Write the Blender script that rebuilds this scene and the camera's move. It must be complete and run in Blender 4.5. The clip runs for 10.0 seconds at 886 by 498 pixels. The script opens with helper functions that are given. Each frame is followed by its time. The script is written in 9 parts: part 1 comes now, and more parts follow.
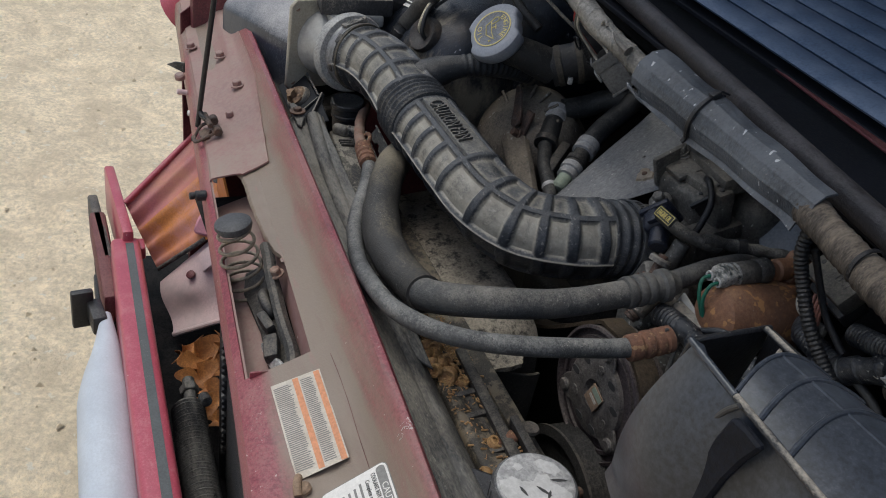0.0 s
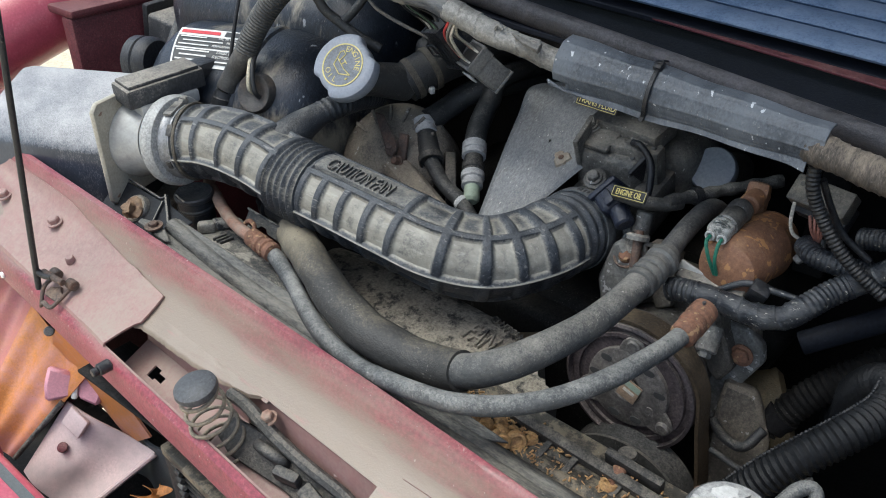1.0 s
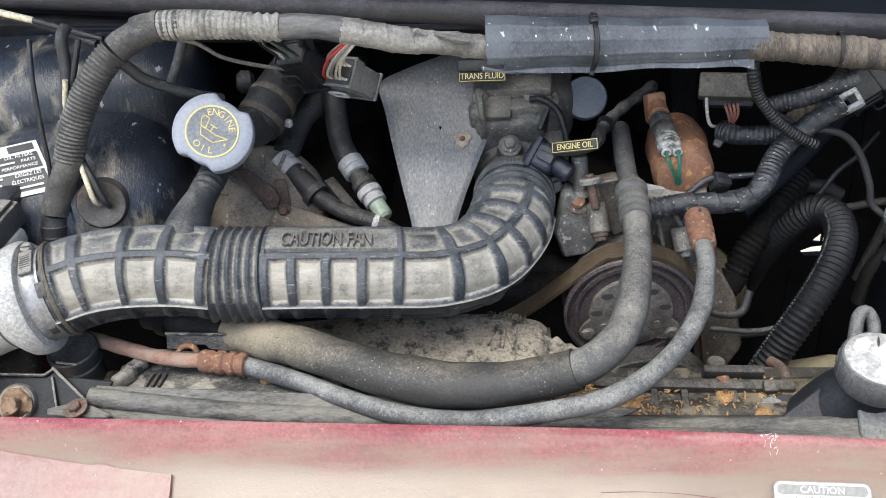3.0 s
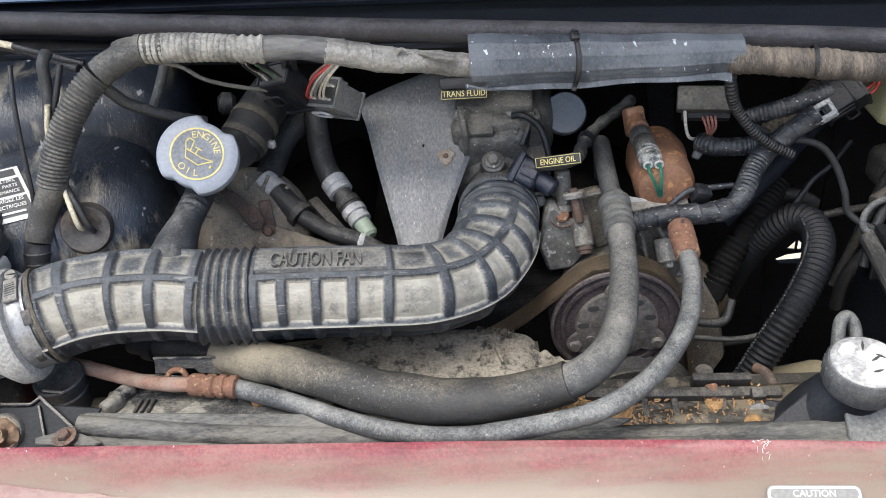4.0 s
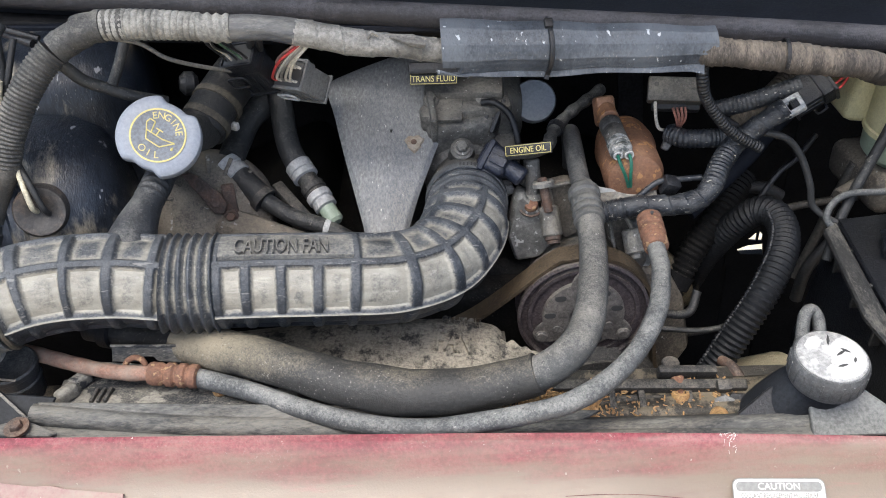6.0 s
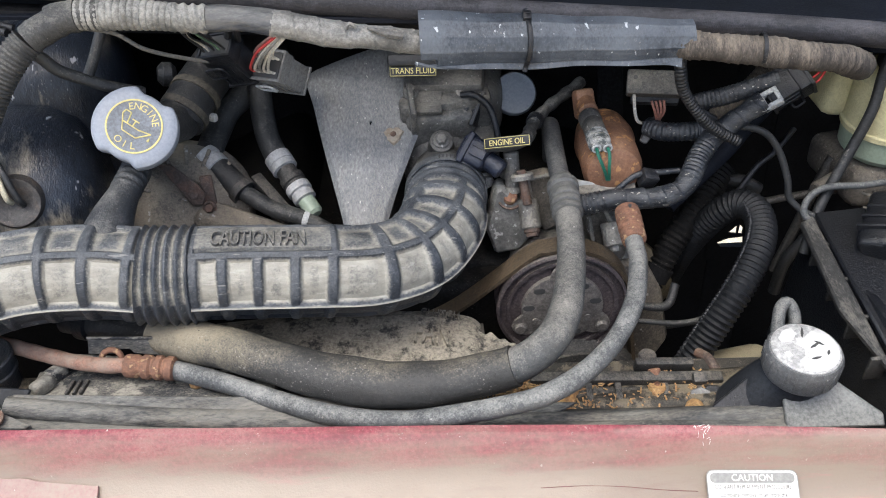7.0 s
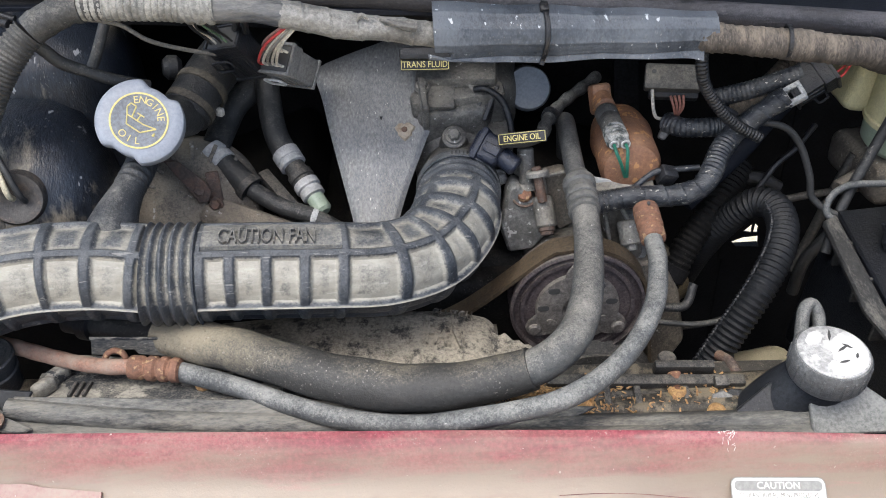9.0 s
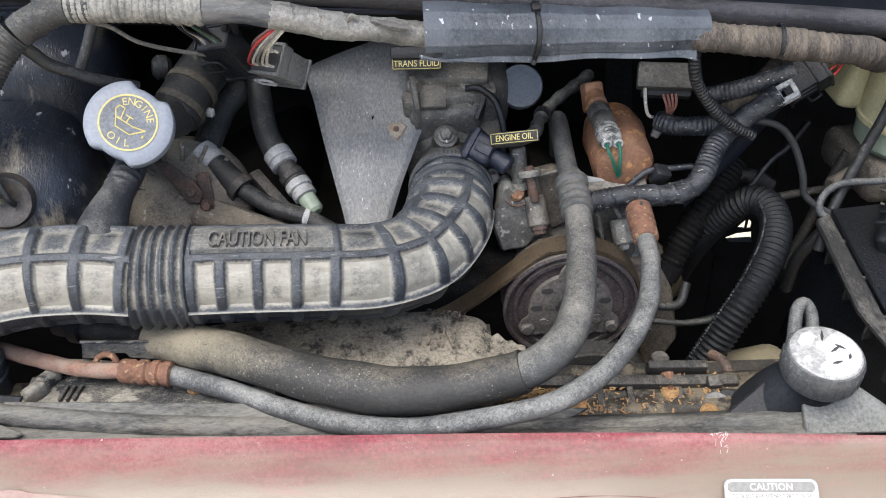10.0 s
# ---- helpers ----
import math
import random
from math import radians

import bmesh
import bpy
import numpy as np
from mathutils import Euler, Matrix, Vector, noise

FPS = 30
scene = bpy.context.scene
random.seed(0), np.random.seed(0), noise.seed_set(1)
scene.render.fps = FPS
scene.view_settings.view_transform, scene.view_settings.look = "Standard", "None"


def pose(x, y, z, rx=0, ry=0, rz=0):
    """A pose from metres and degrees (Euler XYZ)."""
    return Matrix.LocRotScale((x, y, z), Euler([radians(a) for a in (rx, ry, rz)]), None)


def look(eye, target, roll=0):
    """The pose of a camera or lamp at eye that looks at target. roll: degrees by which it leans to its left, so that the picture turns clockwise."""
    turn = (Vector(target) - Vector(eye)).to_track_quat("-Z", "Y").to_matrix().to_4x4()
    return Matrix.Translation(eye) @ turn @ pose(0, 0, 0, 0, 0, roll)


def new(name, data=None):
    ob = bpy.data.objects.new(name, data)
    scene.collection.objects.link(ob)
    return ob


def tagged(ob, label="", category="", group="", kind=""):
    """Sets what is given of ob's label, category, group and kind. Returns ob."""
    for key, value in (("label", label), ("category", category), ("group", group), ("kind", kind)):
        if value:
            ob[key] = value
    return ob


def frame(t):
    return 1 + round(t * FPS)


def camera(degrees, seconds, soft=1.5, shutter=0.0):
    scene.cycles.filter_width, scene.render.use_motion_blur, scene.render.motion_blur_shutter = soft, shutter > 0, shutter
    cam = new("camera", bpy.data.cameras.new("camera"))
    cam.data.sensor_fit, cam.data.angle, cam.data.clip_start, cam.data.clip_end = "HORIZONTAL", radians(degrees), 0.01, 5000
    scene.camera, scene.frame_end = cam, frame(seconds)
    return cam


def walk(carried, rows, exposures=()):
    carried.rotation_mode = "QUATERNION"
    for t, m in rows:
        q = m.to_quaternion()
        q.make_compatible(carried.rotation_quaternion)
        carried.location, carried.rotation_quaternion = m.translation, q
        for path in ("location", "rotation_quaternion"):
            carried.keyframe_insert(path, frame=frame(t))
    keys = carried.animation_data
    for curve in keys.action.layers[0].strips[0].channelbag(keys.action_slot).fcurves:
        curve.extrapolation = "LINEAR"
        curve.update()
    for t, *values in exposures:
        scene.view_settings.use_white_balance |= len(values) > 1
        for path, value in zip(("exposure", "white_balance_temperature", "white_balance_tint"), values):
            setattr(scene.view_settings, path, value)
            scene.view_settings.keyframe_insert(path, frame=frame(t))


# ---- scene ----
EXPOSURES = [(0, -0.06, 6350, 7.0), (0.5, 0.42, 6200, 4.0), (1.0, 0.9, 6150, 3.0), (1.5, 1.5, 6150, 3.0), (2.0, 1.85, 6150, 3.0), (3.3, 1.4, 6350, 7.0), (8.0, 1.37, 6350, 8.0), (10, 1.40, 6350, 8.0)]
cam = camera(55.07, 10.0, 1.0)
PATH = [
    (0, (0.6139, -0.2142, 1.2912), (-0.9150, 0.5728, 0.2700), 10.82),
    (0.5, (0.5080, -0.3399, 1.2954), (-0.7890, 0.8146, 0.3031), 8.24),
    (1, (0.4021, -0.3463, 1.3091), (-0.7232, 0.9462, 0.2779), -0.81),
    (1.5, (0.2781, -0.3191, 1.3275), (-0.5271, 1.1342, 0.2142), -5.19),
    (2, (0.1589, -0.3782, 1.3486), (-0.2534, 1.1908, 0.1788), -5.82),
    (3.3, (0.0281, -0.4238, 1.3600), (-0.1639, 1.1790, 0.1793), -7.67),
    (3.5, (0.0258, -0.4228, 1.3603), (-0.1522, 1.1883, 0.1886), -7.94),
    (4, (0.0221, -0.4271, 1.3638), (-0.1084, 1.1991, 0.2070), -7.23),
    (4.5, (0.0171, -0.4261, 1.3633), (-0.0837, 1.1907, 0.1902), -6.37),
    (5, (0.0112, -0.4232, 1.3635), (-0.0631, 1.1893, 0.1826), -5.51),
    (5.5, (0.0093, -0.4143, 1.3623), (-0.0433, 1.1944, 0.1751), -4.90),
    (7, (0.0204, -0.4144, 1.3618), (0.0154, 1.1746, 0.1472), -3.69),
    (7.5, (0.0147, -0.4165, 1.3611), (0.0140, 1.1751, 0.1500), -3.51),
    (8, (0.0072, -0.4102, 1.3610), (0.0026, 1.1852, 0.1549), -3.57),
    (8.5, (0.0074, -0.4013, 1.3540), (0.0077, 1.1882, 0.1401), -3.37),
    (9, (0.0111, -0.3966, 1.3493), (-0.0003, 1.1900, 0.1318), -3.69),
    (9.5, (0.0125, -0.3915, 1.3508), (0.0065, 1.1892, 0.1255), -3.66),
    (10, (0.0143, -0.3892, 1.3539), (0.0125, 1.1846, 0.1197), -3.76),
]
walk(cam, [(t, look(eye, target, roll)) for t, eye, target, roll in PATH], EXPOSURES)

# ---- light ----
world = bpy.data.worlds.new("sky")
scene.world = world
world.use_nodes = True
wn = world.node_tree.nodes
sky = wn.new("ShaderNodeTexSky")
sky.sky_type = "NISHITA"
sky.sun_disc = False
sky.sun_elevation = radians(72)
sky.sun_rotation = radians(205)
sky.air_density, sky.dust_density, sky.ozone_density = 1.0, 5.0, 0.6
wn["Background"].inputs["Strength"].default_value = 0.14
world.node_tree.links.new(sky.outputs[0], wn["Background"].inputs["Color"])

sun_data = bpy.data.lights.new("sun", "SUN")
sun_data.energy = 1.0
sun_data.angle = radians(36)
sun_data.color = (0.93, 0.985, 1.0)
sun = new("sun", sun_data)
sun.matrix_world = look((-0.9, -0.5, 2.2), (0, 0, 0))


# ---- materials ----
def mat(name, base, rough=0.6, metal=0.0, dust=None, amount=0.0, up=0.0, patch=22.0, grain=350.0, vary=0.35,
        bump=0.55, second=None, second_amount=0.5, second_scale=40.0, chips=None, chip_at=0.72, chip_scale=160.0, coat=0.0, edge=0.12, fade=None, specks=0.4, stretch=None, gloss=0.5):
    """A worn surface: base colour with grain, a second tone in patches, dust that gathers on upward faces, and small chips."""
    m = bpy.data.materials.new(name)
    m.use_nodes = True
    nt = m.node_tree
    nodes, links = nt.nodes, nt.links
    b = nodes["Principled BSDF"]
    co = nodes.new("ShaderNodeTexCoord").outputs["Object"]
    if stretch:
        sm = nodes.new("ShaderNodeMapping")
        sm.inputs["Scale"].default_value = stretch
        links.new(co, sm.inputs["Vector"])
        co = sm.outputs[0]

    def noise_of(scale, detail=5.0, rough_=0.6):
        n = nodes.new("ShaderNodeTexNoise")
        n.inputs["Scale"].default_value, n.inputs["Detail"].default_value, n.inputs["Roughness"].default_value = scale, detail, rough_
        links.new(co, n.inputs["Vector"])
        return n.outputs["Fac"]

    def math_(op, a, c):
        n = nodes.new("ShaderNodeMath")
        n.operation = op
        n.use_clamp = op == "MULTIPLY_ADD"
        for k, v in enumerate((a, c)):
            if isinstance(v, (int, float)):
                n.inputs[k].default_value = v
            else:
                links.new(v, n.inputs[k])
        return n.outputs[0]

    def ramp(fac, lo, hi):
        n = nodes.new("ShaderNodeMapRange")
        n.inputs["From Min"].default_value, n.inputs["From Max"].default_value = lo, hi
        links.new(fac, n.inputs["Value"])
        return n.outputs[0]

    def mix(fac, a, c):
        n = nodes.new("ShaderNodeMix")
        n.data_type = "RGBA"
        links.new(fac, n.inputs["Factor"])
        for key, v in ((6, a), (7, c)):
            if isinstance(v, tuple):
                n.inputs[key].default_value = (*v, 1)
            else:
                links.new(v, n.inputs[key])
        return n.outputs[2]

    fine, wide = noise_of(grain, 6.0, 0.7), noise_of(patch, 12.0, 0.72)
    speck = noise_of(grain * 2.4, 2.0, 0.5)
    dark, light = tuple(v * (1 - vary) for v in base), tuple(min(1, v * (1 + vary)) for v in base)
    col = mix(ramp(math_("ADD", math_("MULTIPLY", fine, 0.6), math_("MULTIPLY", wide, 0.4)), 0.41, 0.59), dark, light)
    if second:
        col = mix(ramp(noise_of(second_scale, 10.0, 0.72), 0.5 + 0.5 * (0.5 - second_amount) - edge, 0.5 + 0.5 * (0.5 - second_amount) + edge), col, second)
    rough_out = None
    if dust:
        g = nodes.new("ShaderNodeNewGeometry")
        s = nodes.new("ShaderNodeSeparateXYZ")
        links.new(g.outputs["Normal"], s.inputs[0])
        lift = math_("MULTIPLY", s.outputs["Z"], up)
        mess = math_("ADD", math_("MULTIPLY", wide, 1.1), math_("ADD", math_("MULTIPLY", fine, 0.40), math_("MULTIPLY", speck, 0.45)))
        if fade:
            px = nodes.new("ShaderNodeSeparateXYZ")
            links.new(co, px.inputs[0])
            mess = math_("ADD", mess, math_("MULTIPLY", ramp(px.outputs["X"], fade[1], fade[0]), fade[2]))
        fac = ramp(math_("ADD", math_("ADD", mess, lift), amount), 0.96, 1.40)
        col = mix(fac, col, dust)
        rough_out = ramp(fac, 0.0, 1.0)
        r = nodes.new("ShaderNodeMapRange")
        r.inputs["To Min"].default_value, r.inputs["To Max"].default_value = rough, 0.92
        links.new(fac, r.inputs["Value"])
        rough_out = r.outputs[0]
    if specks and bump > 0.06:
        tip = tuple(min(1, 0.25 * a_ + 0.75 * c_) for a_, c_ in zip(base, (0.46, 0.43, 0.38)))
        col = mix(math_("MULTIPLY", math_("MULTIPLY", ramp(noise_of(grain * 1.7, 3.0, 0.6), 0.62, 0.68), ramp(noise_of(patch * 1.6, 5.0, 0.6), 0.46, 0.64)), specks), col, tip)
        low = tuple(v * 0.35 for v in base)
        col = mix(math_("MULTIPLY", ramp(noise_of(grain * 1.25, 4.0, 0.65), 0.36, 0.31), specks), col, low)
    if chips:
        col = mix(ramp(noise_of(chip_scale, 3.0, 0.5), chip_at, chip_at + 0.03), col, chips)
    links.new(col, b.inputs["Base Color"])
    if rough_out is None:
        r = nodes.new("ShaderNodeMapRange")
        r.inputs["From Min"].default_value, r.inputs["From Max"].default_value = 0.3, 0.7
        r.inputs["To Min"].default_value, r.inputs["To Max"].default_value = max(0.05, rough - 0.12), min(1, rough + 0.12)
        links.new(fine, r.inputs["Value"])
        rough_out = r.outputs[0]
    links.new(rough_out, b.inputs["Roughness"])
    b.inputs["Metallic"].default_value = metal
    b.inputs["Specular IOR Level"].default_value = gloss
    b.inputs["Coat Weight"].default_value = coat
    if bump:
        k = nodes.new("ShaderNodeBump")
        k.inputs["Strength"].default_value, k.inputs["Distance"].default_value = bump, 0.0014
        links.new(math_("ADD", math_("ADD", fine, math_("MULTIPLY", speck, 0.5)), math_("MULTIPLY", wide, 1.5)), k.inputs["Height"])
        links.new(k.outputs[0], b.inputs["Normal"])
    return m


TAN = (0.40, 0.34, 0.26)
GREY_DUST = (0.30, 0.29, 0.27)
M = {
    "rubber": mat("dusty black rubber", (0.030, 0.031, 0.032), 0.50, dust=(0.20, 0.19, 0.165), amount=-0.22, up=0.25, vary=0.2, grain=260, patch=30),
    "rubber_pale": mat("grey weathered rubber hose", (0.088, 0.092, 0.094), 0.58, dust=(0.315, 0.312, 0.29), amount=-0.10, up=0.24, vary=0.3, grain=330, patch=18, chips=(0.36, 0.355, 0.33), chip_at=0.735, chip_scale=260, specks=0.8, second=(0.045, 0.048, 0.05), second_amount=0.38, second_scale=50),
    "rib": mat("bare blue-black rubber", (0.046, 0.053, 0.063), 0.40, dust=(0.215, 0.22, 0.22), amount=0.06, up=0.14, patch=70, vary=0.25),
    "sleeve": mat("black sleeve, tan with dust at one end", (0.036, 0.035, 0.033), 0.55, dust=(0.23, 0.20, 0.145), amount=-0.24, up=0.30, vary=0.25, grain=300, patch=12, fade=(-0.22, -0.10, 0.45), specks=0.8),
    "loom_grey": mat("grey-dusted split loom", (0.045, 0.045, 0.044), 0.5, dust=(0.25, 0.24, 0.21), amount=-0.12, up=0.25, patch=40),
    "spring_cap": mat("dark grey rubber cap", (0.06, 0.063, 0.07), 0.6, bump=0.12),
    "text_rubber": mat("moulded rubber letters", (0.07, 0.07, 0.07), 0.6, dust=(0.26, 0.245, 0.215), amount=-0.05, up=0.2),
    "black": mat("clean black plastic", (0.010, 0.011, 0.014), 0.30, dust=(0.09, 0.09, 0.09), amount=-0.42, up=0.15, specks=0.15),
    "plastic": mat("black plastic", (0.017, 0.018, 0.021), 0.40, dust=(0.20, 0.195, 0.18), amount=-0.36, up=0.26),
    "plastic_dusty": mat("dusty black plastic", (0.035, 0.037, 0.042), 0.55, dust=(0.36, 0.33, 0.28), amount=-0.1, up=0.35),
    "box_plastic": mat("weathered grey-black plastic", (0.060, 0.072, 0.094), 0.30, dust=(0.40, 0.40, 0.41), amount=-0.15, up=0.50, patch=7, second=(0.022, 0.028, 0.042), second_amount=0.47, second_scale=6, edge=0.14, stretch=(1, 1.4, 0.6), specks=0.1, vary=0.12, bump=0.12),
    "drum": mat("smeared black housing", (0.019, 0.024, 0.034), 0.28, dust=(0.22, 0.20, 0.165), amount=-0.30, up=0.15, second=(0.27, 0.24, 0.185), second_amount=0.385, second_scale=11, patch=24, edge=0.05, chips=(0.30, 0.31, 0.33), chip_at=0.69, chip_scale=110, stretch=(1, 0.5, 0.35)),
    "tape": mat("grey taped loom", (0.15, 0.145, 0.135), 0.55, dust=(0.33, 0.315, 0.285), amount=-0.12, up=0.25, patch=60, second=(0.05, 0.05, 0.05), second_amount=0.3, second_scale=45),
    "tape_brown": mat("brown taped loom", (0.080, 0.068, 0.057), 0.72, dust=(0.25, 0.21, 0.165), amount=-0.04, up=0.25, patch=60, vary=0.45, second=(0.035, 0.03, 0.027), second_amount=0.36, second_scale=40, stretch=(1.6, 0.5, 0.5)),
    "loom": mat("black split loom", (0.016, 0.017, 0.019), 0.36, dust=(0.20, 0.19, 0.17), amount=-0.42, up=0.25),
    "loom_spot": mat("black loom flecked with dirt", (0.014, 0.017, 0.023), 0.28, dust=(0.16, 0.165, 0.17), amount=-0.36, up=0.20, patch=50, chips=(0.40, 0.385, 0.34), chip_at=0.66, chip_scale=300, second=(0.085, 0.09, 0.095), second_amount=0.36, second_scale=60, stretch=(0.6, 1.3, 1.3)),
    "cover": mat("scuffed blue-grey plastic", (0.034, 0.042, 0.055), 0.32, dust=(0.14, 0.157, 0.18), amount=0.0, up=0.12, patch=34, chips=(0.50, 0.53, 0.56), chip_at=0.685, chip_scale=230, second=(0.085, 0.098, 0.118), second_amount=0.5, second_scale=30, stretch=(0.8, 0.5, 0.5)),
    "rust": mat("rusted steel", (0.21, 0.105, 0.065), 0.85, second=(0.12, 0.065, 0.045), second_amount=0.45, second_scale=90, chips=(0.32, 0.20, 0.11), chip_at=0.60, chip_scale=180, bump=0.5),
    "rust_pale": mat("rust-stained pipe", (0.23, 0.125, 0.09), 0.8, second=(0.26, 0.20, 0.16), second_amount=0.5, second_scale=60, bump=0.4),
    "canister": mat("rust-bloomed canister", (0.215, 0.102, 0.052), 0.6, second=(0.14, 0.078, 0.055), second_amount=0.46, second_scale=30, dust=(0.29, 0.19, 0.115), amount=-0.10, up=0.12, patch=40, chips=(0.36, 0.19, 0.08), chip_at=0.60, chip_scale=110, bump=0.4, edge=0.22),
    "alu": mat("dirty cast aluminium", (0.25, 0.243, 0.225), 0.45, metal=0.25, dust=(0.26, 0.235, 0.19), amount=-0.08, up=0.2, second=(0.075, 0.07, 0.063), second_amount=0.46, second_scale=32, chips=(0.52, 0.52, 0.50), chip_at=0.665, chip_scale=170, bump=0.6),
    "throttle": mat("grey cast throttle metal", (0.17, 0.165, 0.152), 0.48, metal=0.3, dust=(0.21, 0.192, 0.16), amount=-0.1, up=0.2, second=(0.055, 0.054, 0.053), second_amount=0.46, second_scale=26, bump=0.6, chips=(0.40, 0.40, 0.38), chip_at=0.69, chip_scale=220),
    "steel": mat("dull steel", (0.46, 0.46, 0.45), 0.45, metal=0.25, dust=(0.36, 0.34, 0.30), amount=-0.2, up=0.2),
    "steel_dark": mat("oily dark steel", (0.07, 0.068, 0.065), 0.5, metal=0.4, dust=(0.25, 0.22, 0.18), amount=-0.2, up=0.3),
    "pulley": mat("worn purple-brown pulley steel", (0.095, 0.078, 0.082), 0.55, metal=0.4, dust=(0.27, 0.24, 0.21), amount=-0.1, up=0.3),
    "clutch": mat("worn grey clutch steel", (0.20, 0.185, 0.17), 0.5, metal=0.4, dust=(0.31, 0.285, 0.245), amount=-0.1, up=0.3, second=(0.09, 0.08, 0.08), second_amount=0.35, second_scale=60),
    "belt": mat("brown dusty belt", (0.062, 0.045, 0.028), 0.55, dust=(0.14, 0.105, 0.068), amount=-0.1, up=0.25),
    "shield": mat("dull heat shield", (0.235, 0.237, 0.232), 0.45, metal=0.15, dust=(0.37, 0.355, 0.31), amount=-0.10, up=0.08, second=(0.075, 0.085, 0.105), second_amount=0.44, second_scale=16, patch=16, edge=0.14, chips=(0.48, 0.47, 0.44), chip_at=0.70, chip_scale=240, bump=0.4, specks=0.35, stretch=(1.4, 0.7, 0.6)),
    "shroud": mat("caked dirt on black shroud", (0.27, 0.245, 0.20), 0.9, second=(0.035, 0.034, 0.033), second_amount=0.41, second_scale=60, dust=(0.34, 0.31, 0.25), amount=-0.2, up=0.2, bump=0.9, edge=0.05),
    "casting": mat("tan-grey dusty casting", (0.14, 0.125, 0.105), 0.7, metal=0.15, dust=(0.27, 0.235, 0.185), amount=-0.05, up=0.3, second=(0.06, 0.055, 0.05), second_amount=0.45, second_scale=34, bump=0.4, chips=(0.36, 0.35, 0.33), chip_at=0.68, chip_scale=180),
    # Base and gloss are lowered to put cavity shade into the castings' colour.
    "engine": mat("oily engine metal, cavity shade in its colour", (0.012, 0.012, 0.012), 0.55, dust=(0.05, 0.044, 0.036), amount=-0.25, up=0.3, bump=0.6, gloss=0.12),
    "maf": mat("pale cast meter body", (0.36, 0.365, 0.36), 0.45, metal=0.1, dust=(0.35, 0.32, 0.26), amount=-0.18, up=0.2, patch=14, specks=0.08, bump=0.12, vary=0.15, grain=150),
    "cap": mat("pale blue-grey cap", (0.25, 0.275, 0.325), 0.5, dust=(0.33, 0.35, 0.38), amount=-0.2, up=0.15, bump=0.07, specks=0.0, vary=0.12),
    "cap_face": mat("grey cap disc", (0.15, 0.165, 0.19), 0.6, bump=0.05),
    "disc": mat("blue-grey rubber bung", (0.23, 0.26, 0.30), 0.5, bump=0.08, specks=0.1, vary=0.15),
    "yellow": mat("yellow print", (0.60, 0.52, 0.20), 0.6, bump=0.0, vary=0.15),
    "white": mat("white paper", (0.72, 0.71, 0.68), 0.7, bump=0.05, vary=0.08, second=(0.55, 0.50, 0.42), second_amount=0.15, second_scale=60),
    "paper_old": mat("soiled white paper", (0.56, 0.52, 0.45), 0.7, bump=0.05, vary=0.15, second=(0.40, 0.34, 0.27), second_amount=0.35, second_scale=45),
    "orange": mat("orange print", (0.60, 0.27, 0.14), 0.7, bump=0.05, vary=0.15),
    "ink": mat("black print", (0.05, 0.05, 0.05), 0.6, bump=0.0, vary=0.15),
    "grey_ink": mat("grey print", (0.22, 0.22, 0.21), 0.7, bump=0.0, vary=0.15),
    "red_ink": mat("red print", (0.60, 0.05, 0.06), 0.6, bump=0.0, vary=0.15),
    "peeled": mat("white paint film", (0.53, 0.53, 0.52), 0.5, second=(0.42, 0.42, 0.41), second_amount=0.34, second_scale=40, edge=0.05, bump=0.15, vary=0.10, specks=0.3),
    "rust_dark": mat("brown rusty bracket", (0.075, 0.055, 0.046), 0.7, second=(0.15, 0.075, 0.045), second_amount=0.35, second_scale=50, dust=(0.25, 0.20, 0.15), amount=-0.18, up=0.2),
    "mount": mat("dusty grey-black mount", (0.030, 0.029, 0.028), 0.55, dust=(0.20, 0.18, 0.145), amount=-0.16, up=0.26, patch=60),
    "deck": mat("oily black deck with brown smears", (0.030, 0.027, 0.022), 0.5, second=(0.155, 0.13, 0.092), second_amount=0.46, second_scale=30, dust=(0.22, 0.185, 0.13), amount=-0.28, up=0.2, bump=0.6, edge=0.03),
    "olive": mat("oily brown tin", (0.080, 0.064, 0.036), 0.6, dust=(0.12, 0.095, 0.06), amount=-0.2, up=0.2),
    "hood": mat("dark hood lining", (0.05, 0.05, 0.052), 0.9, vary=0.2, gloss=0.12),
    "bottle": mat("yellowed translucent plastic", (0.60, 0.56, 0.34), 0.45, dust=(0.35, 0.30, 0.22), amount=-0.25, up=0.3, vary=0.1),
    "bottle_low": mat("greenish coolant bottle", (0.30, 0.36, 0.28), 0.4, vary=0.1, bump=0.1),
    "bottle_old": mat("browned plastic tank", (0.36, 0.32, 0.21), 0.5, dust=(0.20, 0.17, 0.12), amount=-0.1, up=0.3, vary=0.2),
    "green": mat("green wire", (0.015, 0.12, 0.08), 0.5, bump=0.0),
    "wire_white": mat("white wire", (0.50, 0.48, 0.43), 0.6, bump=0.0),
    "wire_red": mat("red wire", (0.45, 0.05, 0.05), 0.6, bump=0.0),
    "wire_brown": mat("brown wire", (0.22, 0.10, 0.08), 0.6, bump=0.0),
    "conn_pale": mat("pale grey plastic", (0.42, 0.43, 0.43), 0.5, dust=(0.34, 0.32, 0.28), amount=-0.25, up=0.2),
    "conn_grey": mat("grey connector", (0.155, 0.155, 0.152), 0.42, dust=(0.30, 0.285, 0.255), amount=-0.24, up=0.22, patch=30),
    "nut": mat("pale nut shell", (0.40, 0.25, 0.11), 0.55, second=(0.22, 0.11, 0.05), second_amount=0.4, second_scale=120),
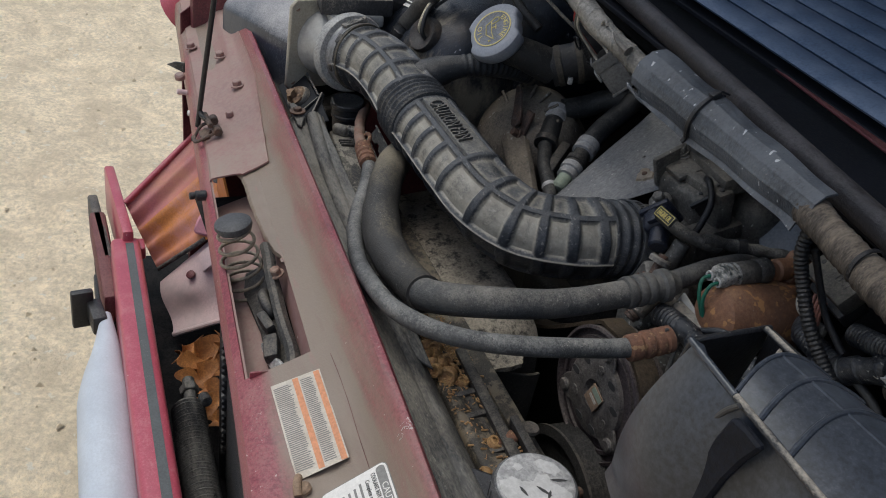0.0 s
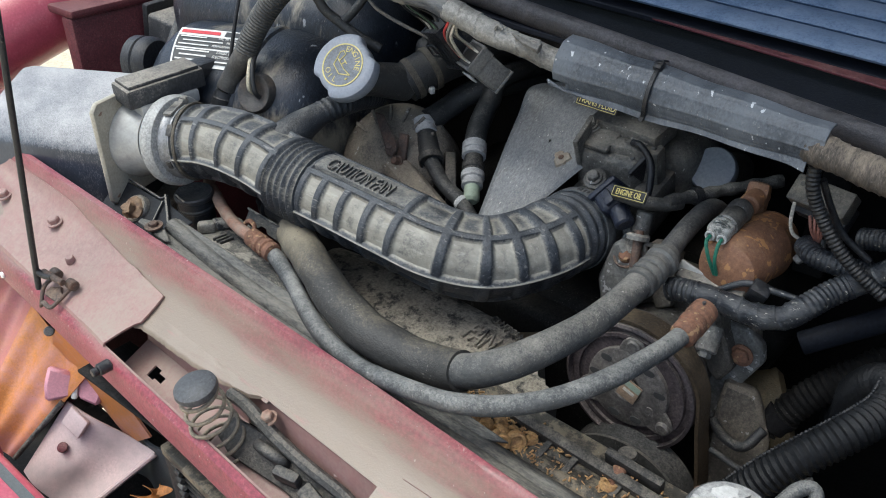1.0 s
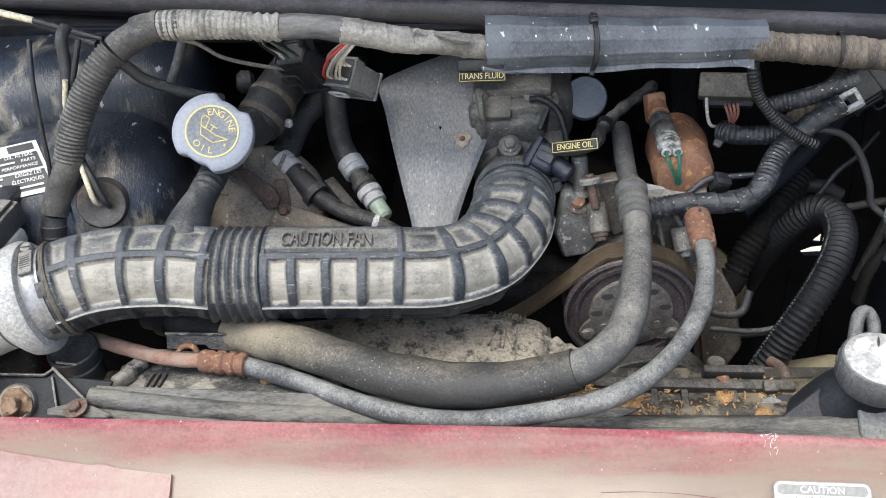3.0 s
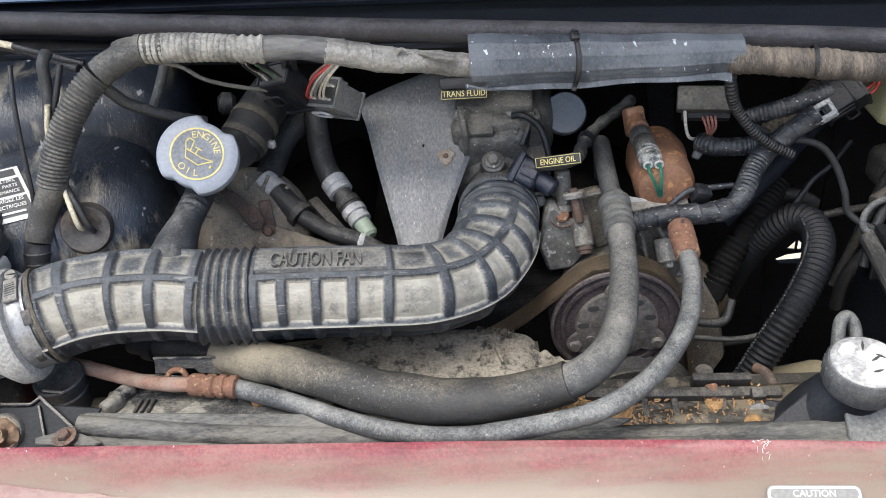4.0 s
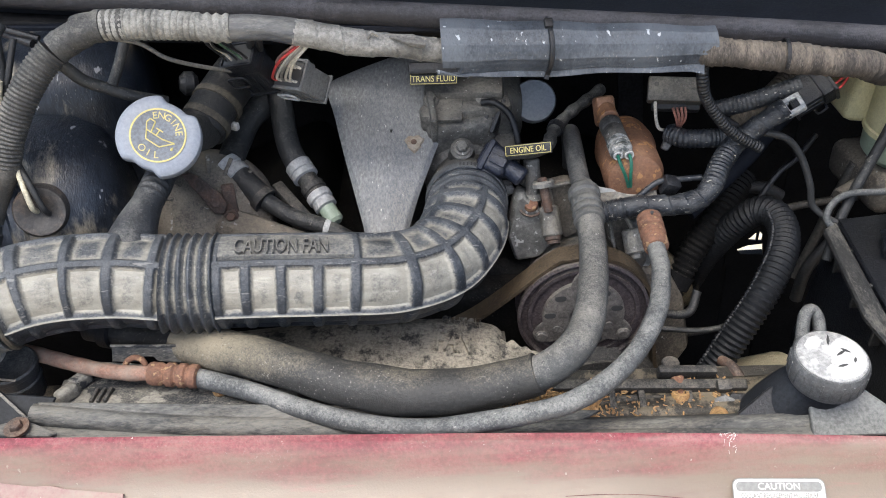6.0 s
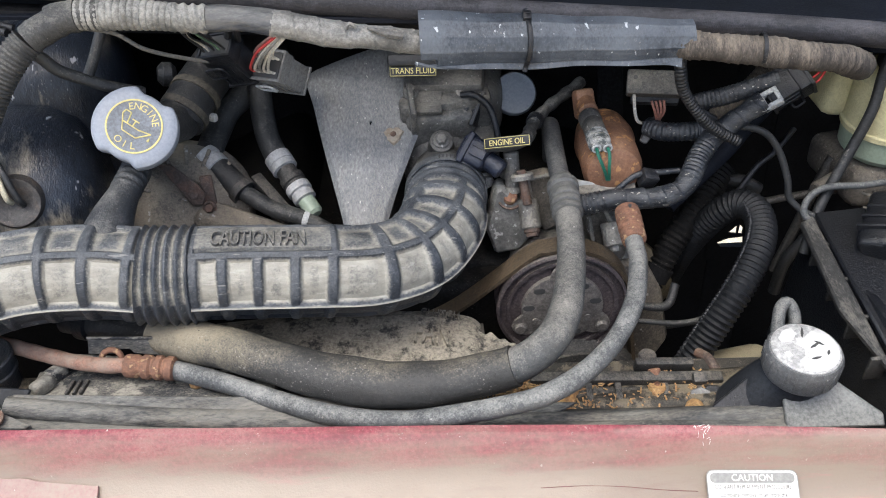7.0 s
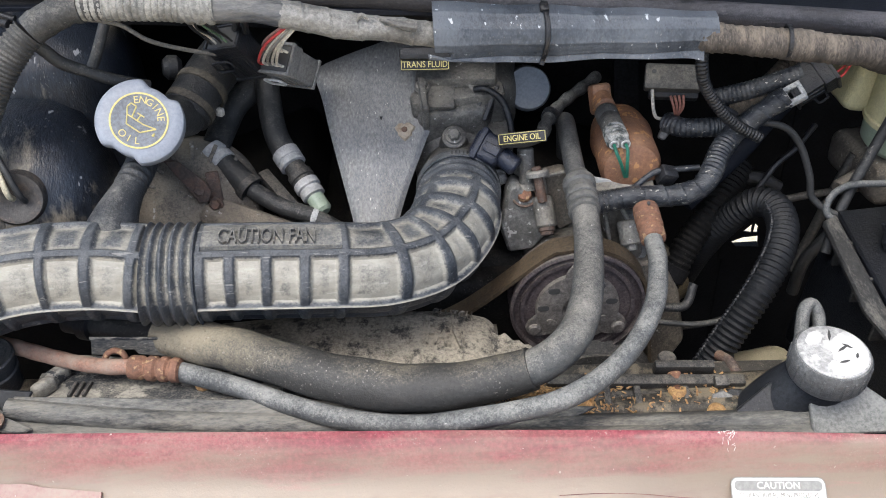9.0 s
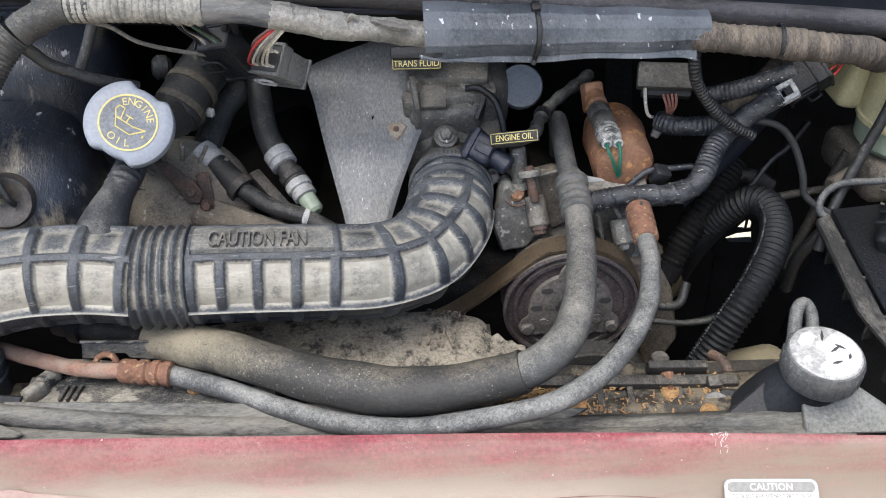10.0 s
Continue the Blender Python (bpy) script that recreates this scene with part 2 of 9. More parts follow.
    "leaf": mat("dry oak leaf", (0.40, 0.17, 0.05), 0.6, second=(0.24, 0.09, 0.03), second_amount=0.35, second_scale=60),
    # The blue is the sky's reflection on the louvres, put into base and dust.
    "grille": mat("dark cowl plastic, sky blue in its colour", (0.105, 0.160, 0.260), 0.38, dust=(0.22, 0.28, 0.38), amount=-0.1, up=0.2, vary=0.2, bump=0.15, specks=0.0),
    "seal": mat("brown-black weather seal", (0.034, 0.033, 0.037), 0.45, dust=(0.125, 0.12, 0.13), amount=-0.05, up=0.2, vary=0.2, specks=0.0),
    # Besides foam, low gloss and near-black put the shade of gaps into colour.
    "gap": mat("dark foam and shaded gaps", (0.012, 0.014, 0.02), 0.6, bump=0.2, specks=0.0, gloss=0.12),
    "maroon": mat("dark red body steel", (0.11, 0.024, 0.03), 0.55, dust=(0.20, 0.115, 0.10), amount=-0.1, up=0.2, patch=14),
    "red": mat("red body paint", (0.40, 0.07, 0.105), 0.36, coat=0.2, dust=(0.46, 0.25, 0.25), amount=-0.12, up=0.1, vary=0.12, bump=0.08, specks=0.25, chips=(0.62, 0.5, 0.5), chip_at=0.75, chip_scale=200),
    "stripe": mat("grey trim tape", (0.09, 0.10, 0.105), 0.7, vary=0.2, bump=0.1),
    "bumper": mat("pale blue-grey bumper", (0.50, 0.55, 0.61), 0.5, vary=0.08, bump=0.12, second=(0.42, 0.46, 0.52), second_amount=0.25, second_scale=9, edge=0.2, specks=0.2),
    "coil": mat("dirty spring steel", (0.20, 0.17, 0.13), 0.6, metal=0.3, second=(0.32, 0.27, 0.20), second_amount=0.4, second_scale=120),
    "fin": mat("black condenser fins", (0.02, 0.02, 0.021), 0.5, dust=(0.10, 0.10, 0.10), amount=-0.25, up=0.1),
    # Near-black with low gloss: the deep bay's shade is put into this colour.
    "firewall": mat("grimy bulkhead, deep-bay shade in its colour", (0.012, 0.012, 0.013), 0.8, dust=(0.05, 0.045, 0.04), amount=-0.25, up=0.3, specks=0.0, gloss=0.12),
    "rail": mat("grey dusty rail", (0.105, 0.105, 0.10), 0.6, dust=(0.20, 0.185, 0.155), amount=-0.08, up=0.22, patch=20, second=(0.022, 0.024, 0.027), second_amount=0.50, second_scale=30, edge=0.04, stretch=(0.30, 1, 1)),
    "sticker_tan": mat("faded paper tag", (0.34, 0.24, 0.16), 0.8, bump=0.05, second=(0.20, 0.14, 0.10), second_amount=0.4, second_scale=90),
    # Base is raised and blued to paint in part of the sky's sheen.
    "tray": mat("black moulded plastic, sky sheen in its colour", (0.036, 0.043, 0.056), 0.30, dust=(0.13, 0.14, 0.155), amount=-0.36, up=0.3, patch=8, bump=0.05, specks=0.0),
    "crimp": mat("dull grey crimped metal", (0.125, 0.127, 0.124), 0.5, metal=0.2, dust=(0.23, 0.22, 0.195), amount=-0.12, up=0.25, vary=0.2, second=(0.07, 0.07, 0.068), second_amount=0.4, second_scale=40),
    "rubber_black": mat("grimy black rubber", (0.024, 0.025, 0.027), 0.42, dust=(0.21, 0.195, 0.16), amount=-0.26, up=0.3, vary=0.2, patch=26),
    "branch": mat("scuffed black rubber branch", (0.028, 0.031, 0.036), 0.42, dust=(0.20, 0.195, 0.18), amount=-0.16, up=0.25, patch=26, vary=0.25),
    "tape_pale": mat("pale dusty tape", (0.24, 0.235, 0.215), 0.5, dust=(0.42, 0.41, 0.375), amount=-0.05, up=0.25, patch=50, second=(0.10, 0.098, 0.09), second_amount=0.36, second_scale=60),
    "tape_dark": mat("worn dark tape", (0.045, 0.050, 0.060), 0.36, dust=(0.30, 0.295, 0.28), amount=-0.12, up=0.2, patch=40, second=(0.16, 0.158, 0.15), second_amount=0.42, second_scale=45, stretch=(0.35, 1.4, 1.4)),
    "tape_shiny": mat("creased pale vinyl tape", (0.23, 0.225, 0.21), 0.30, dust=(0.40, 0.39, 0.36), amount=-0.10, up=0.22, patch=30, second=(0.09, 0.088, 0.082), second_amount=0.36, second_scale=34),
    "navy": mat("blue-black sensor plastic", (0.016, 0.020, 0.034), 0.34, dust=(0.17, 0.17, 0.17), amount=-0.30, up=0.2),
    "deck_pale": mat("flaked grey top plate", (0.20, 0.19, 0.165), 0.6, dust=(0.31, 0.285, 0.235), amount=-0.08, up=0.1, second=(0.016, 0.018, 0.022), second_amount=0.47, second_scale=26, edge=0.015, stretch=(0.6, 1, 1)),
    "ledge": mat("scuffed grey-brown plastic edge", (0.036, 0.036, 0.036), 0.55, dust=(0.22, 0.205, 0.175), amount=-0.16, up=0.2, patch=22, stretch=(1, 0.4, 1)),
    "stain": mat("brown-stained shield metal", (0.30, 0.265, 0.215), 0.55, second=(0.22, 0.17, 0.12), second_amount=0.45, second_scale=120, vary=0.2, bump=0.3),
    "smoky": mat("smoky dark plastic", (0.017, 0.019, 0.023), 0.55, dust=(0.10, 0.10, 0.098), amount=-0.32, up=0.1, patch=16, bump=0.1, specks=0.1, gloss=0.2),
    "module": mat("dusty beige-grey plastic", (0.19, 0.185, 0.17), 0.5, dust=(0.27, 0.255, 0.22), amount=-0.15, up=0.2, second=(0.08, 0.075, 0.07), second_amount=0.34, second_scale=50),
    "ferrule": mat("pale oxidised ferrule", (0.46, 0.46, 0.455), 0.45, metal=0.1, dust=(0.36, 0.34, 0.30), amount=-0.28, up=0.2, vary=0.2, second=(0.26, 0.26, 0.255), second_amount=0.3, second_scale=60, specks=0.15),
    "shroud_dark": mat("dull olive-black shroud plastic", (0.040, 0.039, 0.034), 0.6, dust=(0.13, 0.12, 0.095), amount=-0.15, up=0.3, patch=16),
    "cap_side": mat("dusty grey cap plastic", (0.075, 0.078, 0.082), 0.45, dust=(0.26, 0.26, 0.255), amount=-0.12, up=0.2, patch=20, specks=0.3),
    "web": mat("smooth grey dusty plastic", (0.135, 0.14, 0.135), 0.5, dust=(0.24, 0.24, 0.225), amount=-0.1, up=0.15, patch=10, specks=0.2, bump=0.2),
    "grime": mat("brown grimy rubber edge", (0.075, 0.066, 0.052), 0.6, dust=(0.17, 0.15, 0.115), amount=-0.05, up=0.1, patch=60),
    "clamp": mat("dull stained clamp steel", (0.225, 0.23, 0.24), 0.40, metal=0.35, dust=(0.24, 0.21, 0.16), amount=-0.18, up=0.05, patch=26, second=(0.13, 0.125, 0.115), second_amount=0.32, second_scale=40, specks=0.2, bump=0.15),
    "boss": mat("dull dirty grey boss", (0.16, 0.155, 0.145), 0.6, dust=(0.28, 0.26, 0.22), amount=-0.05, up=0.2, second=(0.07, 0.066, 0.06), second_amount=0.4, second_scale=50),
    "wire_pink": mat("faded pink wire", (0.36, 0.20, 0.18), 0.6, bump=0.0, dust=(0.4, 0.36, 0.32), amount=-0.1, up=0.1),
    "green_dull": mat("dusty green wire", (0.10, 0.17, 0.11), 0.6, bump=0.0),
    "cream": mat("cream plastic tube", (0.56, 0.51, 0.38), 0.5, dust=(0.30, 0.27, 0.22), amount=-0.3, up=0.1, bump=0.05, specks=0.2),
    "collar": mat("chalky white-grey collar", (0.36, 0.365, 0.36), 0.5, dust=(0.30, 0.285, 0.245), amount=-0.28, up=0.15, patch=18, specks=0.15, bump=0.15),
    "tape_dust": mat("brown-dusted black tape", (0.055, 0.052, 0.048), 0.5, dust=(0.19, 0.175, 0.15), amount=-0.06, up=0.2, patch=34, vary=0.3),
    "stud": mat("brown waxy crust", (0.16, 0.095, 0.055), 0.6, second=(0.27, 0.19, 0.12), second_amount=0.42, second_scale=80, bump=0.6),
    "alu_spot": mat("spotted corroded aluminium", (0.25, 0.25, 0.24), 0.45, metal=0.25, dust=(0.26, 0.24, 0.20), amount=-0.2, up=0.15, second=(0.11, 0.11, 0.105), second_amount=0.42, second_scale=40, chips=(0.55, 0.55, 0.54), chip_at=0.625, chip_scale=150, bump=0.6),
    "cap_top": mat("worn grey cap top", (0.40, 0.40, 0.395), 0.5, dust=(0.40, 0.40, 0.385), amount=-0.1, up=0.0, patch=40, second=(0.20, 0.20, 0.20), second_amount=0.36, second_scale=60, specks=0.5),
    "flange": mat("cream stained meter plate", (0.40, 0.375, 0.31), 0.5, dust=(0.30, 0.265, 0.20), amount=-0.12, up=0.1, patch=18, specks=0.1, bump=0.12, vary=0.15),
    "plug": mat("crusted pale plug", (0.26, 0.265, 0.26), 0.5, dust=(0.42, 0.41, 0.38), amount=-0.1, up=0.15, patch=120, second=(0.05, 0.06, 0.06), second_amount=0.42, second_scale=150, edge=0.04, bump=0.6, specks=0.6),
    "relay": mat("dusty brown-black relay plastic", (0.075, 0.072, 0.066), 0.45, dust=(0.21, 0.195, 0.165), amount=-0.08, up=0.25, patch=50, second=(0.03, 0.03, 0.03), second_amount=0.34, second_scale=60),
    "grommet": mat("brown-dusted rubber grommet", (0.050, 0.046, 0.044), 0.5, dust=(0.17, 0.145, 0.115), amount=-0.06, up=0.1, patch=40, second=(0.09, 0.055, 0.035), second_amount=0.3, second_scale=40),
    "hose_black": mat("matt black corrugated hose", (0.010, 0.011, 0.013), 0.46, dust=(0.13, 0.125, 0.115), amount=-0.36, up=0.22, gloss=0.3, specks=0.2),
    "rubber_mid": mat("weathered grey-brown rubber hose", (0.062, 0.064, 0.064), 0.58, dust=(0.29, 0.275, 0.245), amount=-0.12, up=0.26, vary=0.28, grain=330, patch=16, chips=(0.40, 0.385, 0.35), chip_at=0.725, chip_scale=230, specks=0.8, second=(0.11, 0.105, 0.095), second_amount=0.36, second_scale=36),
    "pipe_dark": mat("dull dark grey pipe", (0.075, 0.077, 0.078), 0.5, metal=0.2, dust=(0.19, 0.18, 0.16), amount=-0.16, up=0.25, patch=40),
    "pink_scrap": mat("faded pink plastic", (0.62, 0.30, 0.36), 0.6, bump=0.1, vary=0.1),
}


def panel_paint(name, red, tan, ridge):
    """Faded red body paint that lies bare on the ridge and under tan road dust on the flat, in bands of y with ragged edges."""
    m = mat(name, red, 0.38, dust=(0.275, 0.175, 0.155), amount=-0.08, up=0.12, patch=10, vary=0.34, grain=300, chips=(0.55, 0.46, 0.43), chip_at=0.715, chip_scale=240, bump=0.25, specks=0.6)
    nt = m.node_tree
    b = nt.nodes["Principled BSDF"]
    old = b.inputs["Base Color"].links[0].from_socket
    co = nt.nodes.new("ShaderNodeTexCoord").outputs["Object"]
    s = nt.nodes.new("ShaderNodeSeparateXYZ")
    nt.links.new(co, s.inputs[0])
    stretch = nt.nodes.new("ShaderNodeMapping")
    stretch.inputs["Scale"].default_value = (7, 40, 40)
    nt.links.new(co, stretch.inputs["Vector"])
    n = nt.nodes.new("ShaderNodeTexNoise")
    n.inputs["Scale"].default_value, n.inputs["Detail"].default_value, n.inputs["Roughness"].default_value = 1.0, 7, 0.65
    nt.links.new(stretch.outputs[0], n.inputs["Vector"])
    a = nt.nodes.new("ShaderNodeMath")
    a.operation = "MULTIPLY_ADD"
    nt.links.new(n.outputs["Fac"], a.inputs[0])
    a.inputs[1].default_value = 0.040
    lean = nt.nodes.new("ShaderNodeMath")
    lean.operation = "MULTIPLY_ADD"
    nt.links.new(s.outputs["X"], lean.inputs[0])
    lean.inputs[1].default_value = 0.036
    nt.links.new(s.outputs["Y"], lean.inputs[2])
    nt.links.new(lean.outputs[0], a.inputs[2])
    r = nt.nodes.new("ShaderNodeValToRGB")
    stops = r.color_ramp
    stops.elements[0].position, stops.elements[0].color = 0.0, (1, 1, 1, 1)
    stops.elements[1].position, stops.elements[1].color = 1.0, (0, 0, 0, 1)
    q = nt.nodes.new("ShaderNodeMapRange")
    q.inputs["From Min"].default_value, q.inputs["From Max"].default_value = ridge - 0.014, ridge + 0.006
    q.inputs["To Min"].default_value, q.inputs["To Max"].default_value = 0.94, 0.0
    nt.links.new(a.outputs[0], q.inputs["Value"])
    lip = nt.nodes.new("ShaderNodeMapRange")
    lip.inputs["From Min"].default_value, lip.inputs["From Max"].default_value = -0.012, 0.004
    nt.links.new(a.outputs[0], lip.inputs["Value"])
    both = nt.nodes.new("ShaderNodeMath")
    both.operation = "MULTIPLY"
    nt.links.new(q.outputs[0], both.inputs[0])
    nt.links.new(lip.outputs[0], both.inputs[1])
    x = nt.nodes.new("ShaderNodeMix")
    x.data_type = "RGBA"
    nt.links.new(both.outputs[0], x.inputs["Factor"])
    nt.links.new(old, x.inputs[6])
    n2 = nt.nodes.new("ShaderNodeTexNoise")
    n2.inputs["Scale"].default_value, n2.inputs["Detail"].default_value, n2.inputs["Roughness"].default_value = 1.6, 12, 0.7
    nt.links.new(stretch.outputs[0], n2.inputs["Vector"])
    r2 = nt.nodes.new("ShaderNodeValToRGB")
    r2.color_ramp.elements[0].position, r2.color_ramp.elements[0].color = 0.30, (0.216, 0.167, 0.134, 1)
    r2.color_ramp.elements[1].position, r2.color_ramp.elements[1].color = 0.46, (*tan, 1)
    for at, tone in ((0.57, (*tan, 1)), (0.68, (0.285, 0.180, 0.155, 1))):
        r2.color_ramp.elements.new(at).color = tone
    nt.links.new(n2.outputs["Fac"], r2.inputs[0])
    nt.links.new(r2.outputs[0], x.inputs[7])
    nt.links.new(x.outputs[2], b.inputs["Base Color"])
    return m


M["bar"] = panel_paint("faded red cross panel", (0.232, 0.044, 0.062), (0.233, 0.196, 0.153), 0.0725)
M["plate"] = mat("pink dusty plate", (0.258, 0.172, 0.156), 0.55, dust=(0.305, 0.25, 0.213), amount=-0.02, up=0.2, patch=9, second=(0.32, 0.135, 0.135), second_amount=0.36, second_scale=7, edge=0.22, chips=(0.60, 0.50, 0.47), chip_at=0.76, chip_scale=120, bump=0.10, specks=0.12, vary=0.14, grain=160)
M["bucket"] = mat("orange and pink overspray", (0.52, 0.20, 0.05), 0.5, second=(0.55, 0.27, 0.28), second_amount=0.4, second_scale=9, edge=0.12, vary=0.15, bump=0.1)
M["bucket_rose"] = mat("rose overspray", (0.40, 0.13, 0.16), 0.5, second=(0.50, 0.24, 0.12), second_amount=0.42, second_scale=8, edge=0.2, vary=0.15, bump=0.1)
M["bucket_pink"] = mat("pale pink overspray", (0.62, 0.48, 0.48), 0.55, second=(0.36, 0.31, 0.31), second_amount=0.4, second_scale=11, vary=0.12, bump=0.12)


def gravel_paint():
    # The tone patches also put the light and shade of lumps into colour.
    m = mat("tan gravel", (0.78, 0.665, 0.475), 0.95, second=(0.56, 0.465, 0.325), second_amount=0.36, second_scale=5.0, patch=12, grain=70, vary=0.24, bump=0.0, edge=0.14, chips=(0.74, 0.68, 0.55), chip_at=0.66, chip_scale=30)
    nt = m.node_tree
    b = nt.nodes["Principled BSDF"]
    co = nt.nodes.new("ShaderNodeTexCoord").outputs["Object"]
    v = nt.nodes.new("ShaderNodeTexNoise")
    v.inputs["Scale"].default_value, v.inputs["Detail"].default_value, v.inputs["Roughness"].default_value = 22, 8, 0.7
    nt.links.new(co, v.inputs["Vector"])
    k = nt.nodes.new("ShaderNodeBump")
    k.inputs["Strength"].default_value, k.inputs["Distance"].default_value = 0.8, 0.03
    nt.links.new(v.outputs["Fac"], k.inputs["Height"])
    nt.links.new(k.outputs[0], b.inputs["Normal"])
    return m


M["gravel"] = gravel_paint()


def duct_rubber():
    """Blue-black rubber, with tan-grey dust, and a painted seam highlight, where the mesh's dust layer says."""
    m = mat("ribbed rubber under dust", (0.030, 0.036, 0.046), 0.36, dust=(0.135, 0.142, 0.150), amount=0.0, up=0.14, patch=36, vary=0.25)
    nt = m.node_tree
    b = nt.nodes["Principled BSDF"]
    old = b.inputs["Base Color"].links[0].from_socket
    at = nt.nodes.new("ShaderNodeAttribute")
    at.attribute_name = "dust"
    co = nt.nodes.new("ShaderNodeTexCoord").outputs["Object"]

    def grain(scale, detail, rough, stretch=(1, 1, 1)):
        mp = nt.nodes.new("ShaderNodeMapping")
        mp.inputs["Scale"].default_value = stretch
        nt.links.new(co, mp.inputs["Vector"])
        n = nt.nodes.new("ShaderNodeTexNoise")
        n.inputs["Scale"].default_value, n.inputs["Detail"].default_value, n.inputs["Roughness"].default_value = scale, detail, rough
        nt.links.new(mp.outputs[0], n.inputs["Vector"])
        return n.outputs["Fac"]

    def mad(a, k, c):
        n = nt.nodes.new("ShaderNodeMath")
        n.operation = "MULTIPLY_ADD"
        nt.links.new(a, n.inputs[0])
        n.inputs[1].default_value = k
        if isinstance(c, float):
            n.inputs[2].default_value = c
        else:
            nt.links.new(c, n.inputs[2])
        return n.outputs[0]
    fac = mad(grain(55, 10, 0.7), 0.9, mad(grain(420, 4, 0.65), 0.7, mad(at.outputs["Fac"], 1.0, -0.80)))
    rmp = nt.nodes.new("ShaderNodeMapRange")
    rmp.inputs["From Min"].default_value, rmp.inputs["From Max"].default_value = 0.36, 0.80
    nt.links.new(fac, rmp.inputs["Value"])
    tone = nt.nodes.new("ShaderNodeValToRGB")
    tone.color_ramp.elements[0].position, tone.color_ramp.elements[0].color = 0.34, (0.20, 0.19, 0.165, 1)
    tone.color_ramp.elements[1].position, tone.color_ramp.elements[1].color = 0.64, (0.345, 0.333, 0.29, 1)
    nt.links.new(grain(38, 9, 0.72, (1, 2.5, 2.5)), tone.inputs[0])
    x = nt.nodes.new("ShaderNodeMix")
    x.data_type = "RGBA"
    nt.links.new(rmp.outputs[0], x.inputs["Factor"])
    nt.links.new(old, x.inputs[6])
    nt.links.new(tone.outputs[0], x.inputs[7])
    # fine pale scuffs across the pockets
    sc = nt.nodes.new("ShaderNodeMapRange")
    sc.inputs["From Min"].default_value, sc.inputs["From Max"].default_value = 0.63, 0.67
    nt.links.new(grain(240, 3, 0.5, (0.3, 1.4, 1.4)), sc.inputs["Value"])
    half = nt.nodes.new("ShaderNodeMath")
    half.operation = "MULTIPLY"
    half.inputs[1].default_value = 0.28
    nt.links.new(sc.outputs[0], half.inputs[0])
    y = nt.nodes.new("ShaderNodeMix")
    y.data_type = "RGBA"
    nt.links.new(half.outputs[0], y.inputs["Factor"])
    nt.links.new(x.outputs[2], y.inputs[6])
    y.inputs[7].default_value = (0.46, 0.45, 0.42, 1)
    nt.links.new(y.outputs[2], b.inputs["Base Color"])
    return m


M["duct"] = duct_rubber()


# ---- building helpers ----
BASE = {}


def thing(name, at, label, category, group="", kind=""):
    """An Empty at the base of a thing; its parts are built in world places and hung under it."""
    ob = new(name)
    ob.empty_display_size = 0.02
    ob.location = at
    BASE[ob] = Vector(at)
    return tagged(ob, label, category, group, kind)


def part(name, bm, material, parent=None, label="", smooth=True):
    """Links a bmesh, built in world places, as one mesh object under a thing or a part."""
    base = BASE.get(parent, Vector((0, 0, 0)))
    bmesh.ops.translate(bm, verts=bm.verts, vec=-base)
    me = bpy.data.meshes.new(name)
    bm.to_mesh(me)
    bm.free()
    for mt in material if isinstance(material, (list, tuple)) else [material]:
        me.materials.append(M[mt])
    if smooth:
        me.shade_smooth()
        me.set_sharp_from_angle(angle=radians(38))
    ob = new(name, me)
    if parent:
        ob.parent = parent
        BASE[ob] = base
    if label:
        ob["label"] = label
    return ob


def solo(name, bm, material, label, category, group="", kind="", at=None):
    """A thing that is one mesh."""
    bm.verts.ensure_lookup_table()
    c = Vector(at) if at else sum((v.co for v in bm.verts), Vector()) / len(bm.verts)
    bmesh.ops.translate(bm, verts=bm.verts, vec=-c)
    ob = part(name, bm, material)
    ob.location = c
    return tagged(ob, label, category, group, kind)


def curve_points(ctrl, n):
    """n points evenly along a smooth curve through the control points."""
    p = [Vector(c) for c in ctrl]
    if len(p) == 2:
        return [p[0].lerp(p[1], k / (n - 1)) for k in range(n)]
    p = [2 * p[0] - p[1]] + p + [2 * p[-1] - p[-2]]
    fine = []
    for i in range(1, len(p) - 2):
        a, b, c, d = p[i - 1:i + 3]
        for k in range(24):
            t = k / 24
            fine.append(0.5 * ((2 * b) + (c - a) * t + (2 * a - 5 * b + 4 * c - d) * t * t + (3 * b - a - 3 * c + d) * t ** 3))
    fine.append(p[-2])
    at = [0.0]
    for a, b in zip(fine, fine[1:]):
        at.append(at[-1] + (b - a).length)
    out, j = [], 0
    for k in range(n):
        s = at[-1] * k / (n - 1)
        while j < len(at) - 2 and at[j + 1] < s:
            j += 1
        f = (s - at[j]) / max(1e-9, at[j + 1] - at[j])
        out.append(fine[j].lerp(fine[j + 1], min(1, max(0, f))))
    return out


def length_of(ctrl):
    q = curve_points(ctrl, 120)
    return sum((b - a).length for a, b in zip(q, q[1:]))


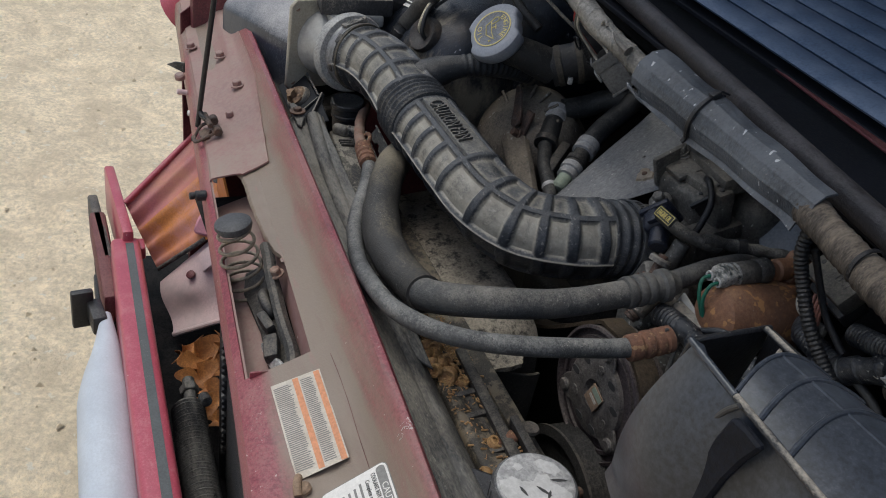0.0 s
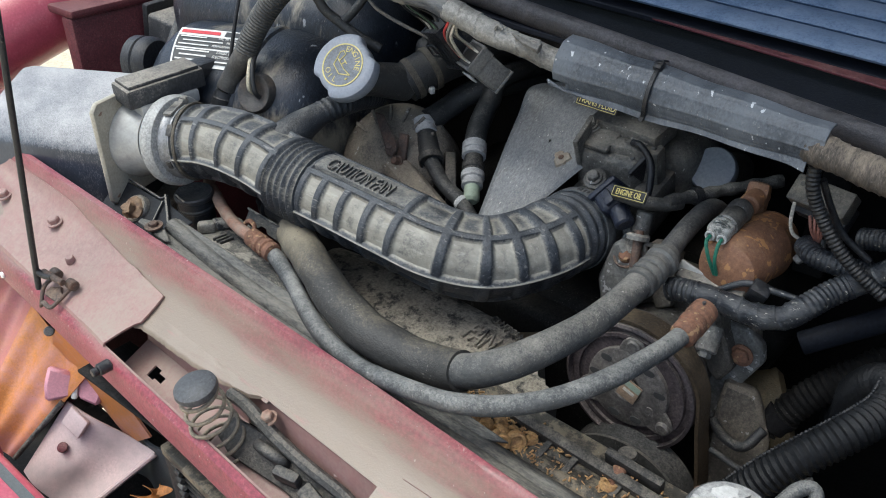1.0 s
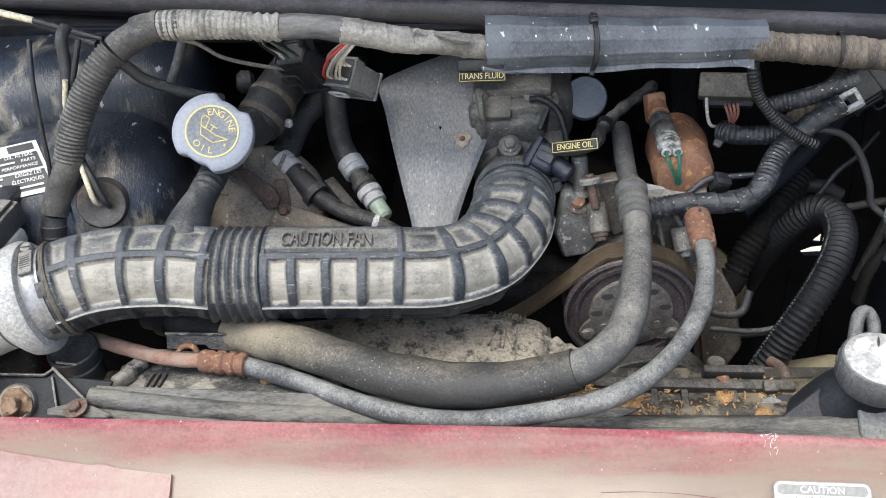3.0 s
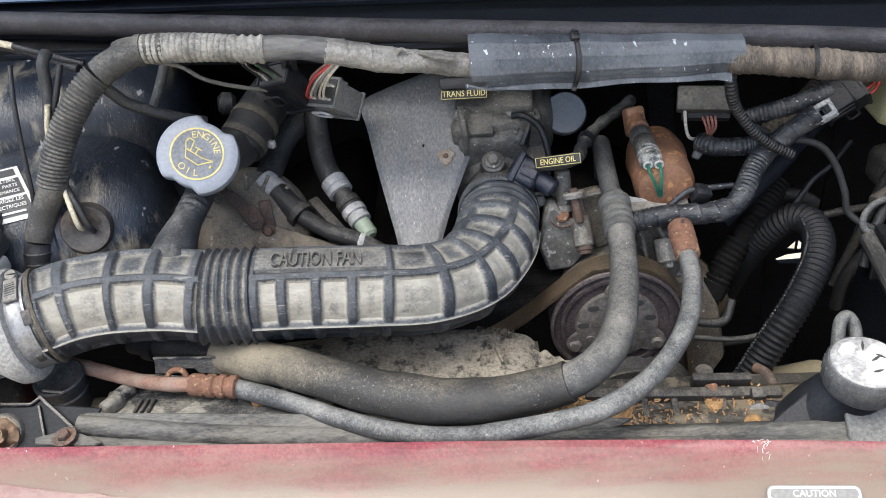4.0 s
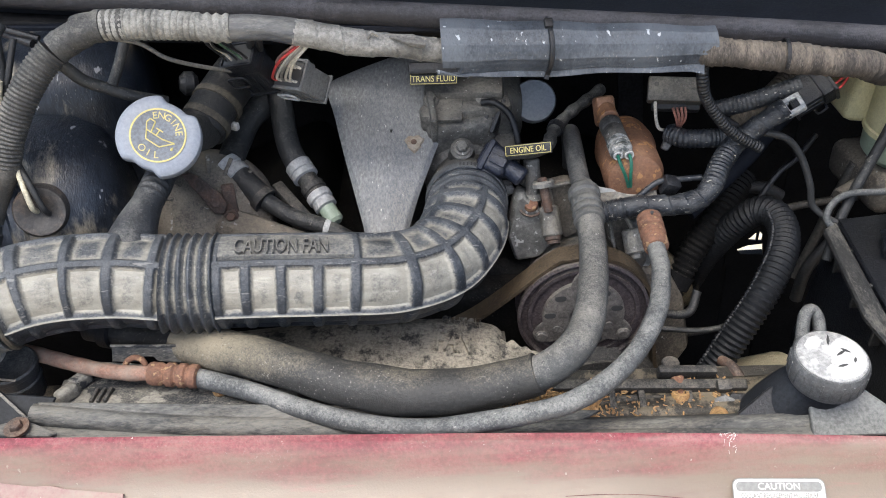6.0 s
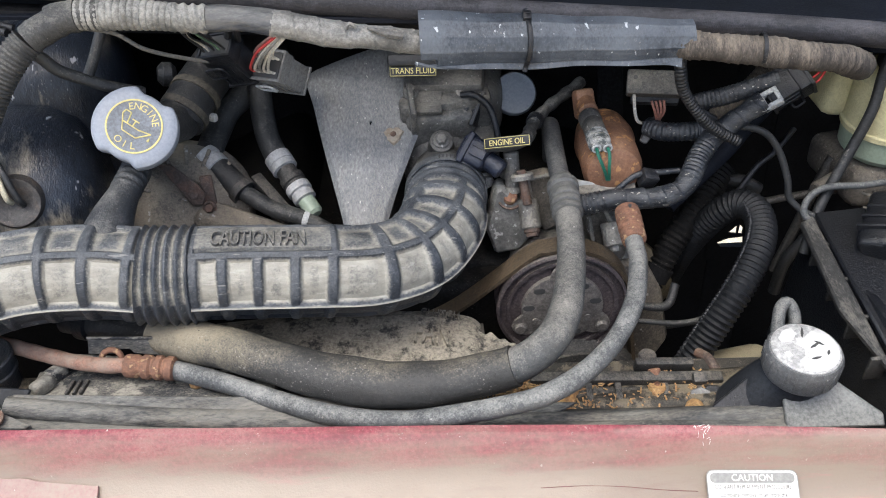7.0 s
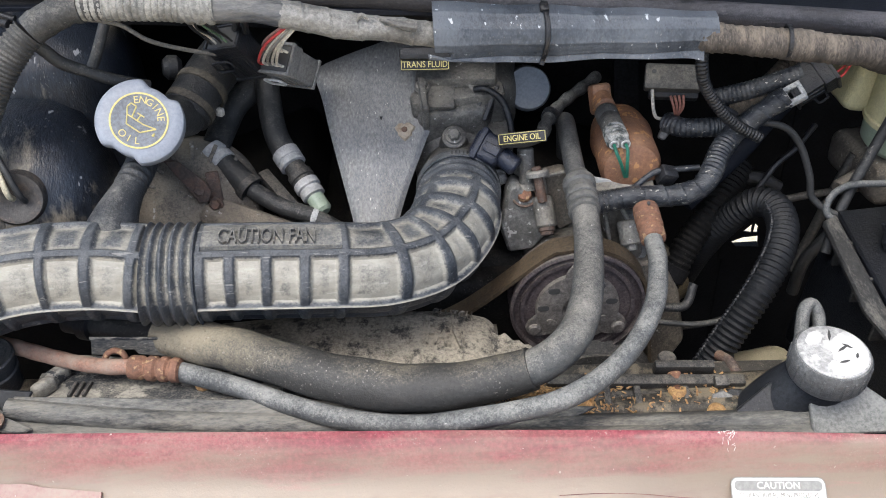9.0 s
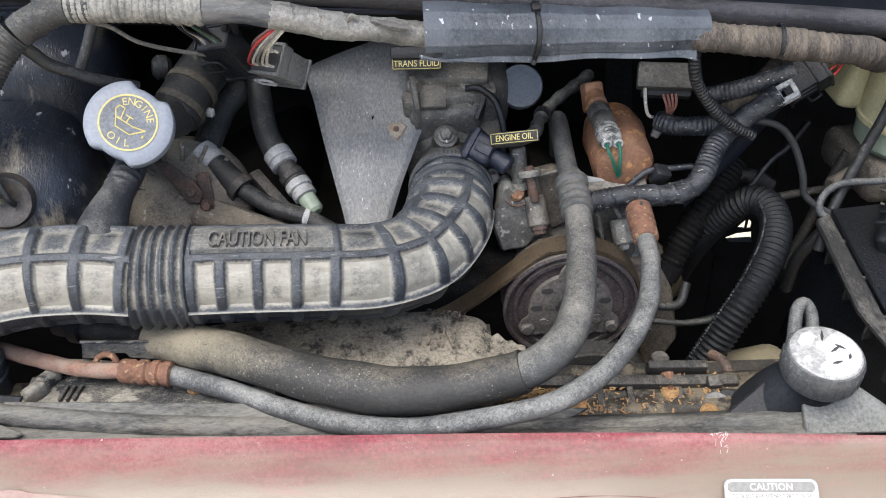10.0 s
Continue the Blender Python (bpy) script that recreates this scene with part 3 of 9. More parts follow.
def sweep(ctrl, radius, seg=14, n=None, up=None, caps=True, index=None, bm=None):
    """A tube along a curve. radius: a number or a function of (s in metres, share, angle). up: keeps the angle 90 degrees towards it."""
    total = length_of(ctrl)
    n = n or max(6, int(total / 0.006))
    pts = curve_points(ctrl, n)
    bm = bm or bmesh.new()
    rings, side = [], None
    step = total / (n - 1)
    for i, p in enumerate(pts):
        t = (pts[min(i + 1, n - 1)] - pts[max(i - 1, 0)]).normalized()
        if up:
            side = t.cross(Vector(up)).normalized()
        elif side is None:
            side = t.cross(Vector((0, 0, 1)) if abs(t.z) < 0.9 else Vector((0, 1, 0))).normalized()
        else:
            side = (side - t * side.dot(t)).normalized()
        top = side.cross(t)
        ring = []
        for k in range(seg):
            ang = 2 * math.pi * k / seg
            r = radius(i * step, i / (n - 1), math.degrees(ang)) if callable(radius) else radius
            ring.append(bm.verts.new(p + (side * math.cos(ang) + top * math.sin(ang)) * r))
        rings.append(ring)
    for i, (a, b) in enumerate(zip(rings, rings[1:])):
        for k in range(seg):
            f = bm.faces.new((a[k], a[(k + 1) % seg], b[(k + 1) % seg], b[k]))
            if index:
                f.material_index = index((i + 0.5) * step, (i + 0.5) / (n - 1), 360 * (k + 0.5) / seg)
    if caps:
        bm.faces.new(rings[0][::-1])
        bm.faces.new(rings[-1])
    bmesh.ops.recalc_face_normals(bm, faces=bm.faces)
    return bm


def basis(axis, hint=(0, 0, 1)):
    w = Vector(axis).normalized()
    h = Vector(hint)
    if abs(w.dot(h)) > 0.95:
        h = Vector((0, 1, 0))
    u = h.cross(w).normalized()
    return u, w.cross(u), w


def lathe(profile, at, axis, seg=28, bm=None, bend=None, hollow=False):
    """A turned body: rows of (radius, height along the axis). bend(angle, height): a factor on the radius."""
    bm = bm or bmesh.new()
    u, v, w = basis(axis)
    at = Vector(at)
    rings = []
    for r, h in profile:
        if r < 1e-6:
            rings.append([bm.verts.new(at + w * h)])
            continue
        ring = []
        for k in range(seg):
            a = 2 * math.pi * k / seg
            q = r * (bend(math.degrees(a), h) if bend else 1)
            ring.append(bm.verts.new(at + w * h + (u * math.cos(a) + v * math.sin(a)) * q))
        rings.append(ring)
    for a, b in zip(rings, rings[1:] + rings[:1] if hollow else rings[1:]):
        for k in range(seg):
            quad = [a[k % len(a)], a[(k + 1) % len(a)], b[(k + 1) % len(b)], b[k % len(b)]]
            quad = list(dict.fromkeys(quad))
            if len(quad) > 2:
                bm.faces.new(quad)
    for ring in () if hollow else (rings[0], rings[-1]):
        if len(ring) > 2:
            bm.faces.new(ring)
    bmesh.ops.recalc_face_normals(bm, faces=bm.faces)
    return bm


def rod(a, b, r, seg=16, bevel=0.15, bm=None):
    a, b = Vector(a), Vector(b)
    h = (b - a).length
    e = r * bevel
    return lathe([(r - e, 0), (r, e), (r, h - e), (r - e, h)], a, b - a, seg, bm)


def block(size, m, bevel=0.002, bm=None, seg=2):
    """A box with rounded edges, centred on the pose m."""
    own = bmesh.new()
    bmesh.ops.create_cube(own, size=1)
    bmesh.ops.scale(own, verts=own.verts, vec=size)
    if bevel:
        bmesh.ops.bevel(own, geom=own.edges[:], offset=min(bevel, min(size) * 0.45), segments=seg, profile=0.5, affect="EDGES")
    bmesh.ops.transform(own, matrix=m, verts=own.verts)
    if bm is None:
        return own
    me = bpy.data.meshes.new("tmp")
    own.to_mesh(me)
    own.free()
    bm.from_mesh(me)
    bpy.data.meshes.remove(me)
    return bm


def prism(poly, m, thick, bevel=0.001, bm=None):
    """A flat plate: an outline in the x, y of the pose m, with its thickness down its -z."""
    own = bmesh.new()
    top = [own.verts.new((x, y, 0)) for x, y in poly]
    f = own.faces.new(top)
    low = bmesh.ops.extrude_face_region(own, geom=[f])["geom"]
    bmesh.ops.translate(own, verts=[v for v in low if isinstance(v, bmesh.types.BMVert)], vec=(0, 0, -thick))
    bmesh.ops.recalc_face_normals(own, faces=own.faces)
    if bevel:
        bmesh.ops.bevel(own, geom=own.edges[:], offset=min(bevel, thick * 0.4), segments=1, affect="EDGES")
    bmesh.ops.transform(own, matrix=m, verts=own.verts)
    if bm is None:
        return own
    me = bpy.data.meshes.new("tmp")
    own.to_mesh(me)
    own.free()
    bm.from_mesh(me)
    bpy.data.meshes.remove(me)
    return bm


def surface(f, nu, nv, thick, skip=None):
    """A thin closed sheet: f(u, v) over 0..1, thickened downwards along its own normals. skip(u, v): leaves holes."""
    bm = bmesh.new()
    P = [[Vector(f(i / nu, j / nv)) for j in range(nv + 1)] for i in range(nu + 1)]

    def normal(i, j):
        a = P[min(i + 1, nu)][j] - P[max(i - 1, 0)][j]
        b = P[i][min(j + 1, nv)] - P[i][max(j - 1, 0)]
        return a.cross(b).normalized()

    top = [[bm.verts.new(P[i][j]) for j in range(nv + 1)] for i in range(nu + 1)]
    low = [[bm.verts.new(P[i][j] - normal(i, j) * thick) for j in range(nv + 1)] for i in range(nu + 1)]
    kept = {(i, j) for i in range(nu) for j in range(nv) if not (skip and skip((i + 0.5) / nu, (j + 0.5) / nv))}
    for i, j in kept:
        bm.faces.new((top[i][j], top[i + 1][j], top[i + 1][j + 1], top[i][j + 1]))
        bm.faces.new((low[i][j], low[i][j + 1], low[i + 1][j + 1], low[i + 1][j]))
        for di, dj, a, b in ((-1, 0, (i, j), (i, j + 1)), (1, 0, (i + 1, j + 1), (i + 1, j)), (0, -1, (i + 1, j), (i, j)), (0, 1, (i, j + 1), (i + 1, j + 1))):
            if (i + di, j + dj) not in kept:
                bm.faces.new((top[a[0]][a[1]], top[b[0]][b[1]], low[b[0]][b[1]], low[a[0]][a[1]])[::-1])
    bmesh.ops.delete(bm, geom=[v for v in bm.verts if not v.link_faces], context="VERTS")
    bmesh.ops.recalc_face_normals(bm, faces=bm.faces)
    return bm


def plane_pose(at, right, up):
    """A pose whose x runs along right and whose y runs towards up."""
    x = Vector(right).normalized()
    z = x.cross(Vector(up)).normalized()
    y = z.cross(x)
    return Matrix(((x.x, y.x, z.x, at[0]), (x.y, y.y, z.y, at[1]), (x.z, y.z, z.z, at[2]), (0, 0, 0, 1)))


def letters(text, size, m, extrude=0.0004, align="CENTER", bm=None, squeeze=1.0):
    """Writing in the built-in font, as a bmesh, centred on the pose m."""
    cu = bpy.data.curves.new("writing", "FONT")
    cu.body, cu.size, cu.extrude, cu.align_x, cu.align_y = text, size, extrude, align, "CENTER"
    cu.resolution_u = 3
    ob = new("writing", cu)
    me = ob.to_mesh()
    own = bmesh.new()
    own.from_mesh(me)
    ob.to_mesh_clear()
    bpy.data.objects.remove(ob)
    bpy.data.curves.remove(cu)
    bmesh.ops.scale(own, verts=own.verts, vec=(squeeze, 1, 1))
    bmesh.ops.transform(own, matrix=m, verts=own.verts)
    if bm is None:
        return own
    me = bpy.data.meshes.new("tmp")
    own.to_mesh(me)
    own.free()
    bm.from_mesh(me)
    bpy.data.meshes.remove(me)
    return bm


def bolt(at, axis, r, h, parent, material="steel", washer=True, name="bolt"):
    """A hexagon head on a washer."""
    bm = bmesh.new()
    if washer:
        lathe([(r * 1.35, 0), (r * 1.35, h * 0.2), (r * 1.25, h * 0.25)], at, axis, 20, bm)
    lathe([(r, h * 0.2), (r, h * 0.85), (r * 0.8, h), (0, h)], at, axis, 6, bm)
    return part(name, bm, material, parent)


def wavy(pitch, depth, r):
    """A corrugated radius for a split loom or bellows hose."""
    return lambda s, u, a: r + depth * (0.5 + 0.5 * math.sin(2 * math.pi * s / pitch))


def taped(r, depth=0.0006, pitch=0.012):
    """Tape wound in a spiral over an uneven bundle."""
    return lambda s, u, a: r * (1 + 0.05 * math.sin(s * 70) + 0.03 * math.sin(s * 173 + 1)) + depth * (((s / pitch + a / 360) % 1.0) ** 3)


# ---- the setting ----
def ground_sheet():
    """One sheet of gravel to the horizon, fine and uneven beside the van, coarse far off."""
    bm = bmesh.new()
    xs = [-800, -200, -60, -20, -8] + [-6 + 0.06 * k for k in range(96)] + [0.5, 3, 8, 20, 60, 200, 800]
    ys = [-800, -200, -60, -20, -8] + [-2.4 + 0.06 * k for k in range(80)] + [3.5, 8, 20, 60, 200, 800]
    grid = []
    for x in xs:
        row = []
        for y in ys:
            z = 0.0
            if -6.1 < x < 0 and -2.5 < y < 2.6:
                z = 0.03 * noise.noise((x * 2.2, y * 2.2, 0)) + 0.02 * noise.noise((x * 7, y * 7, 3)) + 0.012 * noise.noise((x * 19, y * 19, 7))
            row.append(bm.verts.new((x, y, z)))
        grid.append(row)
    for i in range(len(xs) - 1):
        for j in range(len(ys) - 1):
            bm.faces.new((grid[i][j], grid[i + 1][j], grid[i + 1][j + 1], grid[i][j + 1]))
    return bm


g = part("ground", ground_sheet(), "gravel")
tagged(g, "pale tan gravel yard with ruts and small stones", "ground", kind="structure")


def pebbles():
    """Small stones strewn over the gravel beside the van."""
    rng = random.Random(5)
    bm = bmesh.new()
    for _ in range(700):
        x, y = -0.75 - 3.2 * rng.random(), -1.3 + 2.2 * rng.random()
        r = 0.004 + 0.010 * rng.random() ** 2
        z = 0.03 * noise.noise((x * 2.2, y * 2.2, 0)) + 0.02 * noise.noise((x * 7, y * 7, 3)) + 0.012 * noise.noise((x * 19, y * 19, 7))
        a = rng.random() * 6
        vs = [bm.verts.new((x + r * math.cos(a + k * 2.1) * (1 + 0.3 * rng.random()), y + r * math.sin(a + k * 2.1), z - 0.002)) for k in range(3)]
        t = bm.verts.new((x + 0.2 * r, y, z + r * 0.45))
        for k in range(3):
            bm.faces.new((vs[k], vs[(k + 1) % 3], t))
    bmesh.ops.recalc_face_normals(bm, faces=bm.faces)
    return bm


tagged(part("gravel_stones", pebbles(), "gravel", smooth=False), "loose pale stones on the gravel yard", "gravel", kind="stuff")


def seal_at(x):
    return Vector((x, 0.340 - 0.13 * x - 0.25 * max(0, x - 0.28) ** 2, 1.066 - 0.07 * x))


# bulkhead behind the engine, with its gap down to the ground on the far side
fw = thing("bulkhead", (0, 0.55, 0.4), "grimy steel bulkhead behind the engine, near-black for deep shade", "bulkhead", kind="structure")
for x0, x1, z0, z1 in ((-0.80, 0.400, 0.30, 1.03), (0.460, 0.80, 0.30, 1.03), (0.400, 0.460, 0.66, 1.03), (0.400, 0.460, 0.30, 0.585)):
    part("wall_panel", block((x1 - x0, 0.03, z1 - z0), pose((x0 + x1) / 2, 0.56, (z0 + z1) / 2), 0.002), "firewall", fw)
# torn liner in front of the gap: a slot and two nicks are left open
for poly in ([(0.395, 0.58), (0.465, 0.58), (0.465, 0.600), (0.448, 0.599), (0.416, 0.602), (0.409, 0.611), (0.395, 0.612)], [(0.395, 0.612), (0.409, 0.611), (0.424, 0.617), (0.445, 0.6185), (0.448, 0.600), (0.465, 0.600), (0.465, 0.622), (0.436, 0.624), (0.420, 0.627), (0.395, 0.630)],
             [(0.395, 0.630), (0.422, 0.6265), (0.434, 0.640), (0.4345, 0.6245), (0.437, 0.6242), (0.4375, 0.640), (0.443, 0.634), (0.443, 0.6235), (0.465, 0.622), (0.465, 0.67), (0.395, 0.67)]):
    part("liner", prism(poly, Matrix(((1, 0, 0, 0), (0, 0, -1, 0.543), (0, 1, 0, 0), (0, 0, 0, 1))), 0.003, 0), "firewall", fw)
part("cowl_lip", prism([(-0.75, 0), (0.85, -0.06), (0.85, 0.24), (-0.75, 0.30)], plane_pose((0, 0.392, 1.045), (1, 0, -0.07), (0, 1, 0)), 0.02, 0.002), "firewall", fw)
# Added unseen tray; keeps lit ground from showing through the open floor.
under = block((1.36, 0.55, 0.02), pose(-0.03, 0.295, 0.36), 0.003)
tagged(part("floor_blocker", under, "firewall"), "added near-black tray that hides the lit ground beneath the engine", "undertray", kind="structure")
wl = thing("inner_wing", (-0.74, 0.3, 0.4), "dusty dark red inner wing panel", "wing panel", kind="structure")
part("wall_panel", block((0.03, 0.62, 0.62), pose(-0.74, 0.50, 0.68), 0.006), "maroon", wl)
part("flange", block((0.10, 0.62, 0.012), pose(-0.77, 0.50, 0.995), 0.004), "maroon", wl)
part("wall_panel", block((0.03, 0.24, 0.55), pose(-0.742, 0.09, 0.640), 0.006), "maroon", wl)
# This wing's shade is put into its colour; the opposite wing is dark red.
wr = thing("inner_wing", (0.72, 0.3, 0.4), "inner wing panel with shade put into its near-black", "wing panel", kind="structure")
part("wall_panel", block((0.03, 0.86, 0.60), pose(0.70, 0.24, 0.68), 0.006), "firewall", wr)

# weather seal along the cowl
seal_path = [seal_at(x) for x in (-0.85, -0.6, -0.35, -0.1, 0.15, 0.35, 0.55, 0.75)]
sl = thing("weather_seal", (0, 0.334, 1.045), "long brown-black rubber weather seal along the cowl", "seal", kind="structure")
part("bulb", sweep(seal_path, lambda s, u, a: 0.0105 * (1 + 0.12 * math.cos(math.radians(a - 90) * 2)), 16, 120), "seal", sl)
part("foot", sweep([p + Vector((0, 0.02, -0.012)) for p in seal_path], lambda s, u, a: 0.016 * (0.45 + 0.55 * abs(math.cos(math.radians(a)))), 12, 60), "gap", sl)


# cowl grille behind the seal
def cowl():
    root = thing("cowl_grille", (0.1, 0.45, 1.07), "dark ribbed plastic cowl grille with long louvres, sky tint painted in", "cowl grille", kind="structure")
    d = Vector((1, -0.10, -0.03)).normalized()
    back = Vector((0, 1, 0.20)).normalized()
    a0 = Vector((0, 0.402, 1.088))
    for k in range(11):
        o = a0 + back * (0.034 * k)
        m = plane_pose(o, d, back)
        part("louvre", surface(lambda a, b: m @ Vector((-0.9 + 1.8 * a, 0.0338 * b, 0.0060 * math.sin(math.pi * (0.03 + 0.94 * b)) ** 0.5 - 0.002 * b)), 6, 14, 0.003), "grille", root)
    part("backing", prism([(-0.9, 0.004), (0.9, 0.004), (0.9, 0.40), (-0.9, 0.40)], plane_pose(a0 - Vector((0, 0, 0.012)), d, back), 0.006), "gap", root)
    part("hinge_block", block((0.045, 0.07, 0.014), plane_pose(a0 + d * 0.275 + back * 0.036, d, back) @ pose(0, 0, 0.004), 0.006), "grille", root, "raised square block on the louvres")
    part("red_lip", prism([(0.02, 0.0), (0.9, -0.042), (0.9, 0.03), (0.02, 0.03)], plane_pose(a0 + Vector((0, 0.004, -0.012)), d, back), 0.003), "maroon", root, "body-red steel lip below the grille")
    part("foam", prism([(-0.9, 0), (0.9, 0), (0.9, 0.10), (-0.9, 0.10)], plane_pose(Vector((0, 0.335, 1.058)), d, (0, 1, 0.02)), 0.006), "gap", root)


cowl()

# raised hood, held by the prop rod
hood = thing("hood", (0, 0.80, 1.2), "raised hood with a dark lining over the bay", "hood", kind="structure")
hm = plane_pose((0, 0.86, 1.19), (1, 0, 0), (0, -0.80, 0.58))
part("panel", prism([(-0.72, 0.0), (0.78, 0.0), (0.74, 0.96), (0.55, 1.03), (-0.50, 1.03), (-0.68, 0.96)], hm, 0.02, 0.006), "hood", hood)


# front cross panel with the latch slot
BAR = [(0.012, 0.815), (0.010, 0.855), (0.008, 0.865), (0.004, 0.870), (-0.002, 0.869), (-0.008, 0.861), (-0.014, 0.849), (-0.020, 0.841),
       (-0.030, 0.834), (-0.040, 0.828), (-0.055, 0.821), (-0.070, 0.815), (-0.085, 0.809), (-0.094, 0.805), (-0.100, 0.800), (-0.102, 0.790), (-0.102, 0.772)]
SLOPE = 0.034


def skew(x, y):
    """The panel draws back and narrows towards the van's far side."""
    return y * (1 + 0.3 * x if y < 0 else 1) - 0.036 * (x - 0.15) - 0.07 * max(0, x) ** 2


def unskew(x, y):
    y += 0.036 * (x - 0.15) + 0.07 * max(0, x) ** 2
    return y / (1 + 0.3 * x) if y < 0 else y


def sink(x, y):
    """The flat lies lower behind the ridge towards the filler."""
    t = max(0.0, min(1.0, (x - 0.11) / 0.10))
    return -0.016 * t * t * (3 - 2 * t) * float(np.interp(-y, (0.0, 0.004, 0.008, 0.013, 0.040, 0.055, 0.070, 0.085, 0.100), (0.0, 0.35, 0.85, 1.0, 1.0, 0.8, 0.45, 0.12, 0.0)))


def bar_point(x, k):
    """The panel's section at row k (fractions allowed), a little higher towards the van's far side."""
    i = min(int(k), len(BAR) - 2)
    f = k - i
    y = BAR[i][0] * (1 - f) + BAR[i + 1][0] * f
    z = BAR[i][1] * (1 - f) + BAR[i + 1][1] * f
    return Vector((x, skew(x, y), z - SLOPE * (x - 0.1) + sink(x, y)))


def bar_z(x, y):
    y = unskew(x, y)
    for (a, b), (c, d) in zip(BAR[3:], BAR[4:]):
        if c <= y <= a:
            return b + (d - b) * (a - y) / (a - c) - SLOPE * (x - 0.1) + sink(x, y)
    return (BAR[3][1] if y > 0 else BAR[-3][1]) - SLOPE * (x - 0.1)


def bar_pose(x, y, turn=0.0, lift=0.0):
    """A pose lying on the panel at x, y; its y runs towards the engine."""
    e = 0.006
    s = Vector((0, 2 * e, bar_z(x, y + e) - bar_z(x, y - e)))
    m = plane_pose((x, y, bar_z(x, y)), (1, 0, (bar_z(x + 0.04, y) - bar_z(x - 0.04, y)) / 0.08), s)
    return m @ pose(0, 0, lift, 0, 0, turn)


SLOT = (-0.275, 0.066)
cross = thing("front_cross_panel", (0, -0.05, 0.75), "faded red steel cross panel under tan dust", "body panel", kind="structure")
NB = len(BAR) - 1


def in_slot(u, v):
    x, k = -0.95 + 1.9 * u, v * NB
    return SLOT[0] < x < SLOT[1] and 9.0 < k < 12.9


part("pressing", surface(lambda u, v: bar_point(-0.95 + 1.9 * u, v * NB), 380, NB * 2, -0.003, in_slot), "bar", cross)


def slot_lip(u, v):
    """The flat reaches forward over the channel to a torn, rolled edge."""
    x = SLOT[0] + 0.207 * u
    edge = float(np.interp(x, (-0.275, -0.235, -0.20, -0.168, -0.133, -0.110, -0.092, -0.080, -0.068), (-0.0640, -0.0570, -0.0565, -0.0550, -0.0520, -0.0490, -0.0462, -0.0420, -0.0403)))
    edge += 0.0012 * noise.noise((x * 70, 0, 3)) + 0.0007 * noise.noise((x * 260, 0, 6))
    y = skew(x, -0.040 + (edge + 0.040) * v)
    return x, y, bar_z(x, y) - 0.0035 * max(0.0, (v - 0.86) / 0.14) ** 2 + 0.0012 * noise.noise((x * 40, y * 40, 1)) * min(1, 6 * v)


part("slot_lip", surface(slot_lip, 120, 16, -0.003), "bar", cross, "torn edge over the latch channel")
# the sunken latch channel
chan = surface(lambda u, v: (SLOT[0] + (SLOT[1] - SLOT[0]) * u, skew(SLOT[0] + 0.34 * u, -0.038 - 0.053 * v),
                             0.824 - SLOPE * (SLOT[0] + 0.34 * u - 0.1) - 0.042 * min(1, 16 * v, 24 * (1 - v)) - 0.020 * v), 30, 48, -0.002,
               lambda u, v: (0.50 < u < 1.0 and 0.05 < v < 0.42) or ((u - 0.12) / 0.035) ** 2 + ((v - 0.45) / 0.12) ** 2 < 1)
part("channel", chan, "plate", cross, "dusty sunken channel round the hood latch")
part("channel_end", block((0.002, 0.05, 0.045), pose(SLOT[1], -0.064, 0.792), 0.0005), "bar", cross)
part("closing_panel", block((0.42, 0.062, 0.004), pose(-0.12, -0.040, 0.752, 0, 2, 2), 0.001), "firewall", cross)
part("seam", sweep([bar_pose(x, -0.024 - 0.002 * math.sin(x * 9), 0, 0.0001).translation for x in (0.08, 0.11, 0.14, 0.17, 0.198)], 0.00025, 6, 60), "maroon", cross, "dark cracked seam")


# lapped plate with the prop rod
def lap():
    root = thing("lapped_plate", (-0.45, -0.04, 0.83), "dented pink-red steel plate lapped over the cross panel", "body panel", kind="structure")
    def f(u, v):
        x = -0.92 + 0.672 * u
        y = skew(x, -0.011 - 0.016 * max(0, u - 0.7) / 0.3 * (1 - v) - 0.084 * v)
        jag = 0.0
        if u > 0.93:
            jag = -0.03 * max(0, (v - 0.45)) ** 0.7 * (u - 0.93) / 0.07 
        z = bar_z(x, max(skew(x, -0.094), min(skew(x, 0.003), y))) + 0.003
        z += 0.006 * math.exp(-((v - 0.25) / 0.10) ** 2) * max(0, min(1, (0.62 - u) * 8)) - 0.005 * math.exp(-((v - 0.60) / 0.16) ** 2) * max(0, min(1, (0.62 - u) * 8))
        z -= 0.009 * max(0, v - 0.96) / 0.04
        z += 0.0022 * noise.noise((x * 11, y * 16, 4)) + 0.0030 * math.exp(-((x + 0.345 - 0.9 * (y + 0.05)) / 0.008) ** 2) * max(0, min(1, (0.7 - v) * 4))
        return x + jag, y, z
    part("pressing", surface(f, 90, 40, -0.0022), "plate", root)
    for x, y in ((-0.458, -0.008), (-0.57, -0.012), (-0.645, -0.042)):
        bolt((x, y, bar_z(x, y) + 0.006), (0, -0.25, 1), 0.0065, 0.008, root, "plate")
    for x, y, s in ((-0.395, -0.028, 0.005), (-0.56, -0.068, 0.007)):
        part("stud", lathe([(s, 0), (s, 0.006), (s * 0.7, 0.008), (0, 0.008)], (x, y, bar_z(x, y) + 0.002), (0.2, -0.2, 1), 12), "plate", root)


lap()


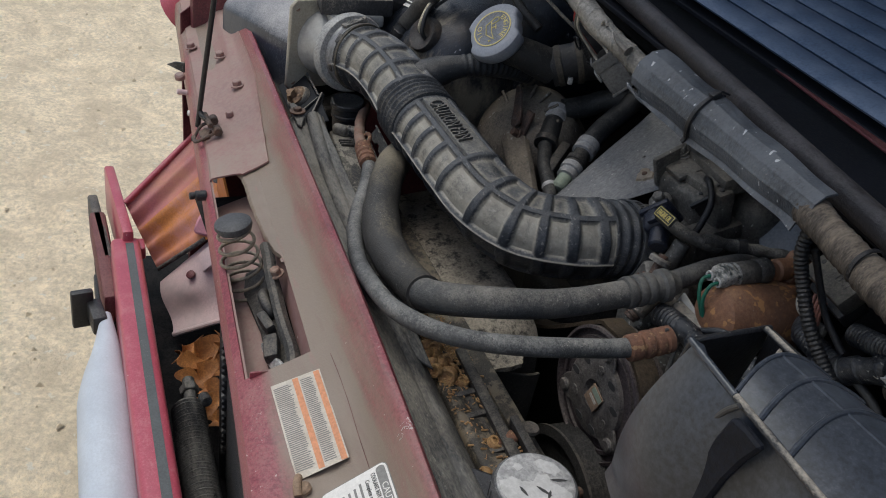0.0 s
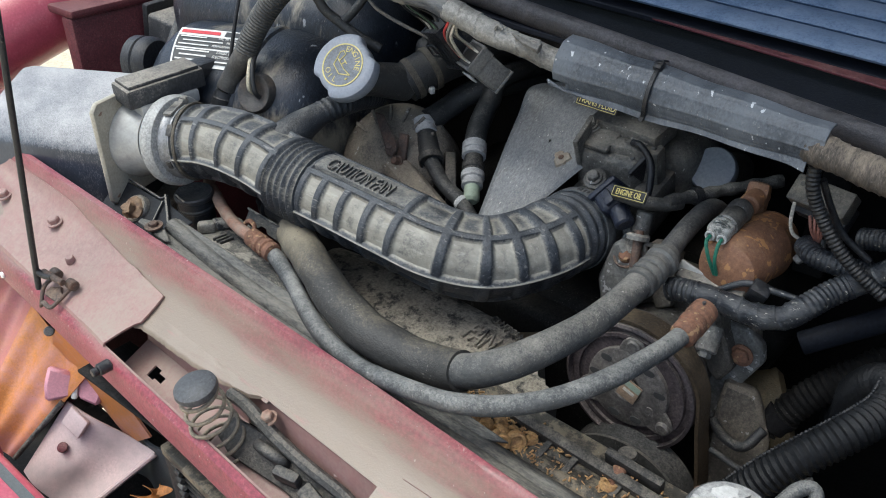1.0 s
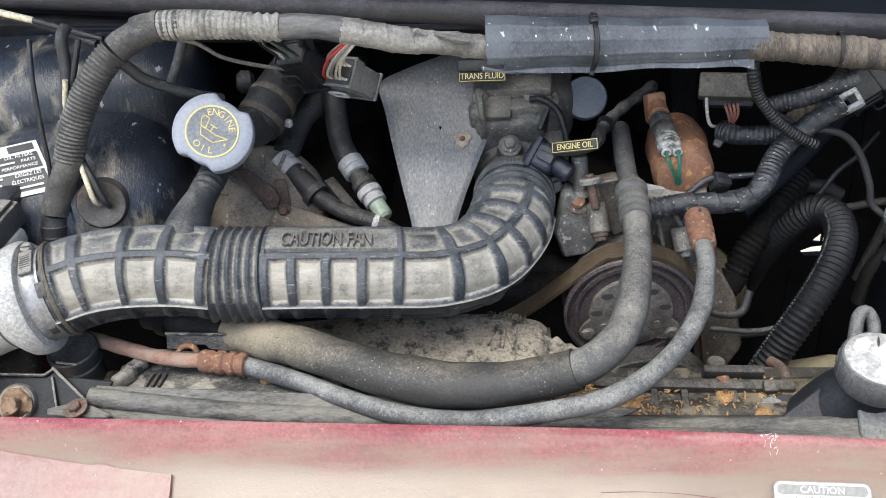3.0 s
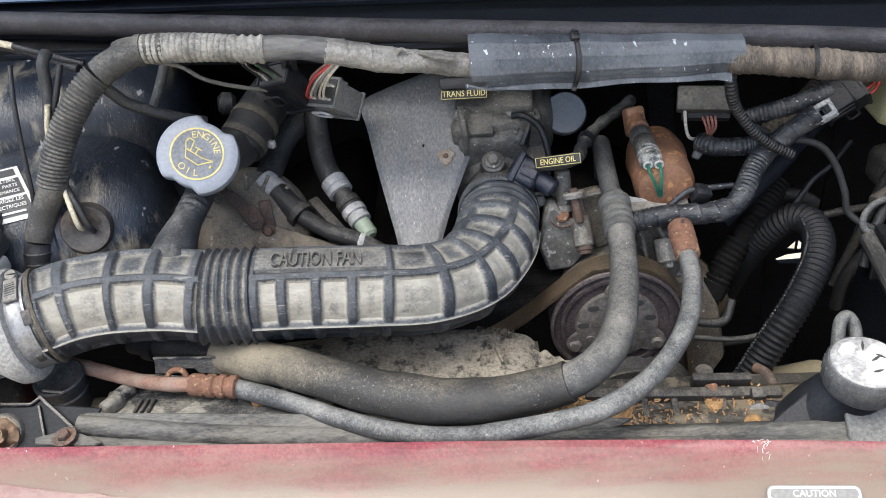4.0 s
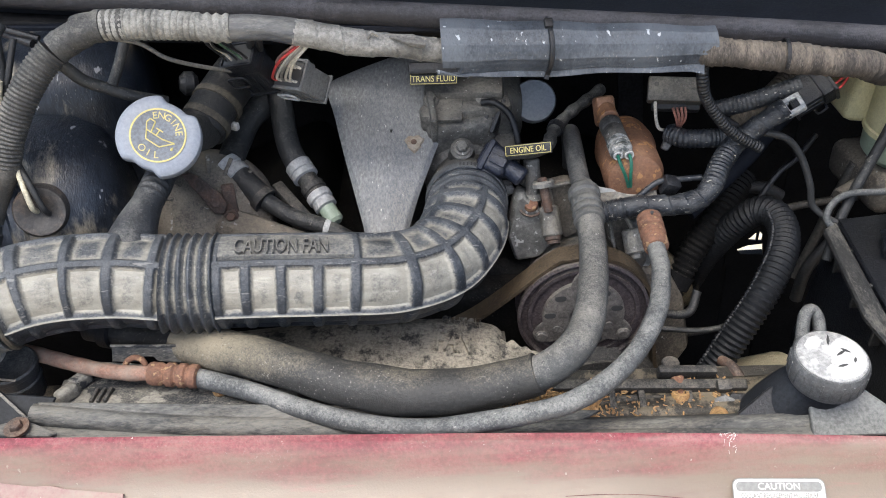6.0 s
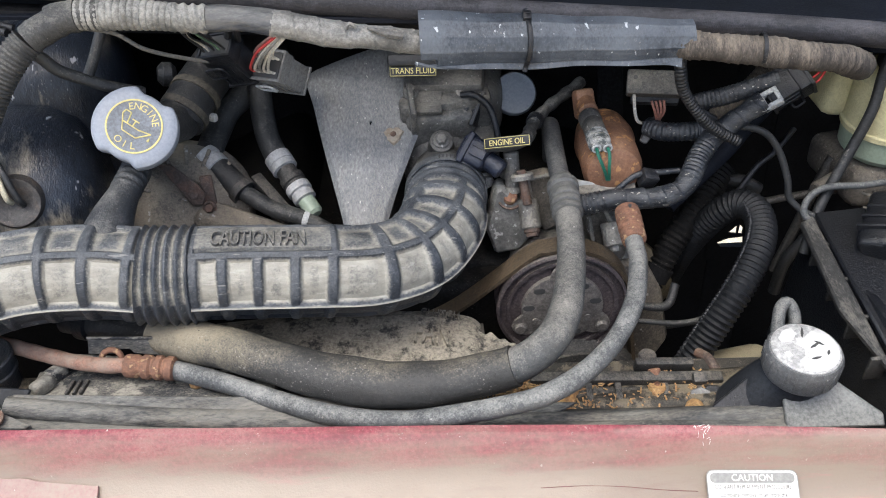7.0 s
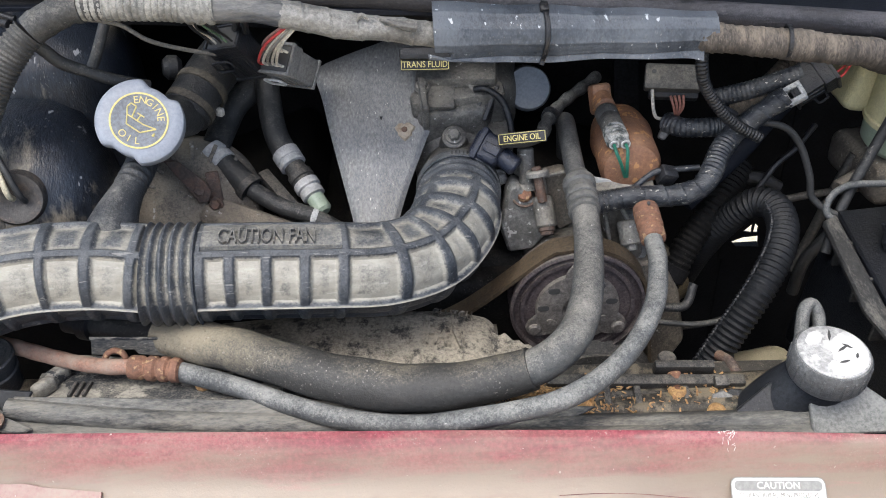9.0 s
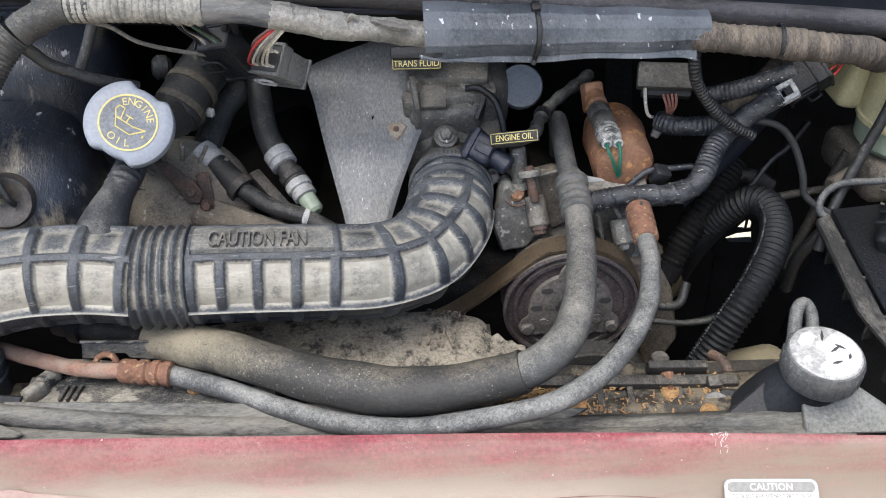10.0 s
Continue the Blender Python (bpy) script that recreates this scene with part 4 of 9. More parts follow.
# ---- intake: filter box, meter, ribbed duct ----
TUBE = [(-0.4015, 0.1155, 0.9295), (-0.369, 0.1240, 0.9335), (-0.342, 0.1345, 0.9355), (-0.309, 0.143, 0.934), (-0.266, 0.147, 0.930), (-0.223, 0.149, 0.922),
        (-0.154, 0.153, 0.916), (-0.086, 0.159, 0.907), (-0.043, 0.168, 0.898), (-0.008, 0.190, 0.892), (0.015, 0.226, 0.894), (0.023, 0.262, 0.896), (0.025, 0.298, 0.892)]
TUBE_LEN = length_of(TUBE)
BEL = (0.173, 0.217)
LONG = (-8, 60, 120, 188, 248, 292)
TEXT_S = (0.221, 0.3275)


def intake_duct():
    root = thing("intake_duct", (-0.2, 0.15, 0.87), "ribbed black rubber intake duct under pale dust", "duct")
    cross_ribs = [0.0400, 0.0610, 0.1000, 0.1340, 0.166, 0.221, 0.2435, 0.271, 0.300, 0.3285, 0.371, 0.404, 0.429, 0.453, 0.476]

    def rib(s, a):
        a = a % 360
        d = min(abs(s - c) for c in cross_ribs)
        c = max(0.0, 1 - max(0, d - 0.0022) / 0.0042)
        c = c * c * (3 - 2 * c)
        if TEXT_S[0] < s < TEXT_S[1] and 64 < a < 117:
            c = 1.0 if 68 < a < 112 else 0.3
        e = min(abs((a - l + 180) % 360 - 180) for l in LONG)
        l = max(0.0, 1 - max(0, e - 3.2) / 5.5)
        l = l * l * (3 - 2 * l)
        return max(c, l)

    def radius(s, u, a):
        r = 0.0405
        if BEL[0] < s < BEL[1]:
            k = (s - BEL[0]) / (BEL[1] - BEL[0])
            return r - 0.002 + 0.0042 * (0.5 + 0.5 * math.cos(2 * math.pi * k * 5))
        if s < 0.034:
            return 0.0395
        if s > TUBE_LEN - 0.040:
            return 0.0385 + 0.0012 * math.sin(s * 700)
        h = rib(s, a)
        seam = 0.0018 if min(abs((a + 8) % 360), abs((a - 188) % 360)) < 2.5 else 0.0
        flat = 0.0016 * math.cos(math.radians(3 * (a - 26)))
        return r - 0.0044 * (1 - h) + flat * 0.6 + seam

    def dust_and_highlight(s, a):
        """How much dust has settled, 0 on bare ribs to 1 in the pockets; less over the top, none underneath. Also holds
        the seam's highlight.
        """
        f = a % 360
        if BEL[0] < s < BEL[1]:
            k = (s - BEL[0]) / (BEL[1] - BEL[0])
            return 0.42 - 0.22 * math.cos(2 * math.pi * k * 5) if f < 190 else 0.15
        if s < 0.034 or s > TUBE_LEN - 0.040:
            return 0.30
        h = rib(s, a)
        if 186 < f < 346:
            return 0.10 + 0.16 * h * (1 if f > 300 or f < 232 else 0)
        # the floor of a pocket is rubbed grey, its sloping margin keeps the palest dust
        ds = min(abs(s - c) for c in cross_ribs) - 0.0058
        da = (min(abs((a - l + 180) % 360 - 180) for l in LONG) - 7.5) * 0.0405 * math.pi / 180
        inside = max(0.0, min(ds, da))
        margin = math.exp(-((inside - 0.0016) / 0.0032) ** 2)
        if f < 62 or f > 346:
            # 349 to 354.5 degrees: the lower seam's highlight, painted as a pale line
            return max(0.18 + (0.52 + 0.40 * margin) * (1 - h), 1.1 if 349 < f < 354.5 else 0)
        if TEXT_S[0] < s < TEXT_S[1] and 66 < f < 114:
            return 0.58
        return 0.18 + (0.26 + 0.30 * margin) * (1 - h)

    N_, S_ = 620, 160
    skin = sweep(TUBE, radius, S_, N_, up=(0, 0, 1))
    dust = skin.verts.layers.float.new("dust")
    skin.verts.ensure_lookup_table()
    for k, v in enumerate(skin.verts):
        v[dust] = dust_and_highlight(k // S_ * TUBE_LEN / (N_ - 1), 360 * (k % S_) / S_)
    part("body", skin, "duct", root)
    q = curve_points(TUBE, 200)
    lo, hi = q[int(0.239 / TUBE_LEN * 199)], q[int(0.3155 / TUBE_LEN * 199)]
    m = plane_pose((lo + hi) / 2 + Vector((0, -0.0062, 0.0411)), hi - lo, (0, 1, 0.14))
    part("lettering", letters("CAUTION FAN", 0.0235, m, 0.0014, squeeze=0.49), "text_rubber", root, "raised moulded letters")
    # breather branch
    part("branch", sweep([(-0.268, 0.146, 0.922), (-0.266, 0.160, 0.938), (-0.261, 0.184, 0.956), (-0.254, 0.212, 0.967), (-0.251, 0.240, 0.970), (-0.256, 0.272, 0.966), (-0.268, 0.31, 0.955)],
                         lambda s, u, a: 0.0130 + 0.0215 * max(0, 1 - u * 2.2) ** 1.4 + (0.0007 * math.sin(s * 900) if u > 0.45 else 0), 32, 140), "branch", root, "flared breather branch")
    # clamps
    pts = curve_points(TUBE, 200)

    def ring(name, at, profile, material, label=""):
        k = int(at / TUBE_LEN * 199)
        ax = (pts[min(k + 3, 199)] - pts[max(k - 3, 0)]).normalized()
        return part(name, lathe(profile, pts[k], ax, 72, hollow=True), material, root, label), pts[k], ax
    ring("bead", 0.0400, [(0.039, -0.002), (0.0422, -0.0018), (0.0430, 0.0), (0.0422, 0.0018), (0.039, 0.002)], "grime", "brown grimy bead on the duct's end")
    ring("bead", 0.0210, [(0.039, -0.002), (0.0428, -0.0018), (0.0436, 0.0), (0.0428, 0.0018), (0.039, 0.002)], "grime", "brown grimy bead on the duct's end")
    c, p, ax = ring("clamp", 0.0307, [(0.0385, -0.0082), (0.0412, -0.0080), (0.0414, -0.0060), (0.0410, -0.0054), (0.0410, 0.0054), (0.0414, 0.0060), (0.0412, 0.0080), (0.0385, 0.0082)], "clamp", "wide dull steel worm-drive clamp")
    rise = (Vector((0, 0, 1)) - ax * ax.z).normalized()
    face = ax.cross(rise) if ax.cross(rise).y < 0 else -ax.cross(rise)

    def round_(w, out):
        d = face * math.cos(math.radians(w)) + rise * math.sin(math.radians(w))
        return p + d * out, d, ax.cross(d)
    o, d, t_ = round_(76, 0.0424)
    house = part("clamp_house", block((0.0115, 0.024, 0.0030), plane_pose(o, ax, t_), 0.0012), "module", c, "pale slotted plate")
    for n_ in range(8):
        o, d, t_ = round_(87.5 - 3.2 * n_, 0.0440)
        part("clamp_slot", block((0.0078, 0.0011, 0.0008), plane_pose(o, ax, t_), 0), "ink", house)
    o, d, t_ = round_(99, 0.0445)
    screw = part("clamp_screw", lathe([(0.0, -0.003), (0.0050, -0.003), (0.0050, 0.0015), (0.0044, 0.0026), (0.0, 0.0028)], o, d * 0.8 + face * 0.5, 20), "boss", c, "slotted steel screw")
    part("screw_slot", block((0.0085, 0.0013, 0.0010), plane_pose(o + (d * 0.8 + face * 0.5).normalized() * 0.0027, ax + t_ * 0.3, d.cross(ax)), 0), "ink", screw)
    o, d, t_ = round_(38, 0.0415)
    part("clamp_tab", block((0.0075, 0.0125, 0.0022), plane_pose(o + ax * 0.0085, ax, t_), 0.0008), "steel_dark", c, "dark square tab")
    o, d, t_ = round_(-16, 0.0415)
    part("clamp_tab", block((0.006, 0.009, 0.0022), plane_pose(o + ax * 0.003, ax, t_), 0.0008), "steel_dark", c)
    c, p, ax = ring("clamp", TUBE_LEN - 0.010, [(0.0396, -0.006), (0.0410, -0.006), (0.0410, 0.006), (0.0396, 0.006)], "rib", "dark hose clamp")
    rise = (Vector((0, 0, 1)) - ax * ax.z).normalized()
    side_ = ax.cross(rise)
    for n_ in range(12):
        w_ = math.radians(84 + 5 * n_)
        d = side_ * math.cos(w_) * -1 + rise * math.sin(w_)
        part("clamp_slot", block((0.006, 0.0014, 0.0008), plane_pose(p + d * 0.0412, ax, ax.cross(d)), 0), "ink", c)


intake_duct()


def air_meter():
    root = thing("air_meter", (-0.44, 0.10, 0.87), "pale cast air meter with a black sensor box on top", "air meter")
    ax = Vector((0.95, 0.235, 0.12)).normalized()
    o = Vector((-0.4556, 0.1020, 0.9226))
    part("barrel", lathe([(0.030, 0), (0.043, 0.004), (0.044, 0.014), (0.040, 0.024), (0.038, 0.040), (0.038, 0.048)], o, ax, 40), "maf", root)
    part("collar", lathe([(0.038, 0.050), (0.046, 0.059), (0.0490, 0.063), (0.0500, 0.067), (0.0500, 0.074), (0.048, 0.078), (0.042, 0.079)], o, ax, 48), "collar", root, "pale round collar")
    m = plane_pose(o, Vector((0.30, -0.94, 0)), (0, 0, 1))
    pl = part("flange", prism([(-0.052, -0.062), (0.050, -0.062), (0.056, -0.056), (0.056, 0.050), (0.048, 0.058), (-0.046, 0.058), (-0.054, 0.052)], m, 0.006, 0.0015), "flange", root, "cream stained square plate")
    for sx, sy in ((0.046, 0.046), (0.046, -0.052), (-0.044, 0.046)):
        bolt(m @ Vector((sx, sy, 0.0)), ax, 0.0042, 0.006, pl, "rust_pale")
    k = plane_pose(o + ax * 0.032 + Vector((0, 0.02, 0.058)), Vector((0.12, 0.98, 0.06)), Vector((-1, 0.12, 0.05)))
    part("sensor_box", block((0.092, 0.040, 0.022), k, 0.003), "plastic_dusty", root)
    part("sensor_lid", block((0.084, 0.034, 0.005), k @ pose(0, 0, 0.0125), 0.002), "plastic_dusty", root)
    part("connector", block((0.030, 0.024, 0.018), k @ pose(0.055, 0.004, 0.001), 0.003), "plastic", root)
    part("saddle", block((0.07, 0.046, 0.016), k @ pose(0, 0, -0.017), 0.004), "maf", root)


air_meter()


def filter_box():
    root = thing("air_filter_box", (-0.57, 0.13, 0.80), "weathered grey-black plastic air filter box", "filter box")
    bm = bmesh.new()
    m = plane_pose((-0.580, 0.092, 0.870), Vector((0.95, 0.31, 0)), (0, 1, 0))
    block((0.23, 0.125, 0.20), m, 0.028, bm, 5)
    for v in bm.verts:                       # the lid slopes down to the front
        q = m.inverted() @ v.co
        if q.z > 0:
            q.z -= max(0, 0.03 - q.y) * 0.52 * q.z / 0.1 + 0.012 * max(0, -q.x) / 0.1
        v.co = m @ q
    part("housing", bm, "box_plastic", root)
    part("rim", block((0.008, 0.120, 0.150), m @ pose(0.116, 0, -0.022), 0.004), "plastic", root)
    for k in (-0.05, 0.0, 0.05):
        part("rib", block((0.004, 0.012, 0.06), m @ pose(0.075 - 0.04 * abs(k) * 10, -0.088, -0.04), 0.0015), "plastic_dusty", root)


filter_box()


# ---- climate housing with its sticker ----
def housing():
    root = thing("climate_housing", (-0.42, 0.26, 0.80), "smeared black drum-shaped climate housing", "housing")
    ax = Vector((0.96, 0.28, 0.03)).normalized()
    c = Vector((-0.515, 0.2315, 0.9165))
    part("drum", lathe([(0.05, -0.008), (0.090, 0.0), (0.097, 0.012), (0.0985, 0.130), (0.1012, 0.133), (0.1012, 0.141), (0.0985, 0.144), (0.098, 0.165), (0.092, 0.195), (0.074, 0.216), (0.04, 0.228), (0.0, 0.231)], c, ax, 64), "drum", root)
    part("case", block((0.33, 0.20, 0.22), pose(-0.455, 0.372, 0.955, 0, 0, 10), 0.055, None, 6), "drum", root)
    part("side_cap", lathe([(0.026, -0.002), (0.030, 0.004), (0.030, 0.014), (0.028, 0.016), (0.030, 0.018), (0.030, 0.030), (0.024, 0.036), (0.0, 0.036)], c + Vector((-0.004, -0.045, 0.058)), -ax, 32), "plastic", root, "ribbed round rubber cap")
    part("bung", lathe([(0.0235, -0.022), (0.0225, 0.003), (0.0205, 0.0065), (0.0165, 0.006), (0.013, 0.0040), (0.0090, 0.0030), (0.0070, 0.001), (0, 0.0)], (-0.3406, 0.1960, 0.9740), (0.25, -0.88, 0.38), 32), "grommet", root, "round rubber bung")
    # sticker, bent round the drum
    st = thing("housing_sticker", (-0.44, 0.206, 1.0), "white maker's sticker with red and black print", "sticker")
    u, v, w = basis(ax)

    def on(x, deg, lift=0.0):
        a = math.radians(deg)
        o = c + ax * x
        side = Vector((-ax.y, ax.x, 0)).normalized()
        top = ax.cross(side).normalized()
        return o + (-side * math.cos(a) + top * math.sin(a)) * (0.0985 + lift) - ax * 0.28 * (math.radians(deg) - 1.05) * 0.1

    def sheet(x0, x1, d0, d1, lift, material, name, label=""):
        part(name, surface(lambda p, q: on(x0 + (x1 - x0) * p, d0 + (d1 - d0) * q, lift), 8, 10, 0.0003), material, st, label)

    sheet(0.024, 0.118, 45, 79, 0.0012, "white", "paper")
    sheet(0.028, 0.084, 72.8, 76.2, 0.0019, "red_ink", "mark", "red wordmark band")
    sheet(0.091, 0.114, 72.0, 77.2, 0.0019, "ink", "mark")
    words = ["OIL, FILTERS,", "PARTS", "PERFORMANCE", "EXIGEZ LES", "ÉLECTRIQUES", ""]
    for d0, d1 in ((59.5, 70), (47.5, 58)):
        sheet(0.027, 0.115, d0, d1, 0.0019, "ink", "band")
        for k in range(3):
            wd = (d1 - d0) / 3
            word = words.pop(0)
            end = 0.111 - 0.0031 * len(word) - 0.002
            sheet(0.031 + 0.005 * (k % 2), end, d0 + wd * (2.67 - k), d0 + wd * (2.38 - k), 0.0026, "white", "print_line")
            if not word:
                continue
            o = on(0.112, d0 + wd * (2.5 - k), 0.0030)
            bm = letters(word, 0.0050, plane_pose(o, ax, on(0.112, d1) - on(0.112, d0)), 0.0001, align="RIGHT", squeeze=0.92)
            part("lettering", bm, "white", st)


housing()


# ---- hoses ----
HOSE_A = [(-0.335, 0.185, 0.848), (-0.292, 0.168, 0.852), (-0.246, 0.147, 0.858), (-0.198, 0.121, 0.870), (-0.160, 0.101, 0.876), (-0.126, 0.085, 0.876), (-0.092, 0.071, 0.874), (-0.060, 0.061, 0.873), (-0.027, 0.055, 0.871), (0.005, 0.056, 0.869),
          (0.038, 0.059, 0.871), (0.069, 0.057, 0.882), (0.096, 0.066, 0.895), (0.114, 0.096, 0.901), (0.127, 0.150, 0.903), (0.133, 0.200, 0.910), (0.134, 0.236, 0.915), (0.134, 0.252, 0.917)]
HOSE_A2 = [(0.134, 0.248, 0.917), (0.133, 0.275, 0.923), (0.133, 0.305, 0.930), (0.134, 0.335, 0.932), (0.136, 0.355, 0.924), (0.139, 0.367, 0.905), (0.141, 0.372, 0.875)]
HOSE_B = [(-0.213, 0.097, 0.862), (-0.196, 0.092, 0.860), (-0.157, 0.075, 0.860), (-0.122, 0.058, 0.859), (-0.086, 0.043, 0.858), (-0.050, 0.033, 0.858), (-0.014, 0.026, 0.861), (0.021, 0.023, 0.868),
          (0.054, 0.021, 0.876), (0.087, 0.024, 0.882), (0.119, 0.040, 0.886), (0.148, 0.066, 0.892), (0.172, 0.105, 0.899), (0.185, 0.152, 0.901), (0.1875, 0.172, 0.900), (0.1885, 0.186, 0.900)]
PIPE_B = [(-0.43, 0.18, 0.85), (-0.403, 0.156, 0.859), (-0.364, 0.139, 0.862), (-0.331, 0.123, 0.865), (-0.300, 0.112, 0.864), (-0.272, 0.104, 0.865), (-0.252, 0.101, 0.866), (-0.213, 0.096, 0.864)]


def hoses():
    a = thing("suction_hose", (0, 0.07, 0.83), "thick black hose in a dusty tan-topped sleeve", "hose")
    pts = curve_points(HOSE_A, 80)
    cut = next(k for k, p in enumerate(pts) if p.x > 0.064)
    # the sleeve hangs loose round the hose, with a cut open end
    sleeve = sweep(pts[13:cut + 1:3] + [pts[cut]], lambda s, u, an: 0.0184 + 0.0007 * math.sin(s * 34 + 1) + 0.0004 * math.sin(s * 120 + an / 40) - 0.0022 * max(0, 0.08 - u) / 0.08 - 0.0016 * max(0, u - 0.85) / 0.15, 26, 110, caps=False)
    bmesh.ops.solidify(sleeve, geom=sleeve.faces[:], thickness=0.0022)
    part("sleeve", sleeve, "sleeve", a)
    part("hose", sweep(pts[cut - 4::3] + [pts[-1]], lambda s, u, an: 0.0148 - 0.0028 * min(1, u * 1.3), 22, 80), "rubber_mid", a)
    part("hose", sweep(pts[:19:2], 0.0118, 18, 50), "rubber", a)
    part("collar", lathe([(0.013, -0.007), (0.0155, -0.006), (0.0155, 0.006), (0.013, 0.007)], pts[3], pts[4] - pts[2], 24), "plastic", a, "black moulded collar")
    prof = [(0.0122, -0.030)]
    for k in range(3):
        prof += [(0.0140, -0.029 + 0.0095 * k), (0.0146, -0.026 + 0.0095 * k), (0.0140, -0.0225 + 0.0095 * k), (0.0124, -0.0205 + 0.0095 * k)]
    prof += [(0.0126, 0.004), (0.0150, 0.006), (0.0150, 0.012), (0.0118, 0.015), (0.0105, 0.022)]
    part("crimp", lathe(prof, (0.1342, 0.2420, 0.9158), Vector(HOSE_A[-1]) - Vector(HOSE_A[-3]), 28), "crimp", a, "crimped grey metal end")
    part("pipe", sweep(HOSE_A2, 0.0094, 18, 60), "pipe_dark", a)
    b = thing("discharge_hose", (0, 0.05, 0.83), "thin grey rubber hose with rusted couplings", "hose")
    part("hose", sweep(HOSE_B, lambda s, u, an: 0.0081 * (1 + 0.02 * math.sin(s * 60)), 18, 130), "rubber_pale", b)
    part("pipe", sweep(PIPE_B, lambda s, u, an: 0.0066 + 0.0002 * math.sin(s * 260 + an / 30), 14, 90), "rust_pale", b, "rust-brown bent pipe")
    ridged = [(0.0072, -0.021), (0.0094, -0.020), (0.0100, -0.018), (0.0100, -0.010), (0.0086, -0.008), (0.0086, -0.006), (0.0104, -0.0045), (0.0104, 0.001), (0.0088, 0.003), (0.0088, 0.0045), (0.0104, 0.006), (0.0104, 0.011), (0.0088, 0.0125), (0.0088, 0.014), (0.0104, 0.0155), (0.0100, 0.021), (0.0085, 0.022)]
    part("coupling", lathe(ridged, (-0.232, 0.0985, 0.865), Vector(PIPE_B[-1]) - Vector(PIPE_B[-2]), 24), "rust", b, "rusted ridged coupling")
    end = part("coupling", lathe([(r * 1.12, h * 0.95) for r, h in ridged], (0.1895, 0.204, 0.902), (0.02, 0.98, 0.14), 24), "rust", b, "rusted ridged coupling")
    part("pin_hole", rod((0.1905, 0.2175, 0.9135), (0.1905, 0.2170, 0.9165), 0.0016, 10), "ink", end)


hoses()


# ---- engine front: compressor, pulleys, belt, shroud ----
PUL = Vector((0.133, 0.219, 0.796))


def compressor():
    root = thing("compressor", (0.13, 0.28, 0.77), "dirty aluminium compressor with a clutch pulley", "compressor")
    ax = Vector((0, -1, 0.02)).normalized()
    o = PUL
    p = part("pulley", lathe([(0.046, -0.030), (0.0655, -0.030), (0.0655, -0.026), (0.0600, -0.024), (0.0600, -0.004), (0.0655, -0.002), (0.0655, 0.002), (0.0625, 0.003), (0.0615, -0.003), (0.0560, -0.003), (0.0555, 0.001), (0.0520, 0.001), (0.0515, -0.006), (0.046, -0.006)], o, ax, 72), "pulley", root)
    part("clutch_plate", lathe([(0.0, 0.001), (0.006, 0.001), (0.0075, -0.002), (0.013, -0.002), (0.015, 0.003), (0.0385, 0.0035), (0.0405, 0.0025), (0.041, -0.004)], o, ax, 72), "clutch", p, "flat clutch disc")
    part("back_ring", lathe([(0.040, -0.006), (0.0535, -0.006), (0.0535, -0.002), (0.040, -0.002)], o, ax, 72, hollow=True), "pulley", p)
    u, v, w = basis(ax)
    for k in range(3):
        a = math.radians(88 + 120 * k)
        d = u * math.cos(a) + v * math.sin(a)
        t = plane_pose(o + d * 0.043 + w * 0.0030, d, w.cross(d))
        part("tab", prism([(-0.010, -0.016), (0.004, -0.012), (0.011, -0.007), (0.0125, 0.0), (0.011, 0.007), (0.004, 0.012), (-0.010, 0.016)], t, 0.003, 0.001), "clutch", p)
        part("rivet", lathe([(0.0068, 0), (0.0068, 0.0018), (0.0050, 0.0034), (0, 0.0036)], o + d * 0.0478 + w * 0.0030, w, 20), "clutch", p)
        part("rivet", lathe([(0.0040, 0), (0.0038, 0.0012), (0.0012, 0.0016), (0, 0.0008)], o + d * 0.030 + w * 0.0033, w, 16), "clutch", p)
    for k in range(9):
        a = math.radians(40 * k + 14)
        d = u * math.cos(a) + v * math.sin(a)
        if k % 3 == 2:
            part("rivet", lathe([(0.0038, 0), (0.0036, 0.0012), (0.0, 0.0014)], o + d * 0.0285 + w * 0.0033, w, 14), "clutch", p)
        else:
            part("bore", lathe([(0.0046, 0), (0.0044, 0.0004), (0, 0.0005)], o + d * 0.0335 + w * 0.0034, w, 14, None, lambda g_, h_: 1 + 0.3 * math.cos(math.radians(2 * g_))), "ink", p)
    tg = plane_pose(o + w * 0.0048 + Vector((0.004, 0, 0.000)), (1, 0, -0.35), (0, 0.1, 1))
    part("paper_tag", block((0.019, 0.021, 0.0008), tg, 0.0002), "sticker_tan", p, "torn paper tag with green print")
    part("tag_print", block((0.016, 0.006, 0.0004), tg @ pose(0.001, 0.006, 0.0007), 0), "bottle_low", p)
    part("tag_print", block((0.012, 0.003, 0.0004), tg @ pose(0, -0.001, 0.0007), 0), "paper_old", p)
    part("body", lathe([(0.040, 0.03), (0.050, 0.033), (0.052, 0.05), (0.050, 0.09), (0.053, 0.094), (0.053, 0.14), (0.045, 0.15)], o, -ax, 40), "alu", root)
    # cast mounting bracket, in steps one behind another
    m = plane_pose((0.128, 0.262, 0.832), (1, 0, 0), (0, 0.12, 1))
    front = m.to_3x3() @ Vector((0, 0, 1))
    down = Vector((0.06, -0.68, -0.73)).normalized()
    ear = part("bracket", prism([(-0.058, 0.046), (-0.022, 0.058), (0.030, 0.058), (0.082, 0.030), (0.088, 0.000), (0.060, -0.070), (0.045, -0.062), (0.0, -0.035), (-0.046, -0.006)], m @ pose(0, 0, -0.030), 0.022, 0.003), "casting", root, "tan-grey cast bracket")
